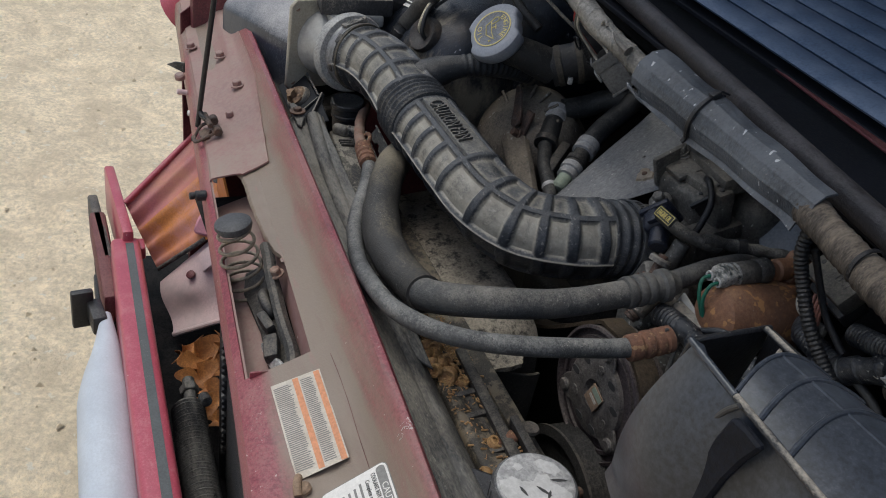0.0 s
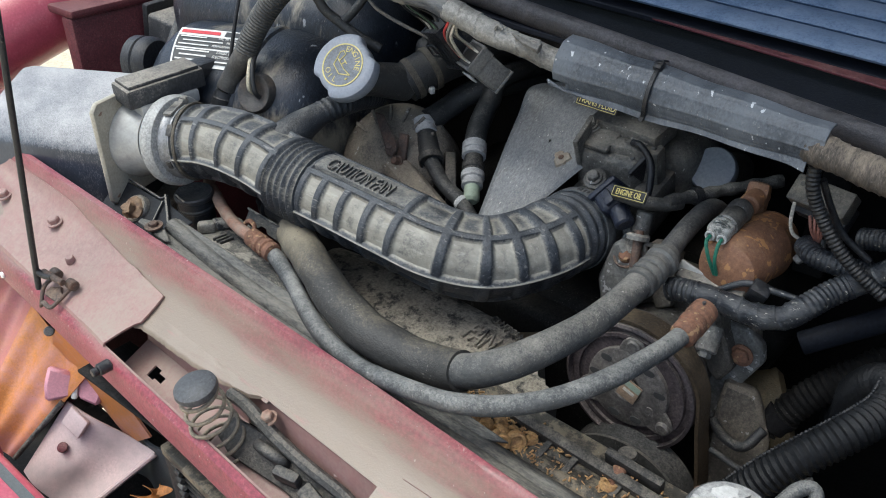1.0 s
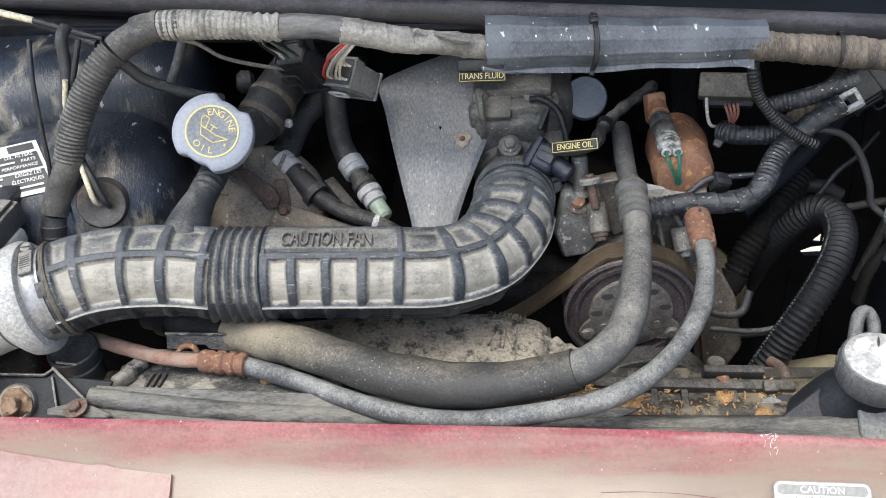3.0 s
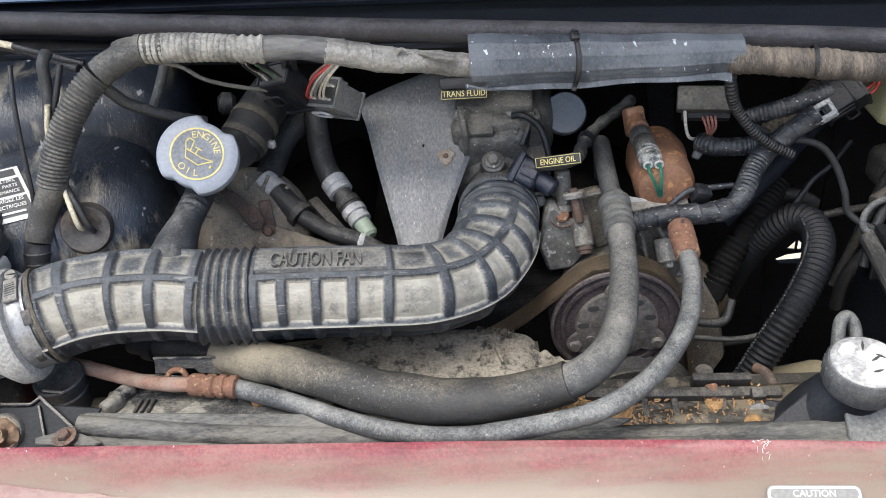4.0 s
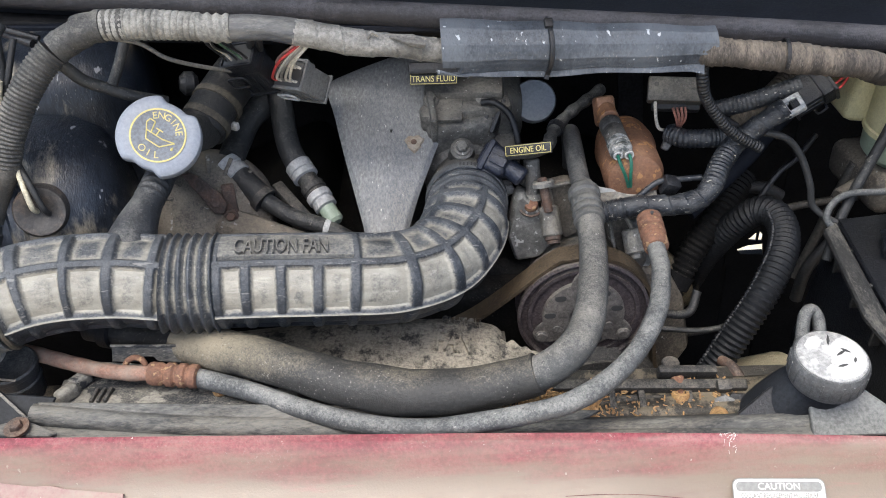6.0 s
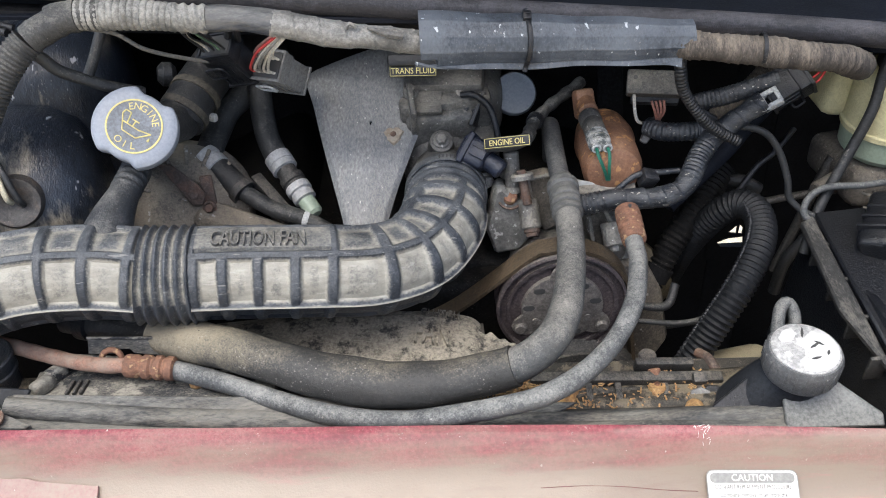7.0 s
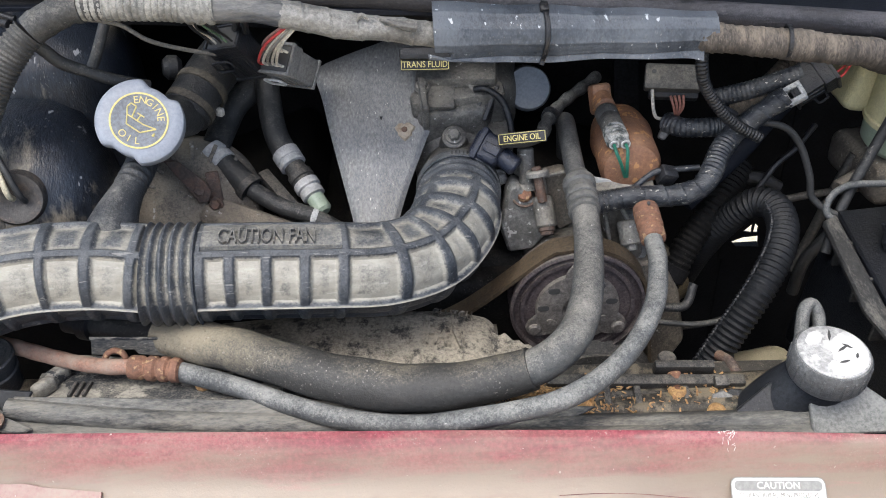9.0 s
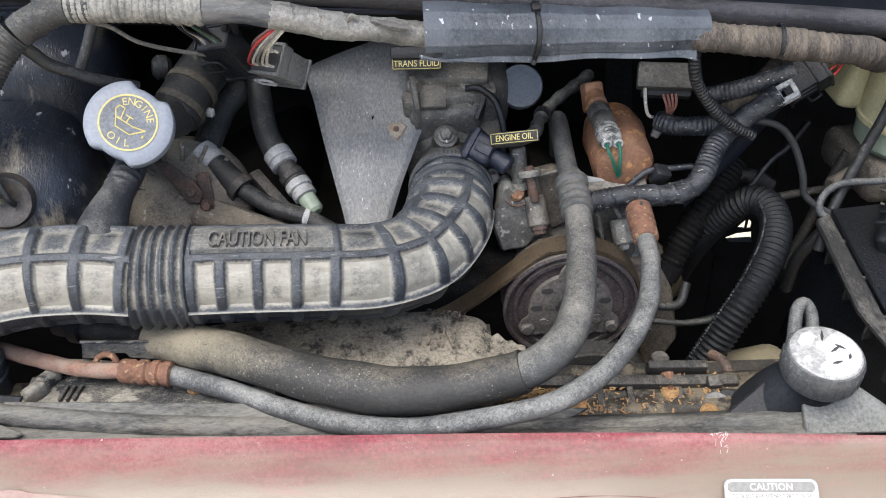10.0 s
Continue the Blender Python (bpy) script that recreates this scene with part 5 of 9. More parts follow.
    part("lug", prism([(-0.055, 0.071), (-0.048, 0.074), (-0.034, 0.058), (-0.022, 0.052), (-0.018, 0.020), (-0.032, 0.002), (-0.057, -0.001), (-0.066, 0.030)], m @ pose(0, 0, -0.004), 0.028, 0.003), "alu_spot", ear, "spotted aluminium lug")
    part("web", prism([(-0.024, 0.079), (-0.0045, 0.083), (0.006, 0.078), (0.010, 0.024), (-0.006, 0.016), (-0.014, 0.030)], m @ pose(0, 0, -0.014), 0.014, 0.002), "casting", ear)
    part("edge", rod(m @ Vector((-0.024, 0.080, -0.006)), m @ Vector((-0.016, 0.036, -0.004)), 0.0024, 10, 0.2), "alu", ear)
    part("edge", rod(m @ Vector((-0.024, 0.080, -0.006)), m @ Vector((0.005, 0.084, -0.008)), 0.0022, 10, 0.2), "alu", ear)
    part("pillar", rod((0.1040, 0.2760, 0.8890), (0.1064, 0.2560, 0.8670), 0.0100, 24, 0.15), "alu", ear, "round bolt pillar")
    part("bolt_head", lathe([(0.0, 0.0), (0.0078, 0.0), (0.0080, 0.0035), (0.0066, 0.0042), (0.0062, 0.0075), (0.0, 0.0080)], (0.1064, 0.2560, 0.8670), down, 18), "rust_dark", ear, "rusty flanged bolt head")
    part("lug", prism([(0.033, 0.046), (0.040, 0.052), (0.050, 0.050), (0.062, 0.026), (0.070, 0.010), (0.078, -0.010), (0.069, -0.027), (0.058, -0.020), (0.044, 0.004), (0.036, 0.018)], m @ pose(0, 0, -0.006), 0.024, 0.003), "casting", ear, "tan-grey cast lug")
    part("edge", rod(m @ Vector((0.049, 0.050, 0.004)), m @ Vector((0.066, 0.016, 0.006)), 0.0022, 10, 0.2), "alu", ear)
    part("edge", rod(m @ Vector((0.034, 0.046, 0.004)), m @ Vector((0.040, 0.014, 0.006)), 0.0020, 10, 0.2), "alu", ear)
    part("pillar", rod((0.1845, 0.2640, 0.8640), (0.1872, 0.2480, 0.8455), 0.0098, 24, 0.15), "alu", ear, "round bolt pillar")
    part("bolt_head", lathe([(0.0, 0.0), (0.0062, 0.0), (0.0062, 0.004), (0.0052, 0.0052), (0.0, 0.0055)], (0.1872, 0.2480, 0.8455), down, 6), "module", ear, "dull hexagon bolt head")
    part("spotted_plate", prism([(0.056, 0.026), (0.078, 0.026), (0.094, 0.014), (0.098, -0.002), (0.084, -0.030), (0.066, -0.082), (0.056, -0.086), (0.050, -0.050), (0.054, -0.020)], m @ pose(0, 0, -0.024), 0.014, 0.002), "alu_spot", ear, "speckled lower plate")
    bolt(m @ Vector((0.081, 0.004, -0.017)), front, 0.0078, 0.006, ear, "rust", name="rusty_bolt")
    part("bolt_seat", lathe([(0.0105, 0.0), (0.0125, 0.0), (0.0125, 0.002), (0.0105, 0.002)], (0.0870, 0.2780, 0.8900), (0.05, -0.55, 0.83), 26, hollow=True), "rust_dark", ear, "round rusty washer")
    part("rusty_bolt", lathe([(0.0, 0.0), (0.0072, 0.0), (0.0076, 0.003), (0.0064, 0.0062), (0.0, 0.0068)], (0.0870, 0.2780, 0.8900), (0.05, -0.55, 0.83), 14), "rust", ear)
    part("stud", rod((0.0975, 0.2760, 0.9230), (0.1030, 0.2620, 0.8925), 0.0045, 14), "rust_dark", root, "rusty stud")
    part("stud_collar", lathe([(0.0062, -0.003), (0.0105, -0.003), (0.0110, 0.001), (0.0095, 0.003), (0.0062, 0.003)], (0.0985, 0.2730, 0.9180), (-0.12, 0.42, 0.9), 24, hollow=True), "alu", root)
    part("strap", block((0.074, 0.0030, 0.0105), plane_pose((0.1800, 0.2660, 0.9010), (1, 0, -0.28), (0, -1, 0.1)), 0.001), "maf", root, "pale flat strap under the canister")
    return root


compressor()


def crank_pulley():
    root = thing("crank_pulley", (0.15, 0.21, 0.62), "dark grooved crank pulley", "pulley")
    prof = [(0.03, -0.03), (0.070, -0.028)]
    for k in range(6):
        prof += [(0.070, -0.026 + 0.0044 * k), (0.0665, -0.0238 + 0.0044 * k)]
    prof += [(0.072, 0.001), (0.072, 0.004), (0.062, 0.005), (0.058, -0.004), (0.03, -0.004)]
    part("rim", lathe(prof, (0.150, 0.195, 0.682), (0, -1, 0.02), 64), "steel_dark", root)
    part("hub", lathe([(0.03, -0.02), (0.03, 0.004), (0.022, 0.008), (0.0, 0.008)], (0.150, 0.195, 0.682), (0, -1, 0.02), 32), "steel_dark", root)


crank_pulley()


def belt():
    w = 0.011
    pts = [Vector((-0.06, 0.231, 0.756))]
    pts.append(Vector((0.02, 0.231, 0.788)))
    for a in range(118, -1, -15):
        r = math.radians(a)
        pts.append(Vector((PUL.x + 0.0665 * math.cos(r), 0.231, PUL.z + 0.0665 * math.sin(r))))
    pts += [Vector((0.201, 0.231, 0.778)), Vector((0.208, 0.231, 0.73)), Vector((0.216, 0.231, 0.65))]
    q = curve_points(pts, 90)
    bm = bmesh.new()
    rows = []
    for i, p in enumerate(q):
        t = (q[min(i + 1, 89)] - q[max(i - 1, 0)]).normalized()
        n = Vector((-t.z, 0, t.x))
        rows.append([bm.verts.new(p + Vector((0, y, 0)) + n * h) for y, h in ((-w, 0), (w, 0), (w, 0.0035), (-w, 0.0035))])
    for a, b in zip(rows, rows[1:]):
        for k in range(4):
            bm.faces.new((a[k], a[(k + 1) % 4], b[(k + 1) % 4], b[k]))
    bm.faces.new(rows[0])
    bm.faces.new(rows[-1][::-1])
    bmesh.ops.recalc_face_normals(bm, faces=bm.faces)
    solo("drive_belt", bm, "belt", "brown dusty ribbed drive belt round the pulley", "belt")


belt()


def shroud():
    root = thing("fan_shroud", (-0.06, 0.15, 0.70), "black fan shroud caked in tan dirt", "fan shroud")

    def f(u, v):
        x = -0.24 + 0.290 * u
        y = 0.088 + (0.122 - 0.010 * u) * v
        z = 0.8228 - 0.022 * (1 - v) ** 2 - 2.6 * max(0, x) ** 2 - 0.5 * (x + 0.08) ** 2 + 0.003 * noise.noise((x * 14, y * 14, 1))
        z -= 0.004 * max(0, v - 0.90) / 0.10 + 0.006 * (max(0, u - 0.965) / 0.035) ** 2
        return x, y, z
    part("skin", surface(f, 70, 30, 0.003), "shroud", root)
    part("corner", surface(lambda u, v: Vector(f(1, 0.30 + 0.70 * u)) + Vector((0.004 * v, 0.003 * v, -0.055 * v)), 14, 8, 0.003), "shroud_dark", root, "dull dark turned-down corner")

    def crust(u, v):
        x = 0.047 + 0.036 * u
        y = 0.120 + 0.062 * v - 0.016 * u * v + 0.005 * noise.noise((x * 160, 2, 5)) * v
        return x, y, 0.8005 - 0.10 * u * 0.06 + 0.005 * v + 0.004 * noise.noise((x * 60, y * 60, 8))
    part("crust", surface(crust, 30, 20, 0.005), "shroud", root, "ragged lump of caked dirt")
    part("skirt", block((0.30, 0.004, 0.40), pose(-0.09, 0.090, 0.59), 0.001), "firewall", root)
    part("side_wall", surface(lambda u, v: Vector((0.070 - 0.006 * v + 0.004 * math.sin(u * 9), 0.094 + 0.10 * u, 0.788 - 0.012 * u - 0.26 * v)), 16, 8, 0.003), "shroud_dark", root, "dull dark side wall")
    part("side_rib", block((0.006, 0.005, 0.22), pose(0.072, 0.150, 0.665), 0.0015), "shroud_dark", root)
    for word, size, x, y, turn, wide in (("FAN", 0.0350, 0.0035, 0.1650, -7, 0.52), ("CLUTCH", 0.0135, 0.0115, 0.1925, -7, 0.72)):
        z = f((x + 0.24) / 0.290, (y - 0.088) / 0.113)[2]
        part("lettering", letters(word, size, plane_pose((x, y, z + 0.0008), (1, 0, -0.09), (0, 1, 0.12)) @ pose(0, 0, 0, 0, 0, turn), 0.0024, squeeze=wide), "shroud", root, "raised moulded letters")


shroud()


def engine_mass():
    root = thing("engine_block", (0.0, 0.42, 0.45), "oily engine castings deep in the bay, shade in their near-black", "engine")
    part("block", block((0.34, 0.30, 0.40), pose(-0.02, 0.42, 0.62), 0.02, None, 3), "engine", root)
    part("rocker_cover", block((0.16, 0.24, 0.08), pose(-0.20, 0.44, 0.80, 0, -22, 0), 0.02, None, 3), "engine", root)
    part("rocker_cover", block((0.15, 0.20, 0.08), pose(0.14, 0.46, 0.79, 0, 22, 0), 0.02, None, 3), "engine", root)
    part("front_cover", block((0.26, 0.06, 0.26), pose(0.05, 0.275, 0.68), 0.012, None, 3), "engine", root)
    al = thing("alternator", (-0.2, 0.30, 0.80), "tan dusty cast alternator with rear cooling slots", "alternator")
    part("casing", lathe([(0.0, 0.006), (0.030, 0.004), (0.058, -0.008), (0.066, -0.02), (0.066, -0.08), (0.05, -0.10)], (-0.228, 0.286, 0.905), (0.25, -0.70, 0.66), 44), "casting", al)
    for k in range(6):
        a = math.radians(30 + k * 24)
        u, v, w = basis((0.25, -0.70, 0.66))
        d = u * math.cos(a) + v * math.sin(a)
        part("fin", block((0.02, 0.004, 0.004), plane_pose(Vector((-0.228, 0.286, 0.905)) + d * 0.046 + w * 0.000, d, w), 0.001), "casting", al)
    part("slot_plate", block((0.012, 0.06, 0.03), pose(-0.152, 0.305, 0.885, 20, 0, 40), 0.002), "steel_dark", al)
    part("arm", prism([(0, 0), (0.13, -0.016), (0.13, 0.012), (0, 0.034)], plane_pose((-0.222, 0.262, 0.900), (1, -0.12, -0.24), (0, 0.9, 0.3)), 0.02, 0.006), "casting", al)


engine_mass()


def side_mass():
    o = thing("oil_filter_can", (0.26, 0.32, 0.70), "oily brown tin can beside the compressor", "can")
    part("can", lathe([(0.0, 0.0), (0.036, 0.0), (0.042, 0.005), (0.042, 0.046), (0.043, 0.048), (0.043, 0.051), (0.036, 0.056), (0.0, 0.056)], (0.202, 0.302, 0.740), (0.80, 0.45, 0.28), 36), "olive", o)
    d = thing("dust_plate", (0.22, 0.27, 0.66), "pale grey dusty cast plate beside the belt", "plate")
    part("plate", prism([(-0.018, 0.055), (0.012, 0.050), (0.030, 0.010), (0.036, -0.05), (0.0, -0.09), (-0.025, -0.06)], plane_pose((0.222, 0.262, 0.752), (1, 0.25, 0), (0, 0.25, 1)), 0.02, 0.004), "casting", d)


side_mass()


# ---- radiator top and rails ----
def radiator():
    root = thing("radiator", (-0.05, 0.07, 0.45), "dirty radiator top with a grey dusty rail", "radiator")
    part("core", block((0.66, 0.030, 0.36), pose(-0.03, 0.072, 0.60), 0.004), "fin", root)
    part("top_tank", block((0.66, 0.048, 0.034), pose(-0.03, 0.083, 0.806, -6, 0.9, 0), 0.008, None, 3), "deck", root, "dirt-caked black top tank")
    part("rail", sweep([(-0.338, 0.066, 0.862), (-0.2, 0.053, 0.850), (0.0, 0.046, 0.836), (0.14, 0.042, 0.828), (0.30, 0.036, 0.828)],
                       lambda s, u, a: 0.0115 * (0.75 + 0.35 * abs(math.cos(math.radians(a - 40)))), 14, 90), "rail", root, "grey dusty rail")
    part("rail", sweep([(-0.345, 0.047, 0.852), (-0.2, 0.036, 0.842), (0.0, 0.028, 0.834), (0.2, 0.024, 0.826), (0.315, 0.022, 0.824)],
                       lambda s, u, a: 0.0160 * (0.6 + 0.35 * abs(math.cos(math.radians(a)))), 14, 90), "rail", root, "grey dusty rail")
    part("rail_flange", prism([(-0.335, 0.010), (-0.330, -0.004), (-0.10, -0.006), (0.10, -0.005), (0.12, 0.006), (-0.10, 0.009)], plane_pose((0, 0.050, 0.8475), (1, -0.03, -0.066), (0, 0.9, 0.30)), 0.003, 0.0008), "rail", root, "bent scuffed flange")
    part("deck", prism([(-0.37, 0.002), (0.30, -0.006), (0.30, 0.055), (-0.36, 0.062)], plane_pose((0, 0.066, 0.814), (1, 0, -0.035), (0, 1, 0.12)), 0.006, 0.001), "deck", root)
    part("top_plate", prism([(-0.338, 0.086), (-0.13, 0.064), (-0.13, 0.096), (-0.20, 0.104), (-0.322, 0.124), (-0.338, 0.120)], pose(0, 0, 0.8475), 0.006, 0.0015), "deck_pale", root, "pale top plate with black flaked paint")
    for x, y in ((-0.325, 0.096), (-0.318, 0.110)):
        part("lug", block((0.020, 0.011, 0.014), pose(x, y, 0.8535, 0, 0, 50), 0.004, None, 3), "deck_pale", root, "pale rounded lug")
    for k in range(3):
        part("rib", block((0.003, 0.016, 0.004), pose(-0.303 + 0.006 * k, 0.096, 0.8490, 0, 0, -8), 0.001), "steel_dark", root)


radiator()


# ---- cowl side: loom, cover, connectors ----
LOOM = [(-0.392, 0.168, 0.925), (-0.386, 0.180, 0.955), (-0.378, 0.192, 0.983), (-0.3615, 0.202, 1.012), (-0.351, 0.211, 1.0375), (-0.3365, 0.2205, 1.062), (-0.320, 0.231, 1.083), (-0.302, 0.242, 1.098),
        (-0.280, 0.250, 1.107), (-0.262, 0.253, 1.111), (-0.239, 0.253, 1.110)]
LOOM2 = [(-0.285, 0.252, 1.108), (-0.268, 0.253, 1.111), (-0.239, 0.253, 1.110), (-0.201, 0.254, 1.106), (-0.172, 0.253, 1.102), (-0.134, 0.254, 1.099), (-0.097, 0.254, 1.091), (-0.060, 0.254, 1.081), (-0.022, 0.259, 1.073), (0.002, 0.268, 1.064), (0.035, 0.277, 1.056)]


def engine_loom():
    root = thing("engine_loom", (-0.3, 0.22, 0.94), "thick cable loom in black conduit and grey tape", "cable loom")
    low = curve_points(LOOM, 120)
    part("conduit", sweep(low[44:92:3], wavy(0.0036, 0.0012, 0.0120), 18, 220), "loom_grey", root, "corrugated conduit")
    part("lower_tape", sweep(low[0:24:3], lambda s, u, a: 0.0118 + 0.0009 * (((s / 0.0095 + a / 360) % 1.0) ** 3) + 0.0005 * math.sin(s * 210), 20, 90), "rubber_black", root, "shiny black tape")
    part("brown_tape", sweep(low[22:47:3], lambda s, u, a: 0.0123 + 0.0004 * math.sin(s * 170 + math.radians(a)), 18, 60), "tape_dust", root, "smooth brown-dusted tape")
    part("upper_tape", sweep(low[90:120:3], lambda s, u, a: 0.0120 + 0.0007 * (((s / 0.013 + a / 360) % 1.0) ** 4) + 0.0004 * math.sin(s * 130), 20, 90), "loom_grey", root, "grey tape")
    run = curve_points(LOOM2, 240)

    def stretch(x0, x1):
        return [p for k, p in enumerate(run) if x0 <= p.x <= x1 and (k % 4 == 0 or p.x > x1 - 0.003)]
    part("tape", sweep(stretch(-0.29, -0.262), lambda s, u, a: 0.0122 + 0.0004 * math.sin(s * 300), 18, 30), "loom_grey", root, "smooth grey tape")
    part("band", lathe([(0.0120, -0.003), (0.0134, -0.0026), (0.0134, 0.0026), (0.0120, 0.003)], (-0.2650, 0.2532, 1.1105), (1, 0, 0.03), 24, hollow=True), "loom_grey", root)
    part("ribbed_tape", sweep(stretch(-0.268, -0.186), lambda s, u, a: 0.0112 + 0.0011 * abs(math.sin(math.pi * s / 0.0052)) ** 0.6 + 0.0005 * math.sin(s * 60), 18, 220), "tape_pale", root, "pale tape gathered in close rings")
    part("twisted_tape", sweep(stretch(-0.190, -0.160), lambda s, u, a: 0.0106 + 0.0017 * math.sin(2 * math.pi * (s / 0.016 + a / 360)) ** 2, 24, 60), "tape_pale", root, "tape twisted round the bundle")
    part("worn_tape", sweep(stretch(-0.166, -0.108), lambda s, u, a: 0.0098 + 0.0010 * abs(math.sin(math.radians(a * 3.5) + s * 25)) + 0.0004 * math.sin(s * 140), 28, 90), "tape_dark", root, "worn dark tape with streaks")
    part("tape", sweep(stretch(-0.114, 0.036), lambda s, u, a: 0.0104 * (1 + 0.07 * math.sin(s * 52) + 0.03 * math.sin(s * 130 + 1)) + 0.0009 * (((s / 0.021 + a / 360) % 1.0) ** 4), 22, 260), "tape_shiny", root, "pale creased vinyl tape")
    part("tape_fold", sweep([(-0.050, 0.2475, 1.0875), (-0.046, 0.247, 1.092), (-0.041, 0.2475, 1.0885)], 0.0016, 8, 14), "tape_shiny", root)
    part("tape_tail", sweep([(-0.004, 0.251, 1.078), (-0.018, 0.248, 1.082), (-0.032, 0.250, 1.086)], lambda s, u, a: 0.004 * (1 - u) + 0.0012, 8, 16), "tape", root)
    part("branch", sweep([(-0.150, 0.258, 1.095), (-0.155, 0.29, 1.075), (-0.168, 0.33, 1.050)], 0.0035, 8), "loom", root)
    part("branch", sweep([(-0.142, 0.258, 1.092), (-0.148, 0.29, 1.072), (-0.158, 0.33, 1.046)], 0.0030, 8), "loom", root)
    right = thing("cowl_loom", (0.3, 0.25, 1.035), "brown tape-wound cable loom below the seal", "cable loom")
    part("tape", sweep([(0.02, 0.278, 1.058), (0.12, 0.276, 1.053), (0.205, 0.273, 1.050), (0.235, 0.264, 1.048), (0.273, 0.256, 1.045), (0.309, 0.252, 1.041), (0.343, 0.249, 1.036), (0.370, 0.254, 1.030), (0.40, 0.275, 1.012), (0.43, 0.33, 0.985)],
                       taped(0.0122, 0.0010, 0.0080), 18, 420), "tape_brown", right)
    part("tie", lathe([(0.0128, -0.0016), (0.0140, -0.0016), (0.0140, 0.0016), (0.0128, 0.0016)], (0.300, 0.2528, 1.0443), (1, -0.1, 0), 24, hollow=True), "plastic", right)


engine_loom()


def loom_cover():
    root = thing("loom_cover", (0.12, 0.265, 1.04), "scuffed blue-grey plastic cover strapped round the loom", "loom cover")

    def f(u, v):
        """v runs from the top edge over the front to the lower lip."""
        x = 0.010 + 0.233 * u
        r = 0.0262 - 0.0095 * u + 0.0007 * math.sin(u * 19)
        lip = max(0.0, v - 0.80) / 0.20
        a = math.radians(104 - 140 * min(v, 0.80) / 0.80)
        ridge = 0.0007 * max(0.0, math.sin(v * 34)) ** 3 * (1 - lip)
        y = 0.2775 - 0.009 * u - (r + ridge) * math.cos(a)
        z = 1.0595 - 0.0095 * u + (r + ridge) * math.sin(a)
        y -= lip * (0.0045 - 0.003 * math.sin(u * 3.1)) * (1 - 0.3 * u)
        z -= lip * (0.0040 + 0.004 * u) * (1 + 0.3 * math.sin(u * 6.3)) * min(1.0, 0.1 + u / 0.22)
        z += 0.0052 * max(0.0, 1 - u / 0.8) * max(0.0, (v - 0.45) / 0.55)
        if u < 0.055 and v > 0.70:                # torn tongue on the end
            k = (0.055 - u) / 0.055
            x += k * (0.016 if v < 0.90 else -0.005)
            z += k * 0.004 * (v > 0.90)
        if u > 0.90 and v > 0.72:                 # cut-away corner
            x -= 0.10 * (u - 0.90) * min(1, (v - 0.72) / 0.1)
        return x, y, z
    part("shell", surface(lambda u, v: f(u, 1 - v), 90, 60, 0.0016), "cover", root)
    m = 0.385
    tie_pts = [Vector(f(m + 0.012 * math.sin(v * 4), v)) + Vector((0, -0.0016, 0.0008 - 0.002 * v)) for v in (0.0, 0.12, 0.25, 0.4, 0.55, 0.7, 0.85, 1.0)]
    part("strap", sweep(tie_pts, lambda s, u, a: 0.0023 * (0.4 + 0.6 * abs(math.cos(math.radians(a)))), 10, 50), "black", root, "black cable tie")
    part("strap_lock", block((0.0072, 0.0060, 0.0085), plane_pose(tie_pts[1] + Vector((0, -0.002, 0.001)), (1, 0, 0), (0, -0.5, 0.85)), 0.001), "black", root)
    part("strap_tail", block((0.0032, 0.0016, 0.010), plane_pose(tie_pts[0] + Vector((0.001, -0.001, 0.003)), (1, 0, 0.2), (0, 0.3, 0.9)), 0.0004), "black", root)


loom_cover()


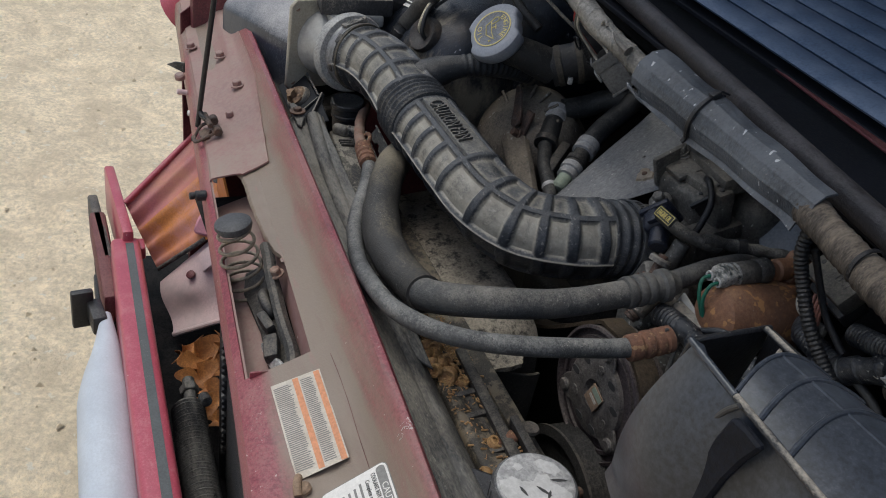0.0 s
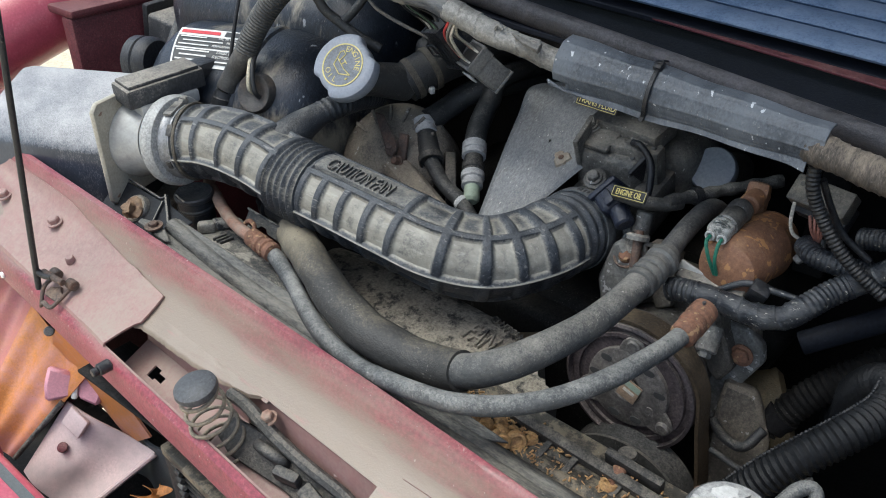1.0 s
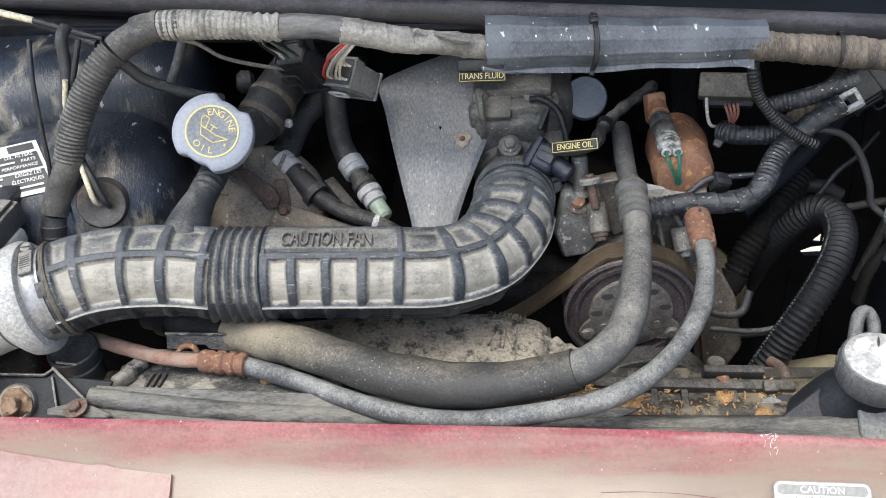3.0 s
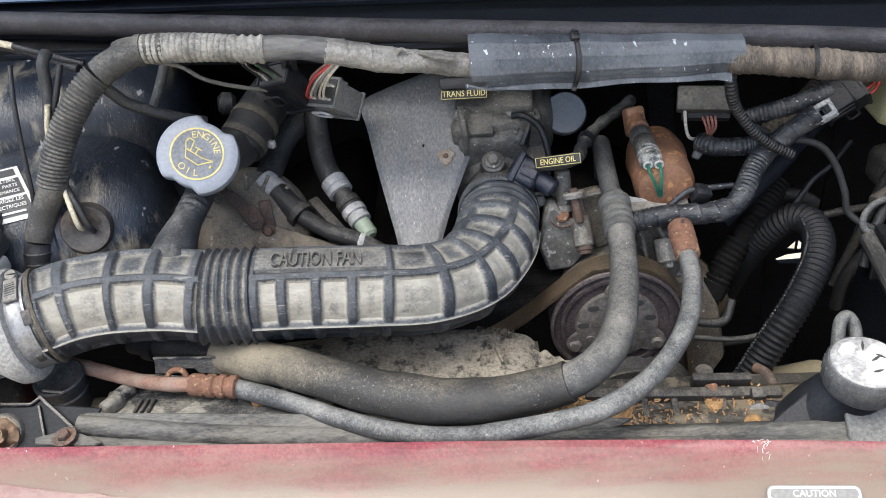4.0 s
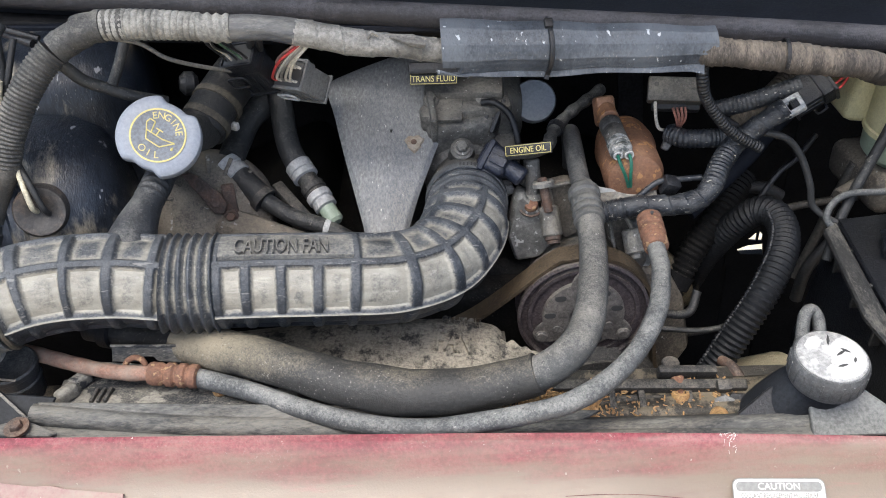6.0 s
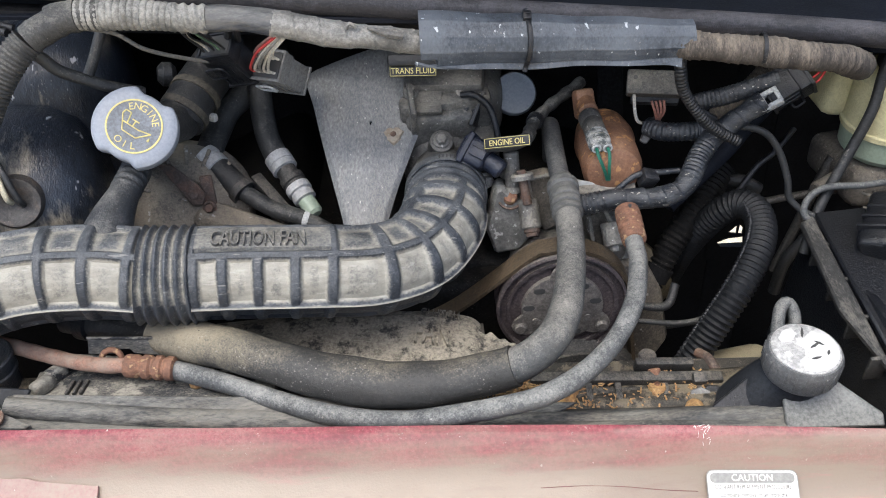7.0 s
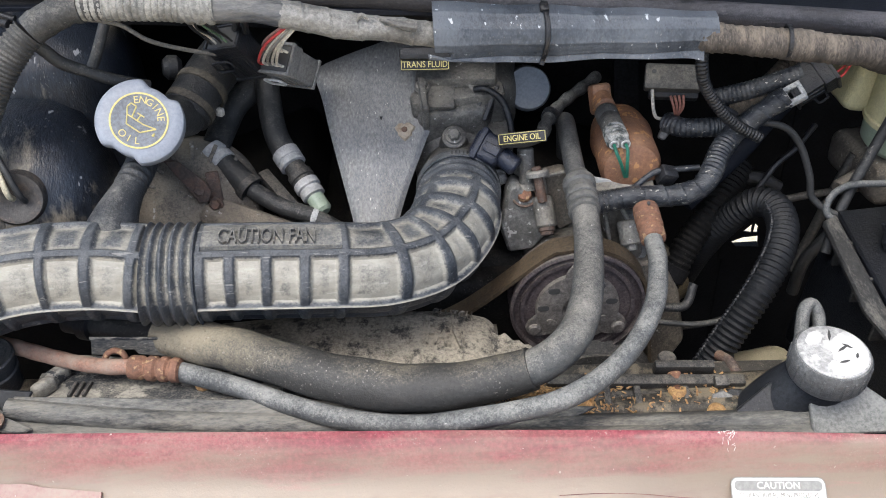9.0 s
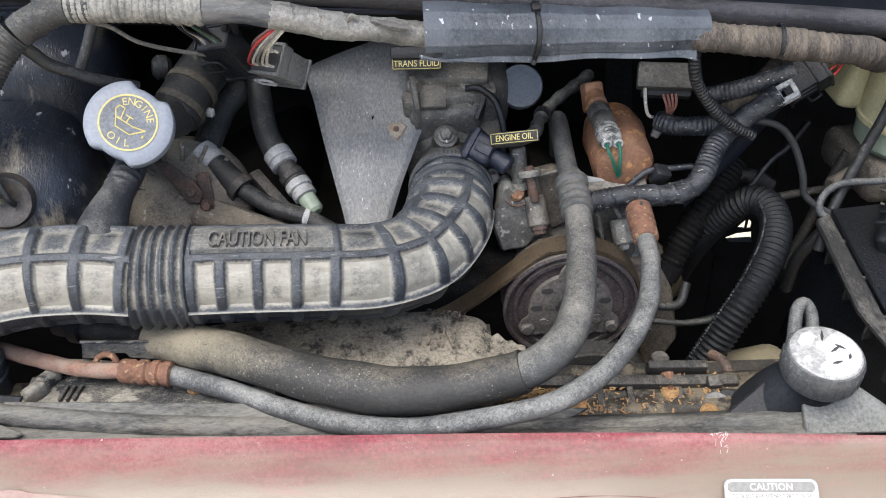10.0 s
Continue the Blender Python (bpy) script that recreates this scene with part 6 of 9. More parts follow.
def connector(at, along, up, size, material, label, wires, wire_to, thick=0.0012):
    root = thing("plug_connector", at, label, "connector")
    m = plane_pose(at, along, up)
    L, W, H = size
    part("shell", block((L * 0.62, W * 0.90, H * 0.90), m @ pose(L * 0.18, 0, 0), 0.0018), material, root)
    part("rear_plate", block((L * 0.06, W * 0.98, H * 0.98), m @ pose(L * 0.46, 0, 0), 0.0010), material, root)
    head = part("head", block((L * 0.26, W, H), m @ pose(-L * 0.24, 0, 0), 0.0014), material, root)
    # raised frame round the wire side
    for y, z, w, h in ((0, 0.47, 1.06, 0.10), (0, -0.47, 1.06, 0.10), (0.5, 0, 0.07, 1.0), (-0.5, 0, 0.07, 1.0)):
        part("frame", block((L * 0.07, W * w, H * h), m @ pose(-L * 0.37, y * W, z * H), 0.0005), material, head)
    part("wire_seal", block((0.002, W * 0.86, H * 0.80), m @ pose(-L * 0.368, 0, 0), 0.0004), "ink", head)
    for k in range(4):
        part("ridge", block((L * 0.40, 0.0016, 0.0018), m @ pose(L * 0.18, (k - 1.5) * W * 0.22, H * 0.455), 0.0005), material, root)
    part("side_rib", block((L * 0.46, 0.0018, H * 0.16), m @ pose(L * 0.16, -W * 0.46, H * 0.12), 0.0005), material, root)
    part("side_rib", block((L * 0.46, 0.0018, H * 0.16), m @ pose(L * 0.16, -W * 0.46, -H * 0.20), 0.0005), material, root)
    # wire loop that locks the plug
    loop = [m @ Vector((L * x, -W * 0.30 + W * 0.26 * y, H * 0.60)) for x, y in ((-0.10, -1), (0.10, -1), (0.12, 0), (0.10, 1), (-0.10, 1), (-0.12, 0), (-0.10, -1))]
    part("latch", sweep(loop, 0.0012, 7, 40), "conn_pale" if material == "conn_grey" else material, root, "locking loop")
    part("latch_seat", block((L * 0.16, W * 0.20, H * 0.14), m @ pose(0, -W * 0.30, H * 0.50), 0.0008), material, root)
    to = Vector(wire_to)
    for k, wm in enumerate(wires):
        y = ((k % 5) - 2) * W * 0.17 + (0.02 * W if k > 4 else 0)
        z = (0.24 if k < 5 else -0.20) * H
        p0 = m @ Vector((-L * 0.36, y, z))
        p1 = m @ Vector((-L * 0.56, y * 0.9, z * 1.05))
        p3 = to + Vector((0.0022 * (k % 5), 0.002 * (k % 2), 0.0016 * (k // 5)))
        p2 = p1.lerp(p3, 0.50) + Vector((-0.003 + 0.001 * math.sin(k * 2.3), -0.009, 0.003 + 0.0015 * math.cos(k * 1.7)))
        part("wire", sweep([p0, p1, p2, p3], thick, 7, 24), wm, root)
    return root


connector((-0.1240, 0.326, 1.017), (0.42, 0.60, -0.68), (0.85, -0.50, 0.08), (0.050, 0.034, 0.029), "conn_grey", "grey multi-way plug connector with pale wires",
          ["wire_red", "wire_white", "tape_pale", "wire_white", "wire_white", "wire_pink", "tape_pale", "wire_pink", "wire_white", "wire_white"], (-0.108, 0.252, 1.083), 0.0013)
connector((-0.166, 0.320, 1.036), (0.36, 0.42, -0.83), (0.90, -0.34, 0.22), (0.056, 0.034, 0.026), "black", "black multi-way plug connector under the loom",
          ["loom", "wire_white", "loom", "green_dull", "loom", "tape", "loom"], (-0.186, 0.266, 1.094), 0.0011)


# ---- oil filler ----
def oil_filler():
    root = thing("oil_filler_neck", (-0.20, 0.30, 0.93), "grimy black oil filler neck with a rusty bracket", "filler neck")
    n = Vector((0.20, -0.75, 0.63)).normalized()
    c = Vector((-0.2385, 0.2375, 1.0150))
    part("neck", sweep([c - n * 0.004, c - n * 0.03 + Vector((0.006, 0, 0)), (-0.234, 0.276, 0.992), (-0.230, 0.300, 0.984), (-0.226, 0.316, 0.979)], lambda s, u, a: 0.0160 + 0.005 * u, 22, 40), "rubber", root)
    bk = Matrix(((1, 0, 0, 0), (0, 0.30, -0.954, 0.292), (0, 0.954, 0.30, 0), (0, 0, 0, 1)))
    part("bracket", prism([(-0.248, 0.946), (-0.236, 0.946), (-0.225, 0.936), (-0.213, 0.924), (-0.207, 0.914), (-0.211, 0.904), (-0.221, 0.904), (-0.229, 0.918), (-0.240, 0.934)], Matrix.Translation((0, -0.29, 0.045)) @ bk, 0.0035, 0.001), "rust_dark", root, "brown rusty flat bracket")
    part("bracket_lip", block((0.012, 0.005, 0.038), pose(-0.2065, 0.286, 0.912, -14, 0, 8), 0.0015), "rust_dark", root)
    bolt((-0.219, 0.283, 0.915), (0.1, -0.85, 0.5), 0.006, 0.008, root, "rust_dark")
    bolt((-0.206, 0.277, 0.902), (0.1, -0.85, 0.5), 0.005, 0.009, root, "rust_dark")
    # two grips, with a hollow between them on either side
    x = Vector((1, 0.27, 0)).normalized()
    flat = (x - n * x.dot(n)).normalized()
    bu, bv, _ = basis(n)
    zero = math.degrees(math.atan2(flat.dot(bv), flat.dot(bu)))

    def lobes(a, h):
        d = (a - zero) % 360
        grip = max(1 - abs((d - mid + 180) % 360 - 180) / half for mid, half in ((138, 76), (318, 72)))
        k = max(0.0, min(1.0, grip * 5.0))
        return 0.90 + 0.17 * k * k * (3 - 2 * k)
    cap = part("cap", lathe([(0.020, -0.016), (0.0315, -0.014), (0.0335, -0.010), (0.0335, 0.001), (0.0328, 0.0030), (0.0305, 0.0045), (0.0265, 0.0055), (0.0, 0.0055)], c, n, 144, None, lobes), "cap", root, "pale blue-grey oil filler cap with yellow print")
    # the print lies on the face, turned with the cap
    m = plane_pose(c + n * 0.0058, x - n * x.dot(n), n.cross(x)) @ pose(0, 0, 0, 0, 0, -32)
    part("face", lathe([(0.0, 0.0056), (0.0235, 0.0056), (0.0235, 0.0060), (0.0, 0.0060)], c, n, 56), "cap_face", cap, "grey printed disc")
    part("ring", lathe([(0.0222, 0.0060), (0.0236, 0.0060), (0.0236, 0.0064), (0.0222, 0.0064)], c, n, 64, hollow=True), "yellow", cap, "yellow ring")
    for word, mid, span, flip in (("ENGINE", 72, 92, False), ("OIL", 262, 46, True)):
        k = len(word)
        for i, ch in enumerate(word):
            a = mid + span * (0.5 - i / (k - 1)) if not flip else mid - span * (0.5 - i / (k - 1))
            r = math.radians(a)
            turn = a - 90 if not flip else a + 90
            part("letter", letters(ch, 0.0086, m @ pose(0.0172 * math.cos(r), 0.0172 * math.sin(r), 0.0004, 0, 0, turn), 0.0002), "yellow", cap)
    can = bmesh.new()
    tilt = m @ pose(0.0005, 0.0005, 0, 0, 0, -14)
    for p, q in (((-0.0110, -0.0015), (-0.0070, -0.0085)), ((-0.0070, -0.0085), (0.0060, -0.0085)), ((0.0060, -0.0085), (0.0150, 0.0010)), ((0.0150, 0.0010), (0.0045, -0.0015)), ((0.0045, -0.0015), (-0.0110, -0.0015)),
                 ((-0.0110, -0.0015), (-0.0145, 0.0040)), ((-0.0145, 0.0040), (-0.0135, 0.0080)), ((-0.0135, 0.0080), (-0.0085, 0.0080)), ((-0.0085, 0.0080), (-0.0065, -0.0015)), ((-0.0015, -0.0015), (-0.0015, 0.0040)), ((-0.0048, 0.0040), (0.0018, 0.0040))):
        rod(tilt @ Vector((*p, 0.0004)), tilt @ Vector((*q, 0.0004)), 0.00062, 6, 0.1, can)
    lathe([(0.0, -0.0020), (0.0007, -0.0008), (0.0012, 0.0006), (0.0009, 0.0016), (0.0, 0.0019)], tilt @ Vector((0.0158, -0.0040, 0.0003)), tilt.to_3x3() @ Vector((0, -1, 0)), 10, can)
    part("can_sign", can, "yellow", cap, "yellow oil-can sign")


oil_filler()


# ---- coolant hoses and ferrules behind the duct ----
def behind_duct():
    c = thing("radiator_hose", (-0.22, 0.34, 0.95), "dusty black radiator hose with a clamp", "hose")
    H_ = [(-0.180, 0.475, 1.002), (-0.191, 0.415, 1.003), (-0.202, 0.372, 0.999), (-0.211, 0.348, 0.993), (-0.220, 0.328, 0.985), (-0.226, 0.314, 0.978)]
    part("hose", sweep(H_, lambda s, u, a: 0.0245 - 0.0015 * u, 26, 50), "rubber_black", c)
    for p, ax_, rr in (((-0.2215, 0.3230, 0.9825), (-0.42, -0.78, -0.40), 0.0232), ((-0.2130, 0.3420, 0.9905), (-0.36, -0.86, -0.32), 0.0240)):
        part("clamp", lathe([(rr - 0.001, -0.0035), (rr + 0.0012, -0.0035), (rr + 0.0012, 0.0035), (rr - 0.001, 0.0035)], p, ax_, 36, hollow=True), "grime", c, "grimy wire hose clamp")
    part("clamp_ear", block((0.010, 0.006, 0.008), pose(-0.197, 0.326, 0.974, 0, 0, -30), 0.0015), "steel", c)
    part("nub", rod((-0.236, 0.372, 1.000), (-0.252, 0.366, 1.004), 0.012, 18, 0.4), "rubber_black", c)
    d = thing("heater_hose", (-0.2, 0.36, 0.93), "black heater hose curving behind the filler neck", "hose")
    part("hose", sweep([(-0.150, 0.50, 0.955), (-0.176, 0.416, 0.957), (-0.196, 0.386, 0.950), (-0.206, 0.364, 0.938), (-0.211, 0.336, 0.931)], 0.0135, 18, 40), "rubber", d)
    e = thing("quick_hose", (-0.12, 0.30, 0.86), "black hose with pale ribbed quick connector", "hose")
    E_ = [(-0.150, 0.47, 0.975), (-0.162, 0.41, 0.972), (-0.161, 0.385, 0.950), (-0.155, 0.358, 0.931), (-0.146, 0.340, 0.918)]
    part("hose", sweep(E_, 0.0122, 18, 40), "rubber", e)
    ax = Vector((-0.110, 0.290, 0.884)) - Vector((-0.146, 0.340, 0.918))
    part("ferrule", lathe([(0.0126, 0), (0.0138, 0.001), (0.0138, 0.010), (0.0125, 0.011), (0.0136, 0.012), (0.0136, 0.018), (0.011, 0.019)], (-0.146, 0.340, 0.918), ax, 28), "ferrule", e, "pale ribbed ferrule")
    part("barrel", lathe([(0.0105, 0.018), (0.0105, 0.028), (0.0128, 0.029), (0.0128, 0.036), (0.0112, 0.037), (0.0112, 0.042)], (-0.146, 0.340, 0.918), ax, 24), "steel_dark", e)
    part("ferrule", lathe([(0.0118, 0.040), (0.0130, 0.041), (0.0130, 0.048), (0.0105, 0.049), (0.0118, 0.052), (0.0118, 0.058), (0.009, 0.059)], (-0.146, 0.340, 0.918), ax, 28), "ferrule", e, "pale ribbed ferrule")
    part("tip", lathe([(0.0088, 0.057), (0.0088, 0.075), (0.006, 0.078)], (-0.146, 0.340, 0.918), ax, 18), "bottle_low", e, "pale green plastic tip")
    f = thing("quick_hose", (-0.19, 0.31, 0.87), "black hose with a pale ribbed ferrule and clip", "hose")
    p0, p1 = Vector((-0.2165, 0.3330, 0.9290)), Vector((-0.176, 0.300, 0.902))
    part("ferrule", lathe([(0.0110, 0), (0.0140, 0.001), (0.0144, 0.004), (0.0140, 0.009), (0.0124, 0.010), (0.0124, 0.012), (0.0138, 0.013), (0.0138, 0.020), (0.0115, 0.021)], p0, p1 - p0, 28), "ferrule", f, "pale ribbed ferrule")
    part("sleeve", rod(p0.lerp(p1, 0.26), p1, 0.0122, 20, 0.1), "rubber", f)
    part("clip", lathe([(0.0122, -0.004), (0.0142, -0.004), (0.0142, 0.004), (0.0122, 0.004)], p1.lerp(p0, 0.05), p1 - p0, 24, hollow=True), "steel_dark", f)
    part("hose", sweep([p1, (-0.149, 0.288, 0.889), (-0.117, 0.280, 0.879), (-0.090, 0.270, 0.866)], 0.0085, 14, 30), "rubber", f)
    part("white_tip", lathe([(0.0087, 0), (0.0090, 0.001), (0.0090, 0.005), (0.0085, 0.006)], (-0.118, 0.2803, 0.879), (0.95, -0.2, -0.2), 16), "conn_pale", f, "pale clip band")


behind_duct()


# ---- heat shield and dipsticks ----
def tag_plate(root, word, m, w, h):
    part("tag", block((w, h, 0.0022), m, 0.0008), "black", root, "black tag with yellow lettering")
    bm = bmesh.new()
    for p, q in (((-1, -1), (1, -1)), ((1, -1), (1, 1)), ((1, 1), (-1, 1)), ((-1, 1), (-1, -1))):
        rod(m @ Vector((p[0] * w * 0.475, p[1] * h * 0.41, 0.0012)), m @ Vector((q[0] * w * 0.475, q[1] * h * 0.41, 0.0012)), 0.0003, 6, 0.1, bm)
    part("border", bm, "yellow", root)
    part("lettering", letters(word, h * 0.72, m @ pose(0, -h * 0.02, 0.0013), 0.0002, squeeze=0.86), "yellow", root)


def shield():
    root = thing("heat_shield", (-0.05, 0.33, 0.87), "dull grey stamped heat shield with a rust spot", "heat shield")
    m = plane_pose((-0.068, 0.268, 0.895), (1, 0, 0), (0, 0.82, 0.572))
    poly = [(-0.006, -0.045), (-0.008, -0.016), (-0.018, 0.030), (-0.028, 0.075), (-0.036, 0.115), (-0.043, 0.143), (-0.038, 0.154), (-0.021, 0.162), (0.010, 0.173), (0.050, 0.184), (0.090, 0.178), (0.089, 0.150), (0.083, 0.120), (0.074, 0.090), (0.060, 0.055), (0.046, 0.020), (0.034, -0.016), (0.024, -0.045)]

    ring = curve_points([(x, y, 0) for x, y in poly + poly[:1]], 121)

    def f(u, v):
        o = ring[round(u * 120) % 120]
        x, y = 0.022 + (o.x - 0.022) * (0.02 + 0.98 * v), 0.090 + (o.y - 0.090) * (0.02 + 0.98 * v)
        z = 0.006 * math.exp(-((x - 0.02) / 0.03) ** 2 - ((y - 0.09) / 0.05) ** 2) - 0.003 * max(0, v - 0.9) / 0.1 + 0.002 * math.sin(x * 70 + y * 30) * (1 - v)
        return m @ Vector((x, y, z))
    part("plate", surface(f, 120, 24, 0.0022), "shield", root)
    up_ = m.to_3x3() @ Vector((0, 0, 1))
    part("stain", lathe([(0.0095, -0.002), (0.0080, 0.0002), (0.0, 0.0010)], m @ Vector((0.044, 0.076, 0.0034)), up_, 20, None, lambda a, h: 1 + 0.16 * math.sin(math.radians(a * 3)) + 0.10 * math.sin(math.radians(a * 7))), "stain", root, "faint brown stain")
    part("rust_spot", lathe([(0.0030, 0), (0.0024, 0.0008), (0.0, 0.0012)], m @ Vector((0.044, 0.076, 0.0044)), up_, 12), "rust_dark", root)
    t = thing("transmission_dipstick", (0.0, 0.37, 0.97), "black dipstick tag with yellow lettering", "dipstick")
    tag_plate(t, "TRANS FLUID", plane_pose((0.000, 0.350, 0.998), (1, -0.03, -0.03), (0, 0.5, 0.85)), 0.047, 0.0115)
    part("holder", block((0.050, 0.012, 0.018), plane_pose((0.001, 0.358, 1.005), (1, -0.03, -0.03), (0, 0.5, 0.85)), 0.003), "black", t)
    part("stem", rod((0.0, 0.366, 1.0), (0.01, 0.42, 0.90), 0.006, 12), "plastic", t)


shield()


def throttle():
    root = thing("throttle_body", (0.04, 0.33, 0.87), "dirty cast throttle body with a black sensor", "throttle body")
    ax = Vector((0.03, 0.99, -0.06)).normalized()
    o = Vector((0.025, 0.298, 0.892))
    part("bore", lathe([(0.033, -0.008), (0.0375, -0.006), (0.0375, 0.014), (0.034, 0.018), (0.034, 0.030), (0.042, 0.034), (0.044, 0.048), (0.040, 0.060)], o, ax, 40), "throttle", root)
    # cast housing: a body with a stepped flange, ribs and bosses
    part("housing", block((0.070, 0.052, 0.076), plane_pose((0.023, 0.362, 0.925), (1, 0.05, 0), (0.03, 0.97, 0.22)), 0.010, None, 3), "throttle", root)
    part("flange", block((0.092, 0.020, 0.052), plane_pose((0.030, 0.352, 0.944), (1, 0.05, 0.04), (0.03, 0.97, 0.22)), 0.005), "throttle", root)
    part("side_lug", block((0.026, 0.058, 0.050), plane_pose((0.068, 0.356, 0.910), (1, 0.05, 0), (0.03, 0.97, 0.22)), 0.006), "throttle", root)
    part("ridge", block((0.080, 0.040, 0.020), pose(0.030, 0.372, 0.976, 14, 0, -6), 0.005), "throttle", root)
    part("rib", block((0.006, 0.040, 0.034), pose(-0.004, 0.340, 0.962, 24, 0, 6), 0.002), "throttle", root)
    part("rib", block((0.034, 0.030, 0.006), pose(0.010, 0.345, 0.966, 24, 0, -4), 0.002), "throttle", root)
    part("plenum", block((0.12, 0.15, 0.075), pose(0.035, 0.455, 0.935, 8, 0, -4), 0.022, None, 4), "throttle", root)
    up_ = Vector((0.02, -0.62, 0.78))
    for p, r in (((0.0235, 0.3165, 0.9375), 0.0115), ((0.050, 0.352, 0.975), 0.010), ((-0.004, 0.352, 0.975), 0.008)):
        part("boss", lathe([(r * 1.25, -0.022), (r, -0.010), (r, -0.001), (r * 0.85, 0.0)], p, up_, 28), "throttle", root)
    bolt((0.0235, 0.3160, 0.9380), up_, 0.0060, 0.008, root, "alu", name="bolt")
    bolt((-0.004, 0.351, 0.9755), up_, 0.0048, 0.008, root, "throttle", name="bolt")
    bolt((0.062, 0.384, 0.985), (0.1, -0.4, 0.9), 0.007, 0.009, root, "alu", name="bolt")
    # black wire-loop sensor beside the dipstick
    sm = plane_pose((0.054, 0.352, 0.953), (0.8, -0.35, -0.20), (0.15, 0.62, 0.76))
    part("sensor", block((0.026, 0.034, 0.022), sm, 0.004), "black", root, "black moulded sensor")
    for k in range(3):
        part("sensor_rib", block((0.0045, 0.036, 0.005), sm @ pose(-0.010 + 0.010 * k, 0, 0.012), 0.0012), "black", root)
    part("sensor_loop", sweep([(0.046, 0.344, 0.972), (0.058, 0.338, 0.974), (0.072, 0.334, 0.962), (0.078, 0.326, 0.945), (0.080, 0.318, 0.928)], 0.0034, 10, 40), "black", root, "black cable loop")
    # blue-black plug with a square collar
    pm = plane_pose((0.0555, 0.2975, 0.9330), (0.80, -0.48, -0.28), (0.22, 0.60, 0.77))
    part("plug", block((0.030, 0.028, 0.026), pm, 0.006, None, 3), "navy", root, "blue-black sensor plug")
    part("plug_collar", block((0.007, 0.033, 0.031), pm @ pose(-0.008, 0, 0), 0.003), "navy", root)
    part("plug_tail", rod(pm @ Vector((0.012, 0, 0)), pm @ Vector((0.032, -0.004, -0.002)), 0.0095, 18, 0.2), "navy", root)
    part("plug_latch", block((0.016, 0.009, 0.005), pm @ pose(0.006, 0.0, 0.0145), 0.001), "navy", root)
    bolt((0.0655, 0.3190, 0.8860), (0.35, -0.85, 0.35), 0.0062, 0.012, root, "steel")
    part("fitting", rod((0.076, 0.312, 0.908), (0.090, 0.296, 0.905), 0.0072, 16, 0.2), "throttle", root)
    part("pipe_stub", rod((0.090, 0.300, 0.930), (0.0915, 0.285, 0.893), 0.0080, 18, 0.15), "throttle", root)
    part("pipe_collar", lathe([(0.008, -0.003), (0.0100, -0.003), (0.0100, 0.003), (0.008, 0.003)], (0.0915, 0.2860, 0.8955), (0.03, -0.37, -0.92), 20, hollow=True), "alu", root)
    d = thing("oil_dipstick", (0.11, 0.32, 0.93), "black dipstick handle with a yellow-lettered tag", "dipstick")
    part("stem", sweep([(0.175, 0.40, 0.950), (0.159, 0.385, 0.947), (0.136, 0.366, 0.941), (0.118, 0.338, 0.940), (0.107, 0.305, 0.944)], lambda s, u, a: 0.0060 + 0.0006 * math.sin(s * 300), 14, 60), "loom_grey", d)
    part("handle", sweep([(0.112, 0.322, 0.937), (0.106, 0.306, 0.940), (0.090, 0.290, 0.944), (0.066, 0.284, 0.948)], lambda s, u, a: 0.0064, 14, 24), "loom_grey", d)
    tag_plate(d, "ENGINE OIL", plane_pose((0.0845, 0.2740, 0.9565), (1, -0.40, 0.28), (0, 0.55, 0.82)), 0.047, 0.0108)
    part("collar", lathe([(0.006, -0.004), (0.0085, -0.004), (0.0085, 0.004), (0.006, 0.004)], (0.119, 0.341, 0.9395), (0.4, 0.9, 0.1), 18, hollow=True), "plastic", d)
    b = thing("rubber_bung", (0.105, 0.40, 0.92), "round blue-grey rubber bung on a pipe end", "bung")
    part("face", lathe([(0.023, -0.012), (0.0235, -0.003), (0.0218, 0.0), (0.0, 0.001)], (0.105, 0.403, 0.940), (0.05, -0.80, 0.60), 40), "disc", b)
    part("pipe", rod((0.105, 0.41, 0.935), (0.106, 0.47, 0.915), 0.018, 24), "steel_dark", b)


throttle()


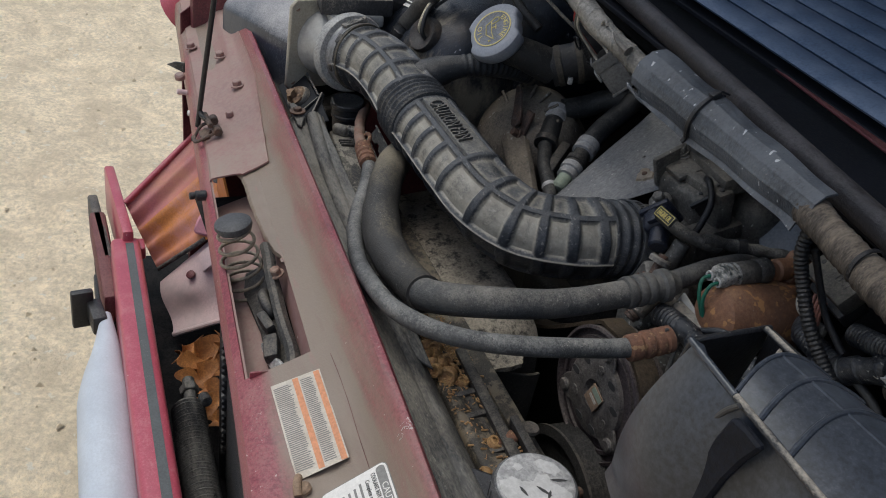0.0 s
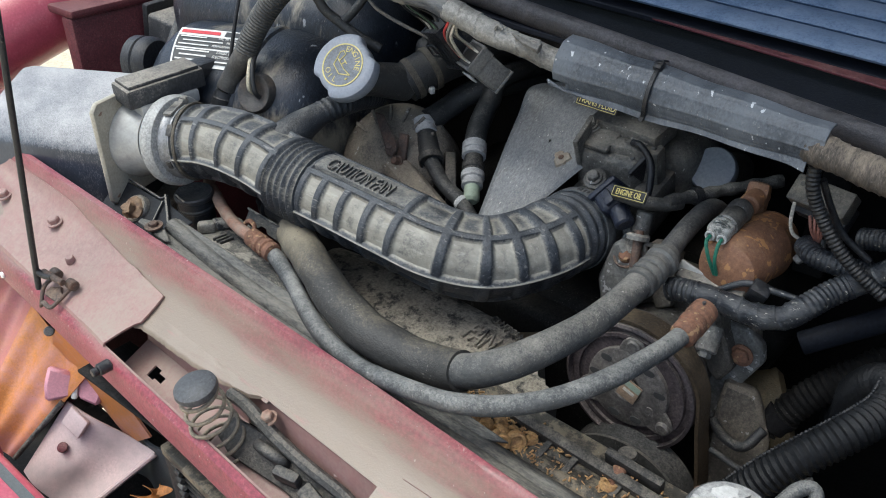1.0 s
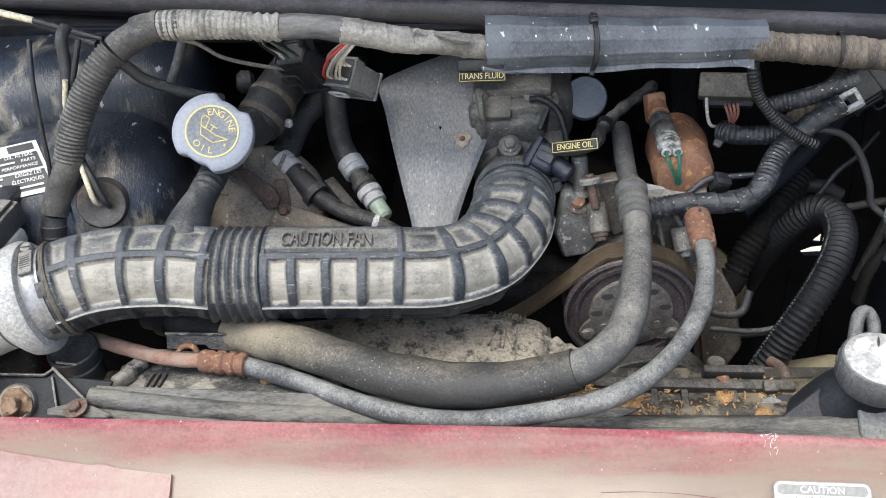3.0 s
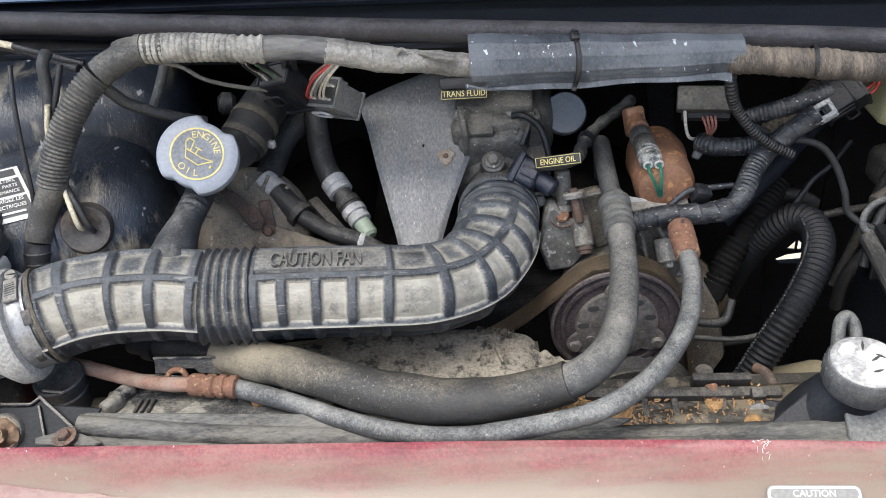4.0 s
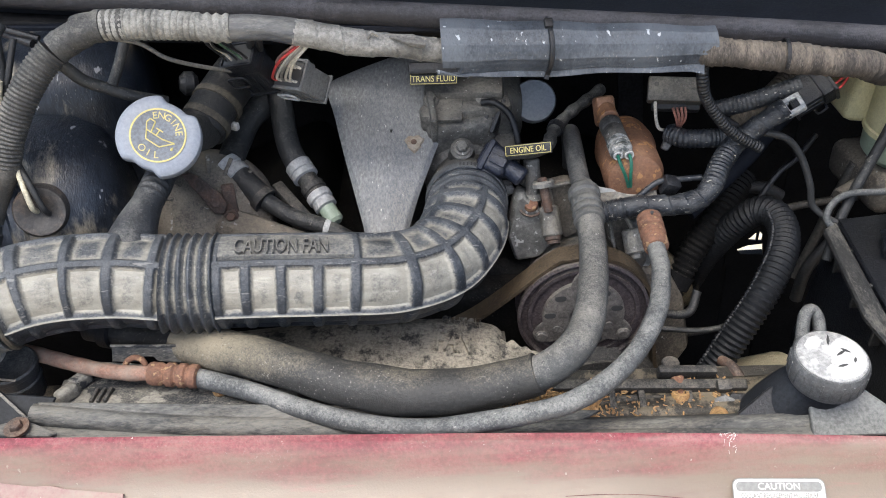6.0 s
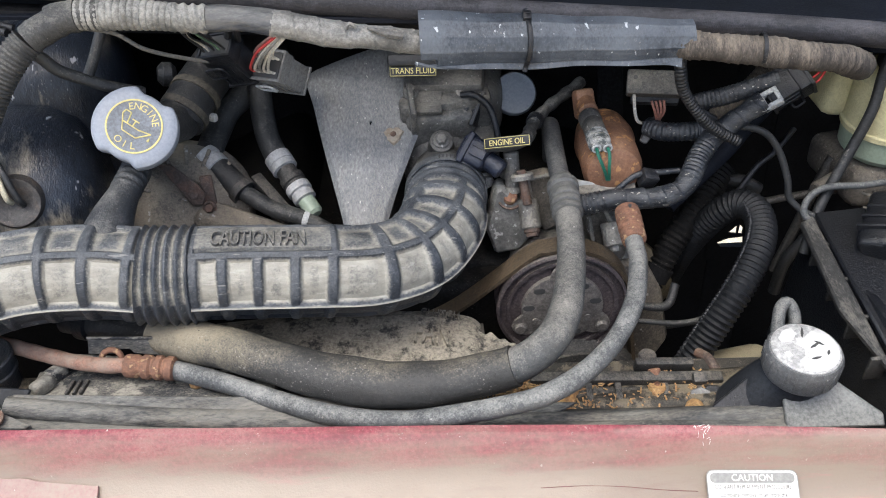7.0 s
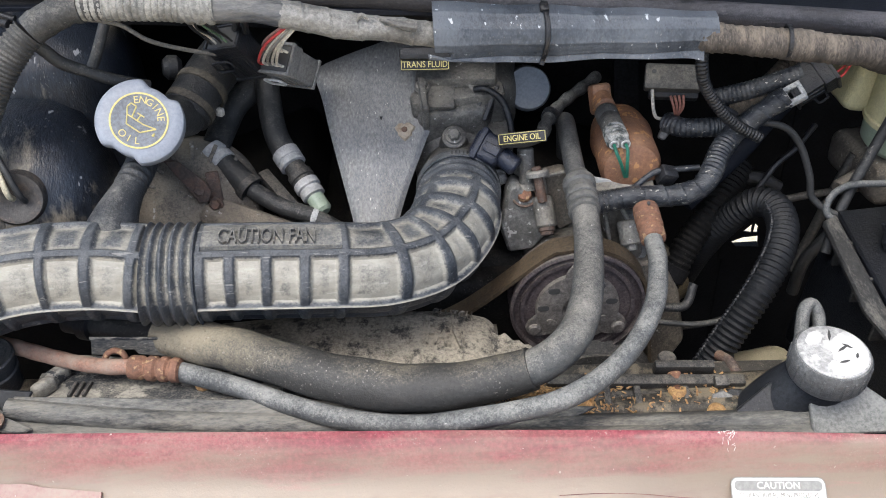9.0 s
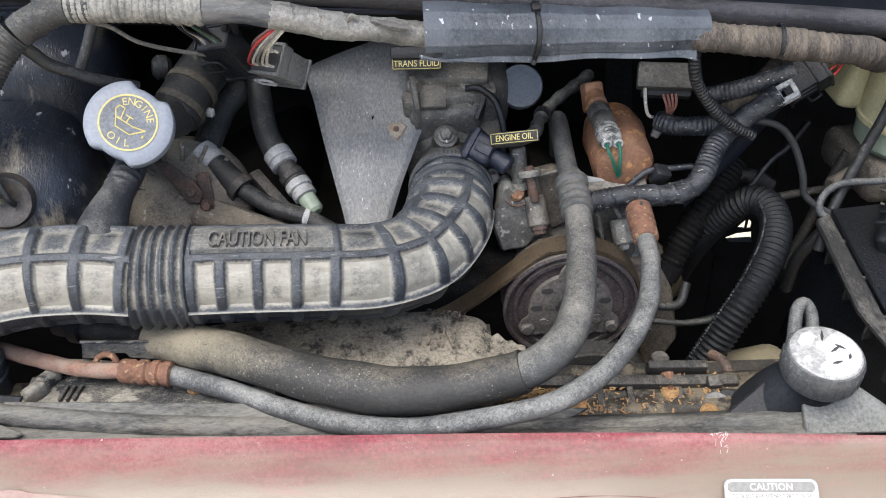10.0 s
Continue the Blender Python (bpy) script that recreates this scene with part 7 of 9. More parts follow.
# ---- accumulator canister ----
def canister():
    root = thing("accumulator", (0.1910, 0.3180, 0.8400), "rust-orange accumulator canister with a pressure switch", "canister")
    top, low = Vector((0.1910, 0.3840, 0.9110)), Vector((0.1850, 0.2640, 0.9200))
    L = (low - top).length
    part("body", lathe([(0.0, 0.014), (0.012, 0.015), (0.021, 0.020), (0.0265, 0.029), (0.0285, 0.040), (0.0288, 0.05), (0.0304, 0.053), (0.0304, 0.058), (0.0288, 0.061), (0.0286, L - 0.012), (0.025, L - 0.003), (0.012, L + 0.003), (0.0, L + 0.004)], top, low - top, 48), "canister", root)
    part("neck", rod((0.1710, 0.3300, 0.9500), (0.1700, 0.3620, 0.9500), 0.010, 18, 0.2), "canister", root)
    part("block", block((0.020, 0.018, 0.030), pose(0.1700, 0.3540, 0.9480, -30, 0, 10), 0.004), "canister", root)
    part("switch", lathe([(0.010, 0), (0.011, 0.002), (0.011, 0.012), (0.0095, 0.014), (0.0105, 0.016), (0.0105, 0.036), (0.009, 0.038), (0.0, 0.038)], (0.1695, 0.3230, 0.9505), (0.0027, -0.061, -0.0016), 24), "throttle", root, "grey pressure switch")
    plug = part("switch_plug", block((0.020, 0.022, 0.015), plane_pose((0.1712, 0.2790, 0.9490), (1, 0.04, -0.02), (0, 0.99, 0.04)), 0.004, None, 3), "plug", root, "crusted pale plug")
    for k in range(3):
        part("ring", lathe([(0.0092, -0.0012), (0.0108, -0.0008), (0.0108, 0.0008), (0.0092, 0.0012)], (0.1708, 0.2860 - 0.0055 * k, 0.9492), (0.04, -1, 0), 22, hollow=True), "plug", plug)
    for dx in (-0.0052, 0.0052):
        part("wire_seal", rod((0.1720 + dx, 0.2710, 0.9485), (0.1722 + dx, 0.2655, 0.9480), 0.0046, 16, 0.2), "plug", plug)
        part("seal_ring", lathe([(0.0030, 0.0), (0.0046, 0.0), (0.0042, 0.0012), (0.0030, 0.0010)], (0.1722 + dx, 0.2655, 0.9480), (0, -1, -0.1), 18, hollow=True), "conn_pale", root)
        part("wire", sweep([(0.1722 + dx, 0.2665, 0.9480), (0.1728 + dx, 0.2580, 0.9450), (0.1755 + dx * 0.5, 0.2560, 0.9320), (0.1790 + dx * 0.2, 0.2610, 0.9160)], 0.0016, 8, 20), "green", root, "green wire")
    part("bracket", prism([(0, 0), (0.06, -0.01), (0.06, 0.01), (0, 0.014)], plane_pose((0.1460, 0.2560, 0.9050), (1, 0, 0), (0, 0.9, 0.4)), 0.003), "alu", root)


canister()


# ---- looms on the driver's side ----
def side_looms():
    a = thing("side_loom", (0.23, 0.25, 0.89), "black conduit loom flecked with dirt", "cable loom")
    part("conduit", sweep([(0.146, 0.250, 0.893), (0.155, 0.249, 0.897), (0.185, 0.248, 0.902), (0.220, 0.243, 0.904), (0.244, 0.246, 0.909), (0.255, 0.254, 0.918), (0.269, 0.275, 0.929), (0.286, 0.290, 0.940), (0.304, 0.290, 0.956), (0.327, 0.290, 0.974)],
                          lambda s, u, an: 0.0098 + (0.0010 * (0.5 + 0.5 * math.sin(2 * math.pi * s / 0.0042)) if u < 0.13 or 0.52 < u < 0.70 else 0.0011 * (((s / 0.017 + an / 360 + 0.2 * math.sin(s * 70)) % 1.0) ** 5) + 0.0004 * math.sin(s * 240)), 22, 300), "loom_spot", a)
    part("branch", sweep([(0.228, 0.322, 0.936), (0.240, 0.308, 0.937), (0.258, 0.302, 0.939), (0.274, 0.302, 0.939), (0.290, 0.298, 0.943)], wavy(0.004, 0.0008, 0.0088), 14, 90), "loom_spot", a)
    part("branch", sweep([(0.236, 0.268, 1.034), (0.238, 0.268, 1.015), (0.246, 0.272, 0.995), (0.264, 0.274, 0.970), (0.283, 0.277, 0.952), (0.305, 0.279, 0.938)], wavy(0.0036, 0.0008, 0.0048), 12, 150), "loom", a)
    part("branch", sweep([(0.270, 0.322, 0.958), (0.299, 0.312, 0.970), (0.322, 0.307, 0.980), (0.343, 0.305, 0.988)], wavy(0.004, 0.0007, 0.0085), 14, 90), "loom_spot", a)
    part("branch", sweep([(0.300, 0.345, 0.925), (0.320, 0.35, 0.94), (0.340, 0.362, 0.950), (0.37, 0.385, 0.965)], wavy(0.0048, 0.0010, 0.0088), 14, 80), "tape_brown", a)
    part("wire", sweep([(0.242, 0.275, 1.02), (0.250, 0.285, 0.995), (0.262, 0.292, 0.972), (0.285, 0.295, 0.955)], 0.0028, 10, 40), "plastic", a)
    part("wire", sweep([(0.186, 0.256, 0.906), (0.205, 0.262, 0.918), (0.226, 0.265, 0.918), (0.248, 0.266, 0.918)], 0.0030, 10, 40), "loom_spot", a)
    part("clip", block((0.016, 0.014, 0.016), pose(0.217, 0.262, 0.914, 20, 20, 10), 0.002), "plastic", a)
    # Shade below the loom is put into this tube's colour.
    part("pipe", sweep([(0.250, 0.300, 0.855), (0.311, 0.331, 0.895), (0.342, 0.356, 0.912), (0.40, 0.40, 0.94)], 0.0105, 16, 40), "gap", a, "straight black tube, shade deepened in its colour")
    b = connector((0.352, 0.304, 0.983), (-0.62, -0.02, -0.42), (-0.3, 0.8, 0.5), (0.046, 0.034, 0.028), "black", "dirty black square plug connector", ["wire_red", "wire_red"], (0.392, 0.310, 1.012))
    cm = plane_pose((0.333, 0.290, 0.975), (0.75, 0, 0.45), (-0.3, 0.8, 0.5))
    for dx, dy, w, h in ((0, 0.0065, 0.018, 0.0045), (0, -0.0065, 0.018, 0.0045), (0.0070, 0, 0.0042, 0.010), (-0.0070, 0, 0.0042, 0.010)):
        part("catch", block((w, h, 0.010), cm @ pose(dx, dy, 0), 0.001), "conn_pale", b, "pale plastic catch")
    m_ = thing("relay_module", (0.232, 0.33, 0.96), "dusty grey test module under the loom", "module")
    mm = plane_pose((0.232, 0.328, 0.979), (1, -0.22, 0.0), (0.15, 0.62, 0.76))
    part("case", block((0.052, 0.024, 0.016), mm, 0.002), "relay", m_)
    part("base", block((0.046, 0.022, 0.014), mm @ pose(0.002, -0.006, -0.013), 0.002), "plastic", m_)
    part("lettering", letters("TEST", 0.0085, mm @ pose(0.010, 0.003, 0.0084), 0.0003), "text_rubber", m_, "raised moulded letters")
    part("hole", rod(mm @ Vector((-0.018, 0.004, 0.004)), mm @ Vector((-0.018, 0.004, 0.0085)), 0.0022, 10), "ink", m_)
    part("wire", sweep([(0.212, 0.322, 0.972), (0.2135, 0.318, 0.955), (0.218, 0.320, 0.943), (0.228, 0.328, 0.936)], 0.0016, 8, 24), "wire_white", m_, "white wire")
    for k in range(4):
        part("wire", sweep([(0.228 + 0.004 * k, 0.316, 0.967), (0.232 + 0.003 * k, 0.314, 0.956), (0.236 + 0.001 * k, 0.320, 0.944)], 0.0013, 7, 16), "wire_brown", m_)
    w = thing("white_plug", (0.232, 0.331, 0.92), "loose pale plastic plug on a wire", "plug")
    part("shell", prism([(-0.012, -0.010), (-0.006, -0.014), (0.012, 0.004), (0.010, 0.012), (0.0, 0.012)], plane_pose((0.232, 0.322, 0.932), (1, 0, 0.1), (0, 0.5, 0.86)), 0.006, 0.0012), "conn_grey", w)
    t = thing("bracket_slab", (0.213, 0.42, 0.87), "black upright steel bracket on the bulkhead", "bracket")
    part("plate", block((0.028, 0.008, 0.10), pose(0.213, 0.425, 0.905, -20, 0, 0), 0.002), "firewall", t)


side_looms()


def cable(label, route, r, material):
    kind = "hose" if r > 0.004 or "hose" in label else "cable"
    solo(kind, sweep(route, r, 12, 60), material, label, kind)


def side_cables():
    cable("thin black vacuum hose looping across the bay", [(0.300, 0.290, 0.950), (0.331, 0.290, 0.941), (0.349, 0.287, 0.921), (0.360, 0.278, 0.893), (0.366, 0.273, 0.870), (0.389, 0.262, 0.856), (0.42, 0.257, 0.852)], 0.0034, "rubber")
    cable("grey bent steel line looping down", [(0.47, 0.262, 0.895), (0.430, 0.264, 0.889), (0.397, 0.271, 0.884), (0.380, 0.268, 0.872), (0.380, 0.260, 0.856), (0.41, 0.252, 0.846)], 0.0034, "rubber_pale")
    cable("black bent pipe behind the pulley", [(0.205, 0.250, 0.775), (0.222, 0.237, 0.774), (0.242, 0.229, 0.781), (0.252, 0.242, 0.797)], 0.0045, "rubber_black")
    cable("thin grey cable low in the bay", [(0.215, 0.23, 0.760), (0.252, 0.217, 0.766), (0.280, 0.220, 0.769), (0.30, 0.238, 0.772)], 0.003, "rubber")
    cable("thin wire strung below the loom", [(-0.275, 0.262, 1.098), (-0.248, 0.276, 1.085), (-0.227, 0.279, 1.068), (-0.201, 0.294, 1.051), (-0.17, 0.318, 1.032)], 0.0019, "tape")
    cable("dusty vacuum pipe across the housing", [(-0.330, 0.262, 1.085), (-0.315, 0.270, 1.072), (-0.303, 0.273, 1.056), (-0.287, 0.279, 1.044), (-0.268, 0.285, 1.032), (-0.245, 0.298, 1.018)], 0.0055, "rubber")
    cable("short vacuum pipe rising from a tee", [(-0.270, 0.318, 1.080), (-0.278, 0.296, 1.057), (-0.283, 0.281, 1.045)], 0.0048, "rubber")
    cable("black and cream cable by the cowl", [(-0.60, 0.33, 1.13), (-0.468, 0.314, 1.121), (-0.437, 0.311, 1.112), (-0.407, 0.309, 1.104), (-0.382, 0.305, 1.096), (-0.340, 0.285, 1.087)], 0.0040, "plastic")
    cable("grey flattened hose hanging on the housing", [(-0.352, 0.265, 1.112), (-0.3544, 0.2550, 1.1061), (-0.3557, 0.2500, 1.0886), (-0.3568, 0.2430, 1.0733), (-0.3619, 0.2350, 1.0504), (-0.3634, 0.2280, 1.0261)], 0.0052, "rubber")
    cable("cream vacuum line running into a grommet", [(-0.3532, 0.2350, 1.0768), (-0.3605, 0.2310, 1.0520), (-0.3590, 0.2200, 1.0264), (-0.3492, 0.2000, 1.0097), (-0.3430, 0.1885, 0.9840), (-0.3440, 0.1960, 0.9730)], 0.0024, "cream")
    cable("dark vacuum line running into a grommet", [(-0.3393, 0.2550, 1.1045), (-0.3485, 0.2450, 1.0795), (-0.3575, 0.2345, 1.0524), (-0.3535, 0.2140, 1.0184), (-0.3409, 0.1950, 1.0033), (-0.3339, 0.1890, 0.9805), (-0.3350, 0.1970, 0.9690)], 0.0027, "rubber_black")
    cable("black edge strip down the housing", [(-0.374, 0.240, 1.113), (-0.373, 0.222, 1.088), (-0.373, 0.208, 1.057), (-0.374, 0.195, 1.018), (-0.378, 0.190, 0.990)], 0.0021, "black")
    cable("cream cable by the cowl", [(-0.470, 0.305, 1.130), (-0.427, 0.300, 1.118), (-0.398, 0.300, 1.108)], 0.0031, "cream")
    cable("black cable joined to a cream one", [(-0.399, 0.300, 1.1085), (-0.375, 0.295, 1.102), (-0.353, 0.290, 1.096), (-0.335, 0.288, 1.090)], 0.0032, "black")
    cable("thin pipe beside the bulkhead", [(0.395, 0.36, 0.90), (0.37, 0.34, 0.885), (0.35, 0.33, 0.875), (0.33, 0.32, 0.85)], 0.003, "plastic")
    cable("black hose from the brake bottle", [(0.452, 0.315, 1.02), (0.446, 0.312, 0.985), (0.438, 0.300, 0.950), (0.420, 0.290, 0.905), (0.395, 0.27, 0.86), (0.38, 0.25, 0.82)], 0.0052, "rubber")
    c = thing("corrugated_hose", (0.27, 0.18, 0.79), "black corrugated intake hose with a split seam", "hose")
    P = [(0.285, 0.37, 0.70), (0.288, 0.34, 0.76), (0.297, 0.315, 0.81), (0.310, 0.300, 0.843), (0.323, 0.290, 0.858), (0.332, 0.273, 0.861), (0.331, 0.248, 0.857), (0.320, 0.222, 0.851), (0.307, 0.204, 0.841), (0.294, 0.190, 0.829), (0.280, 0.180, 0.812), (0.265, 0.172, 0.789), (0.250, 0.165, 0.762), (0.235, 0.160, 0.73), (0.22, 0.155, 0.69)]
    part("hose", sweep(P, wavy(0.0056, 0.0020, 0.0132), 20, 420), "hose_black", c)
    # Shade behind the compressor is put into this hose's near-black colour.
    k = thing("corrugated_hose", (0.25, 0.30, 0.78), "corrugated hose rising behind the compressor, shade in its near-black", "hose")
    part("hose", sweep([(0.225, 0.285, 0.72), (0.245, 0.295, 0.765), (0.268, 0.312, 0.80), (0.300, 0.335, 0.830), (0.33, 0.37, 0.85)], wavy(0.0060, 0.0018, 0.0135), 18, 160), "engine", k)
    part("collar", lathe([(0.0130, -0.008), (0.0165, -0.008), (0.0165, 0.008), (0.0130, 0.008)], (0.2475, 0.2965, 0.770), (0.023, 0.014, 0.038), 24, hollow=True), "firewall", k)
    seam = [Vector(p) + Vector((-0.0118, 0.0020, 0.0088)) for p in P[5:13]]
    part("seam", sweep(seam, lambda s, u, a: 0.0006 + 0.0016 * (0.5 + 0.5 * math.sin(s * 1900)), 6, 160), "plastic", c)

    for label, pts, r, mt in (
        ("grey-brown steel strut deep in the bay", [(0.436, 0.345, 0.872), (0.419, 0.34, 0.819), (0.411, 0.34, 0.780), (0.398, 0.34, 0.725)], 0.0055, "steel_dark"),
        ("dark steel line crossing to the cylinder", [(0.345, 0.345, 0.822), (0.370, 0.34, 0.823), (0.396, 0.34, 0.827), (0.456, 0.34, 0.833)], 0.0042, "steel_dark"),
        ("black hose curving down behind the tray", [(0.470, 0.33, 0.792), (0.431, 0.33, 0.784), (0.417, 0.33, 0.768), (0.404, 0.33, 0.742), (0.400, 0.33, 0.70)], 0.0068, "rubber_black"),
        ("thin grey line low behind the hose", [(0.352, 0.33, 0.690), (0.323, 0.33, 0.664), (0.285, 0.33, 0.656), (0.25, 0.33, 0.654)], 0.0036, "rubber"),
        ("short dark stub hose under the bulkhead", [(0.326, 0.36, 0.842), (0.347, 0.352, 0.843), (0.366, 0.35, 0.832)], 0.0075, "rubber_black"),
    ):
        solo("hose" if "hose" in label else "pipe", sweep(pts, r, 12, 50), mt, label, "hose" if "hose" in label else "pipe")


side_cables()


# ---- washer filler, bottles, boxes ----
def washer_filler():
    root = thing("washer_filler", (0.29, 0.05, 0.80), "black filler neck on a wing bracket", "filler neck")
    n = Vector((0.03, -0.06, 1.0)).normalized()
    c = Vector((0.2935, 0.0505, 0.8830))
    part("neck", sweep([c - n * 0.010, c - n * 0.028, (0.283, 0.058, 0.845), (0.270, 0.060, 0.825), (0.258, 0.060, 0.80)], lambda s, u, a: 0.0185 + 0.010 * u, 24, 40), "smoky", root, "dark smoky funnel neck")
    part("web", prism([(0, 0), (0.075, 0), (0.075, 0.010), (0.03, 0.046), (0.0, 0.050)], plane_pose((0.278, 0.018, 0.834), (1, -0.06, 0.02), (0.0, 0.75, 0.62)), 0.005, 0.0012), "web", root, "sloping dusty web")
    part("web", prism([(0, 0), (-0.055, -0.02), (-0.05, 0.02), (0.0, 0.05)], plane_pose((0.278, 0.03, 0.826), (1, 0.05, 0.02), (0.0, 0.75, 0.62)), 0.005, 0.0012), "plastic", root)
    cap = part("cap", lathe([(0.018, -0.021), (0.0275, -0.019), (0.0290, -0.016), (0.0290, 0.002), (0.0275, 0.0045), (0.0, 0.0045)], c, n, 60), "cap_side", root, "grey ribbed cap with peeling white top")
    u, v, w = basis(n)
    for k in range(24):
        a = 2 * math.pi * k / 24
        d = u * math.cos(a) + v * math.sin(a)
        part("grip", block((0.0016, 0.0145, 0.0014), plane_pose(c + d * 0.0290 - w * 0.007, w.cross(d), w), 0.0003), "cap_side", cap)
    part("top", lathe([(0.0262, 0.0040), (0.0260, 0.0056), (0.0250, 0.0062), (0.0, 0.0062)], c, n, 60), "cap_top", cap, "worn grey top")
    face = plane_pose(c + n * 0.0064, Vector((1, 0, -0.03)), Vector((0, 1, 0.06)))

    def film(points, seed, step=0.0011):
        """A flake of paint: the outline is torn along its inner edge and whole along the rim."""
        out = []
        for k, (x0, y0) in enumerate(points):
            x1, y1 = points[(k + 1) % len(points)]
            n_ = max(1, int(math.hypot(x1 - x0, y1 - y0) / step))
            for q in range(n_):
                x, y = x0 + (x1 - x0) * q / n_, y0 + (y1 - y0) * q / n_
                j = 0.0 if math.hypot(x, y) > 0.0238 else 0.0017
                out.append((x + j * noise.noise((x * 380, y * 380, seed)), y + j * noise.noise((x * 380, y * 380, seed + 9))))
        part("paint_film", prism(out, face, 0.0004, 0), "peeled", cap, "flaking white paint film")
    rim = [(0.0246 * math.cos(math.radians(a)), 0.0246 * math.sin(math.radians(a))) for a in range(-112, 58, 10)]
    film(rim + [(0.008, 0.0165), (0.002, 0.0100), (-0.0035, 0.0105), (-0.0065, 0.0040), (-0.0020, -0.0010), (-0.0035, -0.0080), (-0.0090, -0.0130), (-0.0080, -0.0200)], 2)
    film([(-0.0165, 0.0060), (-0.0080, 0.0085), (-0.0020, 0.0150), (-0.0060, 0.0215), (-0.0120, 0.0185), (-0.0180, 0.0120)], 5)
    film([(-0.0190, -0.0040), (-0.0140, -0.0030), (-0.0125, -0.0075), (-0.0170, -0.0095)], 7)
    for x, y, turn, w in ((0.0075, 0.0020, 30, 0.0060), (0.0115, 0.0040, -40, 0.0040), (0.0020, 0.0155, 70, 0.0060), (0.0040, -0.0110, 10, 0.0045), (0.0150, -0.0060, 60, 0.0030)):
        part("chip", prism([(-w, -0.0004), (-w * 0.2, -0.0013), (w * 0.7, -0.0006), (w, 0.0003), (w * 0.1, 0.0010), (-w * 0.6, 0.0006)], face @ pose(x, y, 0.0004, 0, 0, turn), 0.0003, 0), "ink", cap)
    o = thing("overflow_hose", (0.31, 0.13, 0.83), "dusty hose bent over beside the filler", "hose")
    part("hose", sweep([(0.297, 0.100, 0.835), (0.305, 0.122, 0.845), (0.311, 0.136, 0.852), (0.319, 0.142, 0.853), (0.324, 0.136, 0.846), (0.322, 0.122, 0.836)], 0.0056, 14, 40), "rubber_pale", o)
    r = thing("drain_pipe", (0.25, 0.10, 0.79), "rusty stub pipe on the radiator end", "pipe")
    part("pipe", sweep([(0.244, 0.134, 0.806), (0.249, 0.120, 0.811), (0.252, 0.107, 0.808), (0.252, 0.088, 0.796)], 0.0048, 14, 24), "rust_dark", r)
    part("ring", lathe([(0.0065, -0.003), (0.009, -0.003), (0.009, 0.003), (0.0065, 0.003)], (0.2522, 0.098, 0.803), (0, -0.8, -0.5), 20), "rust", r)
    b = thing("washer_bottle", (0.30, 0.15, 0.70), "yellowed washer bottle deep behind the filler", "bottle")
    part("tank", block((0.09, 0.09, 0.12), pose(0.305, 0.160, 0.690, 0, 0, 10), 0.02, None, 4), "bottle_old", b)
    k = thing("side_bracket", (0.24, 0.06, 0.80), "black plastic bracket with a broken clip", "bracket")
    part("plate", prism([(-0.022, -0.012), (0.026, -0.016), (0.028, 0.014), (-0.010, 0.020), (-0.024, 0.010)], plane_pose((0.245, 0.062, 0.816), (1, 0, 0), (0, 0.9, 0.3)), 0.012, 0.002), "plastic", k)
    part("clip", prism([(-0.010, -0.006), (-0.003, -0.008), (0.0, -0.003), (0.008, -0.006), (0.010, 0.004), (0.003, 0.008), (-0.006, 0.006)], plane_pose((0.226, 0.070, 0.819), (1, 0, 0), (0, 0.8, 0.5)), 0.003, 0.0006), "conn_grey", k, "pale broken clip")
    part("nub", block((0.012, 0.010, 0.008), pose(0.229, 0.084, 0.826, 20, 0, 0), 0.002), "steel_dark", k)


washer_filler()


def brake_bottle():
    root = thing("brake_bottle", (0.46, 0.33, 0.86), "yellowed brake fluid bottle with a black cap", "bottle")
    o = Vector((0.478, 0.335, 0.885))
    part("tank", lathe([(0.0, 0.0), (0.036, 0.0), (0.043, 0.008), (0.044, 0.030)], o, (0, -0.05, 1), 32), "bottle_low", root, "greenish lower half")
    part("tank_top", lathe([(0.044, 0.030), (0.0465, 0.031), (0.0465, 0.036), (0.044, 0.037), (0.043, 0.085), (0.030, 0.098), (0.0, 0.098)], o, (0, -0.05, 1), 32), "bottle", root)
    part("cap", lathe([(0.026, 0.096), (0.030, 0.098), (0.030, 0.116), (0.026, 0.120), (0.0, 0.120)], o, (0, -0.1, 1), 32), "plastic", root)
    part("side_tank", block((0.03, 0.07, 0.08), pose(0.436, 0.385, 0.955, 0, 10, 0), 0.01, None, 3), "bottle", root)
    c = thing("master_cylinder", (0.46, 0.34, 0.83), "dirty cast master cylinder below the bottle", "cylinder")
    part("body", block((0.06, 0.10, 0.045), pose(0.462, 0.345, 0.858, 0, 0, 8), 0.014, None, 4), "casting", c)
    part("port", rod((0.43, 0.318, 0.862), (0.405, 0.305, 0.858), 0.008, 14, 0.2), "casting", c)


brake_bottle()


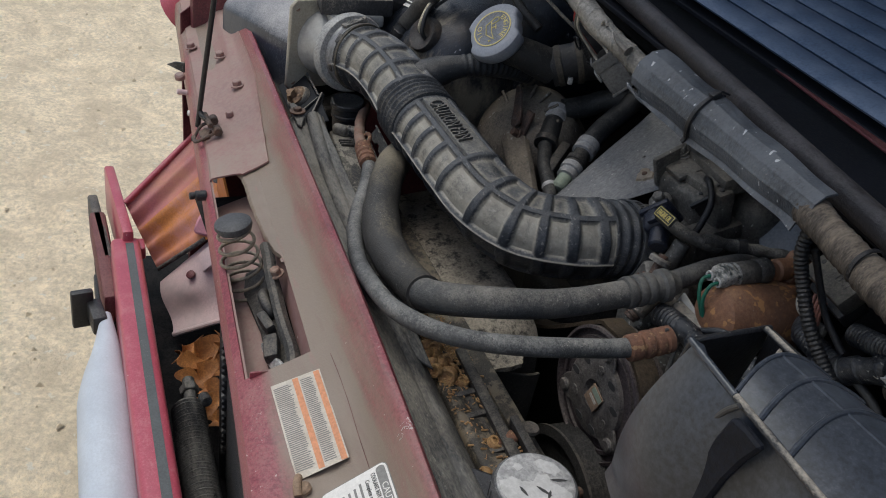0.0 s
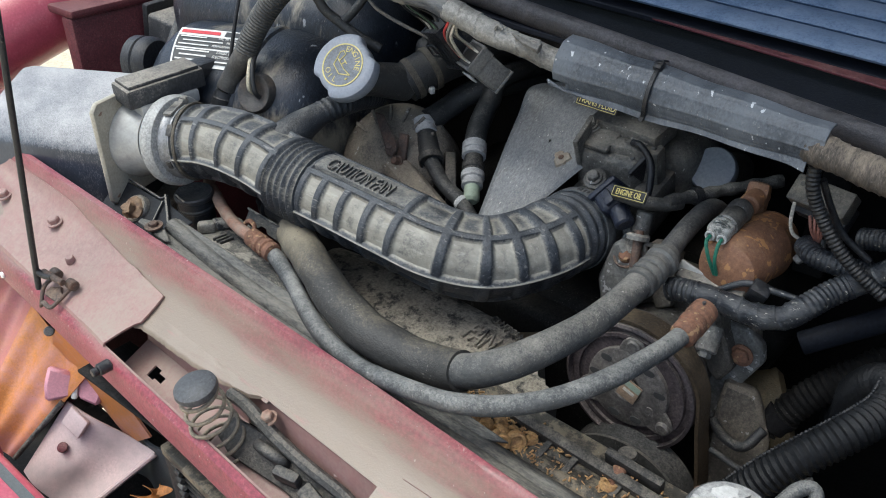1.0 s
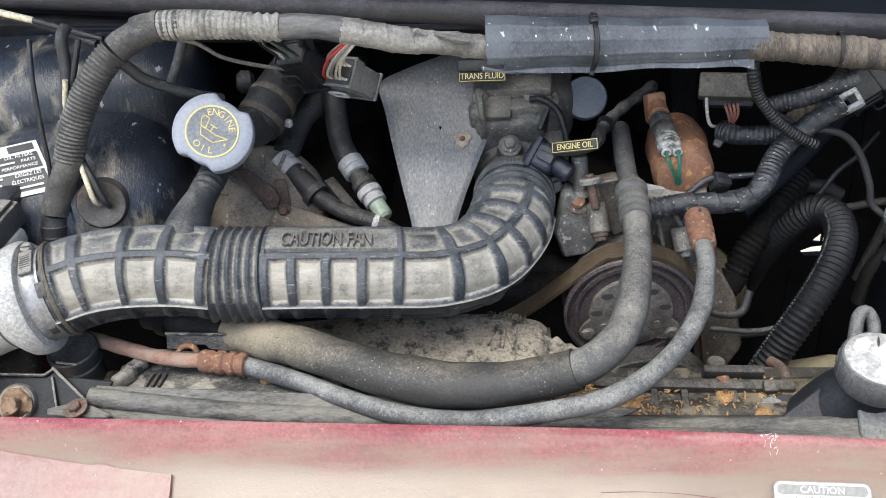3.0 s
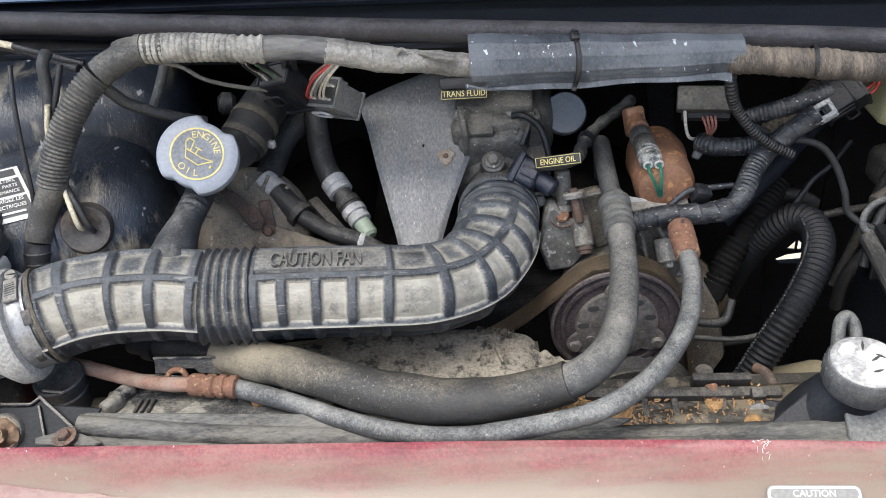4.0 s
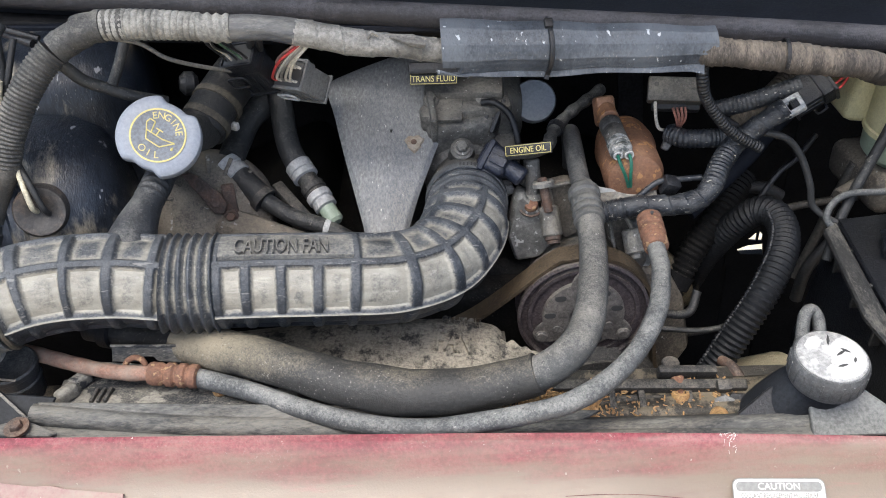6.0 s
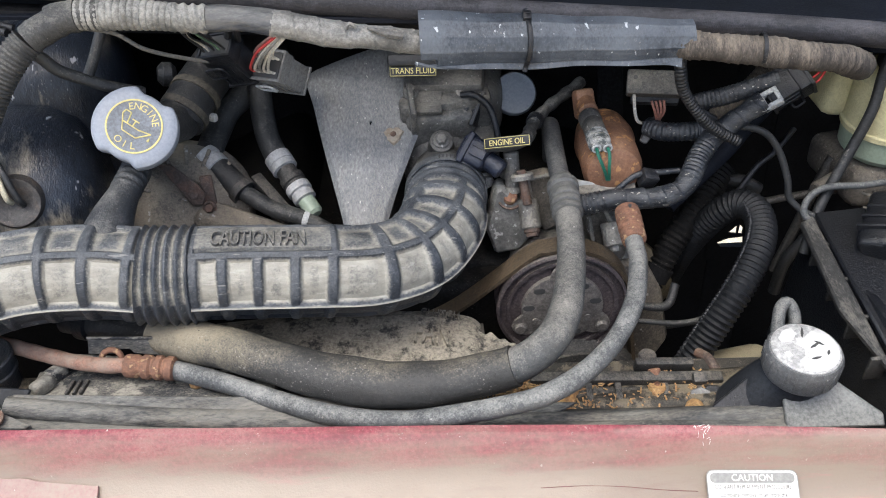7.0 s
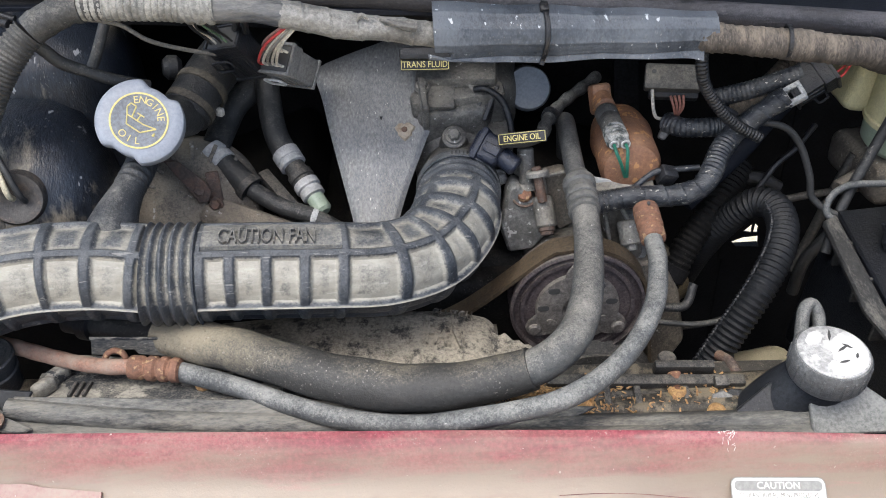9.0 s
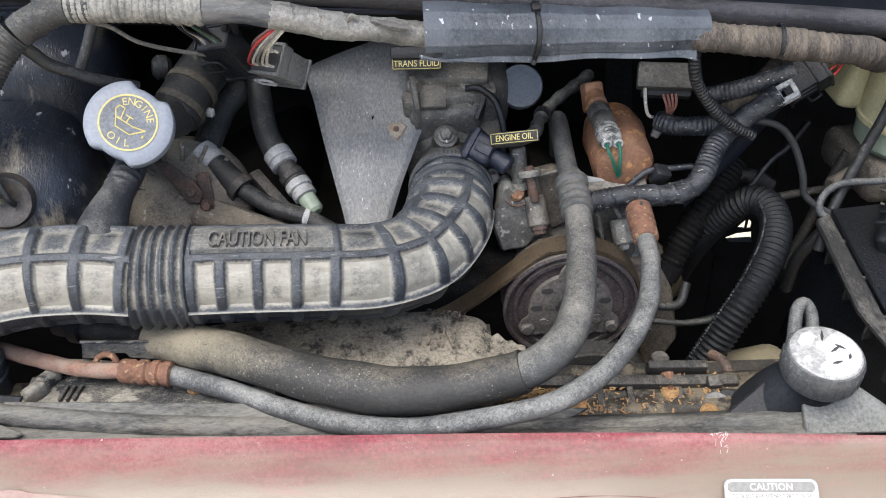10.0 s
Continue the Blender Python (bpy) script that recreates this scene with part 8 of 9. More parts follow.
def battery_side():
    root = thing("battery_tray", (0.46, 0.14, 0.70), "black plastic tray with a raised ledge and dry debris", "tray")
    top = [(-0.004, 0.10), (0.14, 0.10), (0.14, -0.12), (0.002, -0.12)]
    m = plane_pose((0.392, 0.165, 0.845), (1, 0.0, 0.06), (-0.08, 1, 0.16))
    part("top", prism(top, m, 0.008, 0.002), "black", root)
    part("side", block((0.010, 0.24, 0.16), pose(0.394, 0.155, 0.765, 0, 6, 3), 0.002), "black", root)
    part("ledge", prism([(-0.020, 0.09), (-0.004, 0.10), (-0.002, -0.10), (-0.022, -0.02)], m @ pose(0, 0, -0.002), 0.008, 0.002), "ledge", root, "scuffed ledge")
    for k in range(4):
        part("rib", block((0.016, 0.004, 0.03), m @ pose(-0.008, 0.06 - 0.045 * k, -0.018), 0.001), "ledge", root)
    part("inset", block((0.05, 0.07, 0.006), m @ pose(0.085, 0.03, 0.003), 0.003), "tray", root)
    d = thing("terminal_boot", (0.43, 0.24, 0.86), "black rubber terminal boot", "boot")
    part("boot", block((0.032, 0.070, 0.030), pose(0.437, 0.225, 0.868, 18, -20, -38), 0.007, None, 3), "black", d)
    for k in range(3):
        part("rib", block((0.034, 0.005, 0.033), pose(0.428 + 0.009 * k, 0.213 + 0.011 * k, 0.866 + 0.003 * k, 18, -20, -38), 0.003), "black", d)
    rng = random.Random(3)
    bm = bmesh.new()
    for _ in range(70):
        p = m @ Vector((0.045 + 0.06 * rng.random(), 0.055 + 0.05 * rng.random(), 0.002 + 0.012 * rng.random()))
        q = p + Vector((rng.uniform(-1, 1), rng.uniform(-1, 1), rng.uniform(-0.3, 0.3))) * 0.010
        rod(p, q, 0.0011 + 0.001 * rng.random(), 5, 0.1, bm)
    tagged(part("dry_debris", bm, "casting"), "brown dry debris on the tray", "debris", kind="stuff")

    # moulded air box beside the tray
    b = thing("air_box", (0.46, 0.06, 0.86), "black moulded air box with an open top, sky sheen in its colour", "air box")
    def front(u, v):
        x = 0.386 + 0.016 * (1 - v) + (0.150 + 0.01 * v) * u
        return x, 0.018 - 0.008 * v - 0.009 * math.sin(math.pi * min(1, v * 1.1)) * (1 - math.exp(-((u - 0.38) / 0.12) ** 2)) + 0.05 * max(0, 0.12 - u) ** 1.5 - 0.004 * math.sin(min(1, u * 3) * math.pi), 1.095 - 0.010 * u - 0.092 * v
    part("front_panel", surface(front, 60, 30, -0.004), "tray", b)
    part("side_panel", prism([(0, 0), (0.052, -0.004), (0.052, -0.10), (0, -0.090)], plane_pose((0.4005, 0.020, 1.094), (-0.10, 1, 0), (0.15, 0.0, 1)), 0.003, 0.001), "plastic", b)
    part("rear_panel", prism([(0, 0), (0.13, -0.006), (0.13, -0.10), (0, -0.10)], plane_pose((0.395, 0.067, 1.090), (1, 0.06, 0), (0, 0, 1)), 0.004, 0.0012), "plastic", b)
    part("inner_floor", prism([(0, 0), (0.13, 0), (0.13, 0.05), (0, 0.05)], plane_pose((0.395, 0.016, 1.03), (1, 0, 0), (0, 1, 0)), 0.004, 0.001), "plastic", b)
    part("rim", rod((0.402, 0.016, 1.0965), (0.434, 0.0155, 1.0935), 0.0016, 10, 0.2), "tray", b)
    part("rim", rod((0.434, 0.0155, 1.0935), (0.535, 0.015, 1.0865), 0.0017, 10, 0.2), "plastic_dusty", b, "scuffed rim")
    part("rim", rod((0.396, 0.064, 1.0915), (0.436, 0.066, 1.089), 0.0016, 10, 0.2), "plastic_dusty", b)
    for x, y in ((0.410, 0.060), (0.424, 0.060)):
        part("clip", block((0.002, 0.010, 0.006), pose(x, y, 1.086, 0, 0, 30), 0.0005), "plastic_dusty", b)

    def roof(u, v):
        return Vector((0.430 + 0.10 * u - 0.008 * math.sin(v * math.pi), 0.019 - 0.003 * u + (0.050 + 0.03 * u) * v, 1.0925 - 0.006 * u + 0.014 * math.sin(v * 2.5) - 0.010 * v))
    hood_ = part("snorkel", surface(roof, 40, 24, 0.003), "tray", b, "rounded ribbed snorkel roof")
    for k, u in enumerate((0.01, 0.16, 0.34, 0.70)):
        part("rib", sweep([roof(u, v / 10) for v in range(11)], 0.0011 + 0.0003 * (k > 0), 8, 40), "tray", hood_)
    part("rib", sweep([roof(u / 8, 0.52) for u in range(9)], 0.0007, 6, 40), "tray", hood_)
    part("groove", sweep([(0.4395, 0.0128, 1.094), (0.4350, 0.0120, 1.087), (0.4300, 0.0112, 1.074), (0.4280, 0.0098, 1.061), (0.4260, 0.0085, 1.044), (0.4250, 0.0070, 1.028)], 0.0012, 8, 40), "ink", b, "dark curved parting groove")
    # A flat black plate; the hollow's shade is put into its colour.
    part("shade_plate", prism([(0.441, 1.090), (0.449, 1.091), (0.458, 1.090), (0.453, 1.078), (0.449, 1.064), (0.445, 1.042), (0.434, 1.036), (0.436, 1.055), (0.437, 1.073)], Matrix(((1, 0, 0, 0), (0, 0, -1, 0.0092), (0, 1, 0, 0), (0, 0, 0, 1))), 0.004, 0.0012), "gap", b, "black plate for the shaded hollow in the panel")
    part("base", block((0.12, 0.05, 0.16), pose(0.50, 0.043, 0.925), 0.01, None, 3), "plastic", b)


battery_side()


# ---- latch, prop rod, stickers on the cross panel ----
def latch():
    root = thing("hood_latch", (-0.03, -0.05, 0.77), "dirty black hood latch with a secondary hook", "latch")
    arm = [(-0.108, -0.040, 0.824), (-0.085, -0.042, 0.826), (-0.060, -0.044, 0.820), (-0.045, -0.043, 0.812), (-0.010, -0.044, 0.806), (0.030, -0.043, 0.800), (0.050, -0.046, 0.795)]
    part("arm", sweep(arm, lambda s, u, a: 0.0085 * (0.5 + 0.5 * abs(math.cos(math.radians(a - 60)))), 12, 50), "steel_dark", root)
    part("plate", prism([(-0.110, -0.012), (-0.085, -0.020), (-0.020, -0.014), (0.060, -0.018), (0.062, 0.012), (0.0, 0.010), (-0.060, 0.014), (-0.105, 0.008)], plane_pose((-0.005, -0.050, 0.789), (1, 0, -0.09), (0, 0.75, 0.66)), 0.006, 0.0015), "steel_dark", root)
    part("hook", sweep([(-0.065, -0.050, 0.800), (-0.050, -0.054, 0.806), (-0.035, -0.050, 0.800), (-0.038, -0.044, 0.790)], 0.0052, 12, 24), "steel_dark", root)
    part("link", block((0.030, 0.014, 0.012), pose(0.012, -0.058, 0.793, 20, 4, -10), 0.003), "steel_dark", root)
    part("link", block((0.024, 0.010, 0.014), pose(-0.022, -0.056, 0.796, 20, 4, 14), 0.003), "steel_dark", root)
    bolt((-0.058, -0.040, 0.826), (0, -0.4, 0.9), 0.0055, 0.008, root, "rust_pale")
    part("return_spring", sweep([Vector((0.0 + 0.00035 * k, -0.062 + 0.003 * math.cos(k * 0.9), 0.789 + 0.003 * math.sin(k * 0.9))) for k in range(60)], 0.0007, 5, 200), "steel", root)
    part("release_lever", prism([(0, 0), (0.034, -0.006), (0.036, 0.008), (0.002, 0.010)], plane_pose((0.020, -0.066, 0.786), (0.9, 0.4, 0), (0, 0.5, 0.86)), 0.005, 0.001), "steel", root, "pale bent lever")
    s = thing("popup_spring", (-0.105, -0.062, 0.77), "dirty coil spring capped with grey rubber", "spring")
    lo, hi = Vector((-0.102, -0.058, 0.775)), Vector((-0.104, -0.074, 0.853))
    u, v, w = basis(hi - lo)
    L = (hi - lo).length
    coil = []
    for k in range(0, 26 * 5 + 1):
        f = k / (26 * 5)
        a = 2 * math.pi * f * 6.2
        r = 0.0235 - 0.0075 * f
        coil.append(lo + w * (L * (f ** 1.25)) + (u * math.cos(a) + v * math.sin(a)) * r)
    part("coil", sweep(coil, 0.0018, 8, 420), "coil", s)
    part("cap", lathe([(0.010, -0.003), (0.0165, -0.001), (0.0185, 0.003), (0.0178, 0.0065), (0.0135, 0.0092), (0.0, 0.0102)], hi, w, 36), "spring_cap", s, "domed grey rubber cap")


latch()


def prop_rod():
    root = thing("hood_prop_rod", (-0.39, -0.066, 0.84), "thin black steel hood prop rod", "prop rod")
    part("rod", sweep([(-0.372, -0.060, 0.846), (-0.384, -0.063, 0.845), (-0.3905, -0.0652, 0.850), (-0.390, -0.065, 0.862), (-0.345, -0.028, 1.30), (-0.30, 0.01, 1.75)], 0.0032, 12, 200), "plastic", root)
    b = thing("rod_bracket", (-0.372, -0.055, 0.835), "rusty stamped bracket for the prop rod", "bracket")
    foot = [bar_pose(x, y, 0, 0.009).translation for x, y in ((-0.386, -0.046), (-0.387, -0.060), (-0.382, -0.071), (-0.370, -0.075), (-0.358, -0.071), (-0.353, -0.060), (-0.354, -0.046))]
    part("stirrup", sweep(foot, lambda s, u, a: 0.0026 * (0.55 + 0.45 * abs(math.cos(math.radians(a)))), 10, 40), "rust_dark", b)
    for k in (0, -1):
        part("ear", rod(foot[k] - Vector((0.006, 0, -0.002)), foot[k] + Vector((0.006, 0, 0.002)), 0.0055, 12, 0.2), "rust_dark", b)
    part("base", prism([(-0.012, -0.006), (0.012, -0.006), (0.012, 0.004), (0.005, 0.006), (0.0, 0.010), (-0.005, 0.006), (-0.012, 0.004)], bar_pose(-0.370, -0.060, 0, 0.007), 0.004, 0.0006), "rust_dark", b)
    part("pin", rod((-0.39, -0.060, 0.846), (-0.354, -0.058, 0.846), 0.0034, 10), "rust_dark", b)


prop_rod()


def stickers():
    a = thing("warning_sticker", bar_pose(0.123, -0.052).translation, "worn white sticker with orange bands", "sticker")
    m = bar_pose(0.138, -0.0565, 0.5, 0.0016)
    W, H = 0.094, 0.042
    part("paper", prism([(-W / 2, -H / 2), (W / 2, -H / 2), (W / 2 - 0.003, H / 2), (-W / 2, H / 2)], m, 0.0004, 0), "paper_old", a)
    for y in (0.0175, -0.0005):
        part("band", prism([(-W / 2 + 0.001, -0.0024), (W / 2 - 0.003, -0.0024), (W / 2 - 0.003, 0.0024), (-W / 2 + 0.001, 0.0024)], m @ pose(0, y, 0.0003), 0.0003, 0), "orange", a, "orange band")
    rng = random.Random(8)
    for col, (y0, y1) in enumerate(((-0.0195, -0.0045), (0.0030, 0.0135))):
        x = -W / 2 + 0.005
        while x < W / 2 - 0.006:
            k = rng.uniform(0.8, 1.0)
            part("print_line", prism([(-0.0004, 0), (0.0004, 0), (0.0004, (y1 - y0) * k), (-0.0004, (y1 - y0) * k)], m @ pose(x, y0, 0.0003), 0.0002, 0), "grey_ink", a)
            x += 0.0019
    b = thing("caution_sticker", bar_pose(0.237, -0.036).translation, "white caution sticker with a dark header", "sticker")
    W, H = 0.067, 0.056
    m = plane_pose((0.2359, -0.0424, 0.8195), (1, -0.064, -0.015), (0, 0.825, 0.565))

    def rounded(w, h, r):
        out = []
        for cx, cy, a0 in ((w / 2 - r, h / 2 - r, 0), (-w / 2 + r, h / 2 - r, 90), (-w / 2 + r, -h / 2 + r, 180), (w / 2 - r, -h / 2 + r, 270)):
            out += [(cx + r * math.cos(math.radians(a0 + k * 30)), cy + r * math.sin(math.radians(a0 + k * 30))) for k in range(4)]
        return out
    part("border", prism(rounded(W, H, 0.005), m, 0.0004, 0), "grey_ink", b)
    part("paper", prism(rounded(W - 0.0016, H - 0.0016, 0.0045), m @ pose(0, 0, 0.0003), 0.0004, 0), "white", b)
    part("header", prism(rounded(W - 0.005, 0.0072, 0.003), m @ pose(0, H / 2 - 0.0060, 0.0006), 0.0003, 0), "grey_ink", b)
    part("lettering", letters("CAUTION", 0.0068, m @ pose(0, H / 2 - 0.0060, 0.0008), 0.0001, squeeze=1.0), "white", b)
    part("lettering", letters("COOLANT REPLACEMENT PROCEDURE", 0.0050, m @ pose(0, H / 2 - 0.0126, 0.0006), 0.0001, squeeze=0.63), "ink", b)
    part("lettering", letters("Complete removal of air from the", 0.0048, m @ pose(0, H / 2 - 0.0182, 0.0006), 0.0001, squeeze=0.74), "ink", b)
    for k in range(6):
        w = rng.uniform(0.75, 0.95) * (W - 0.01)
        part("print_line", prism([(-w / 2, -0.0009), (w / 2, -0.0009), (w / 2, 0.0009), (-w / 2, 0.0009)], m @ pose(0, H / 2 - 0.0240 - 0.0048 * k, 0.0006), 0.0002, 0), "grey_ink", b)
    c = thing("panel_clip", bar_pose(0.187, -0.078).translation, "yellowed plastic clip on the panel", "clip")
    part("pin", sweep([bar_pose(0.183, -0.075, 0, 0.003).translation, bar_pose(0.191, -0.078, 0, 0.006).translation, bar_pose(0.199, -0.079, 0, 0.003).translation], 0.0032, 10, 16), "sticker_tan", c)
    part("head", lathe([(0.006, 0), (0.006, 0.003), (0.004, 0.005), (0, 0.005)], bar_pose(0.193, -0.073).translation, (0, -0.3, 1), 14), "sticker_tan", c)
    # paint scratches on the ridge
    sc = bmesh.new()
    for _ in range(24):
        x, y = rng.gauss(0.202, 0.003), rng.uniform(-0.010, 0.0)
        a, k = rng.uniform(0, 6.3), rng.uniform(0.0006, 0.0026)
        p0, p1 = bar_pose(x, y, 0, 0.0002).translation, bar_pose(x + k * math.cos(a), y + k * math.sin(a), 0, 0.0002).translation
        rod(p0, p1, rng.uniform(0.00008, 0.0002), 5, 0.1, sc)
    solo("paint_scratch", sc, "white", "white scratches in the red paint", "scratch")


stickers()


# ---- radiator top: clips, plates, nuts ----
def radiator_details():
    root = thing("radiator_bracket", (-0.25, 0.10, 0.85), "grey bent steel bracket beside the pipe", "bracket")
    up = (0, 0.55, 0.84)
    m = plane_pose((-0.255, 0.124, 0.8670), (1, -0.075, 0.0), up)
    part("plate", prism([(-0.037, -0.0075), (-0.012, -0.0070), (-0.008, -0.0030), (0.000, -0.0030), (0.004, -0.0070), (0.058, -0.0110), (0.048, -0.0045), (0.024, 0.0068), (-0.037, 0.0075)], m, 0.0028, 0.0008), "rail", root, "notched grey plate")
    part("edge", rod(m @ Vector((-0.037, 0.0075, 0.0015)), m @ Vector((0.024, 0.0070, 0.0015)), 0.0013, 8, 0.2), "deck_pale", root)
    part("lip", prism([(-0.050, 0.002), (0.060, -0.003), (0.110, -0.014), (0.104, -0.017), (0.056, -0.008), (-0.050, -0.003)], plane_pose((-0.250, 0.1150, 0.8625), (1, -0.075, -0.02), (0, 0.75, 0.66)), 0.003, 0.0008), "deck_pale", root, "pale lower lip")
    part("clip", sweep([(-0.276, 0.111, 0.8660), (-0.272, 0.112, 0.8720), (-0.266, 0.113, 0.8740), (-0.260, 0.112, 0.8715), (-0.257, 0.109, 0.8650)], 0.0026, 10, 24), "rust", root, "rusty hook clip")
    c = thing("radiator_clamp", (0.19, 0.09, 0.81), "black plastic radiator mount with slots", "mount")
    m = plane_pose((0.180, 0.091, 0.822), (1, -0.03, -0.05), (0, 0.92, 0.2))
    part("bar", block((0.165, 0.010, 0.012), m @ pose(-0.012, 0, 0), 0.002), "mount", c)
    part("bar", block((0.130, 0.014, 0.008), m @ pose(0.006, -0.014, -0.004), 0.002), "mount", c)
    part("bar", block((0.050, 0.008, 0.014), m @ pose(0.022, 0.013, 0.002), 0.002), "mount", c)
    for x in (-0.045, -0.02, 0.02, 0.05):
        part("rib", block((0.006, 0.030, 0.010), m @ pose(x, -0.008, -0.002), 0.0015), "mount", c)
    part("slot", block((0.020, 0.010, 0.004), m @ pose(-0.038, -0.026, -0.006), 0.001), "ink", c)
    part("saddle", lathe([(0.007, 0), (0.008, 0.002), (0.007, 0.004), (0, 0.004)], m @ Vector((0.010, 0.022, 0.000)), (0, 0, 1), 20), "steel_dark", c)
    part("screw", rod((0.193, 0.098, 0.826), (0.194, 0.087, 0.819), 0.0058, 14, 0.2), "rust", c)
    part("screw_nose", rod((0.194, 0.090, 0.820), (0.1945, 0.084, 0.816), 0.0038, 12, 0.2), "rust", c)
    # acorn shells
    spots = [((0.193, 0.0815, 0.8185), 0.0078), ((0.113, 0.0715, 0.825), 0.0088), ((0.220, 0.0615, 0.815), 0.0082), ((0.245, 0.050, 0.820), 0.0058), ((-0.195, 0.092, 0.850), 0.0060),
             ((0.098, 0.070, 0.826), 0.0075), ((0.086, 0.068, 0.827), 0.0070), ((0.092, 0.078, 0.824), 0.0065), ((0.074, 0.064, 0.829), 0.0068), ((0.104, 0.080, 0.823), 0.0058), ((0.080, 0.072, 0.830), 0.0060), ((0.099, 0.061, 0.829), 0.0062), ((0.066, 0.070, 0.831), 0.0055), ((0.108, 0.062, 0.828), 0.0066), ((0.087, 0.060, 0.830), 0.0050), ((0.121, 0.082, 0.822), 0.0056)]
    for k, (p, r) in enumerate(spots):
        th = thing("acorn", p, "pale brown acorn shell lying on the radiator top", "acorn", "acorns on the radiator")
        ax = Vector((math.sin(k * 2.1), math.cos(k * 1.7) - 0.8, 0.6)).normalized()
        part("shell", lathe([(0.0, -r), (r * 0.55, -r * 0.85), (r * 0.95, -r * 0.25), (r, r * 0.2), (r * 0.88, r * 0.6), (r * 0.6, r * 0.62), (r * 0.5, r * 0.35), (0.0, r * 0.25)], p, ax, 18), "nut", th)
    rng = random.Random(12)
    bm = bmesh.new()
    for _ in range(640):
        x = rng.gauss(0.088, 0.024) if rng.random() < 0.75 else rng.uniform(0.05, 0.24)
        y = rng.uniform(0.062, 0.098)
        z = 0.8235 - 0.03 * (x - 0.1) + 0.1 * (y - 0.08)
        a = rng.random() * 6.3
        q = Vector((x, y, z)) + Vector((math.cos(a), math.sin(a), rng.uniform(0, 0.5))) * rng.uniform(0.001, 0.006)
        rod((x, y, z + 0.002 * rng.random()), q, rng.uniform(0.0003, 0.0010), 5, 0.1, bm)
    tagged(part("husk_litter", bm, "nut"), "dry husks and straw scattered on the radiator", "litter", kind="stuff")
    # black corner bracket by the filter box
    l = thing("corner_bracket", (-0.37, 0.06, 0.84), "smoky black plastic corner bracket with a stiffening rib", "bracket")
    m = plane_pose((-0.376, 0.070, 0.8665), (1, 0.02, -0.10), (0, 0.80, 0.60))
    part("plate", prism([(-0.080, 0.010), (-0.006, 0.012), (0.001, 0.019), (0.010, 0.013), (0.052, 0.010), (0.044, -0.012), (0.035, -0.030), (-0.080, -0.030)], m, 0.003, 0.001), "smoky", l, "smoky plastic plate")
    part("lip", rod((-0.455, 0.0795, 0.8830), (-0.3835, 0.0805, 0.8755), 0.0014, 8, 0.2), "plastic_dusty", l)
    part("lip", rod((-0.3835, 0.0805, 0.8755), (-0.3755, 0.0860, 0.8785), 0.0014, 8, 0.2), "plastic_dusty", l)
    a, b = Vector((-0.3755, 0.0840, 0.8800)), Vector((-0.3385, 0.0590, 0.8570))
    part("rib", block(((b - a).length, 0.0026, 0.008), plane_pose((a + b) / 2, b - a, Vector((0.5, 0.6, 0.2))), 0.0008), "plastic_dusty", l, "grey stiffening rib")
    part("rib", block((0.028, 0.002, 0.004), plane_pose((-0.372, 0.068, 0.867), (0.25, -0.7, -0.5), Vector((1, 0.2, 0))), 0.0006), "plastic_dusty", l)
    tab = part("tab", prism([(-0.026, 0.001), (-0.010, 0.007), (0.008, 0.007), (0.030, -0.002), (0.024, -0.006), (-0.024, -0.005)], plane_pose((-0.341, 0.0440, 0.8690), (1, 0, -0.12), (0, 1, 0.15)), 0.0026, 0.0008), "rail", l, "grey flat tab")
    part("washer", lathe([(0.0, -0.001), (0.0098, -0.001), (0.0098, 0.0010), (0.0, 0.0014)], (-0.3416, 0.0440, 0.8715), (0, -0.1, 1), 24), "rust_dark", tab)
    part("bolt_head", lathe([(0.0052, 0.0008), (0.0055, 0.0015), (0.0053, 0.0040), (0.0045, 0.0048), (0.0, 0.0050)], (-0.3416, 0.0440, 0.8715), (0, -0.1, 1), 6), "rust_dark", tab, "pinkish rusty bolt head")
    g = thing("rusty_stud", (-0.403, 0.055, 0.868), "rusty waxed stud on a dirty grey boss", "stud")
    n = Vector((0.10, -0.72, 0.68)).normalized()
    o = Vector((-0.4033, 0.0585, 0.8650))
    part("boss", lathe([(0.0, -0.012), (0.0165, -0.012), (0.0170, -0.002), (0.0158, 0.001), (0.0, 0.001)], o, n, 32), "boss", g)
    lump = lathe([(0.0128, 0.0), (0.0130, 0.003), (0.0108, 0.0055), (0.0080, 0.0062), (0.0076, 0.0110), (0.0060, 0.0128), (0.0, 0.0130)], o, n, 22)
    for v in lump.verts:
        v.co += (v.co - o) * 0.40 * noise.noise(v.co * 160)
    part("stud", lump, "stud", g, "crusted brown stud")
    part("flange", lathe([(0.0138, 0.0008), (0.0148, 0.0018), (0.0138, 0.0028), (0.0118, 0.0024)], o, n, 24, hollow=True), "stain", g)
    k = thing("ribbed_cup", (-0.378, 0.118, 0.84), "grey dusty ribbed rubber cup under the duct", "cup")
    part("cup", lathe([(0.0, -0.034), (0.0190, -0.034), (0.0195, -0.016), (0.0212, -0.0145), (0.0212, -0.0115), (0.0200, -0.010), (0.0203, -0.002), (0.0222, 0.0), (0.0222, 0.004), (0.0206, 0.0055), (0.0185, 0.004), (0.0, 0.0)], (-0.3765, 0.1185, 0.8660), (0.05, -0.08, 1), 48), "branch", k)
    part("chip", block((0.020, 0.0022, 0.0016), pose(-0.372, 0.0975, 0.8725, 0, 4, -8), 0.0005), "deck_pale", k)
    h = thing("meter_foot", (-0.45, 0.12, 0.82), "beige caked foot under the air meter", "foot")
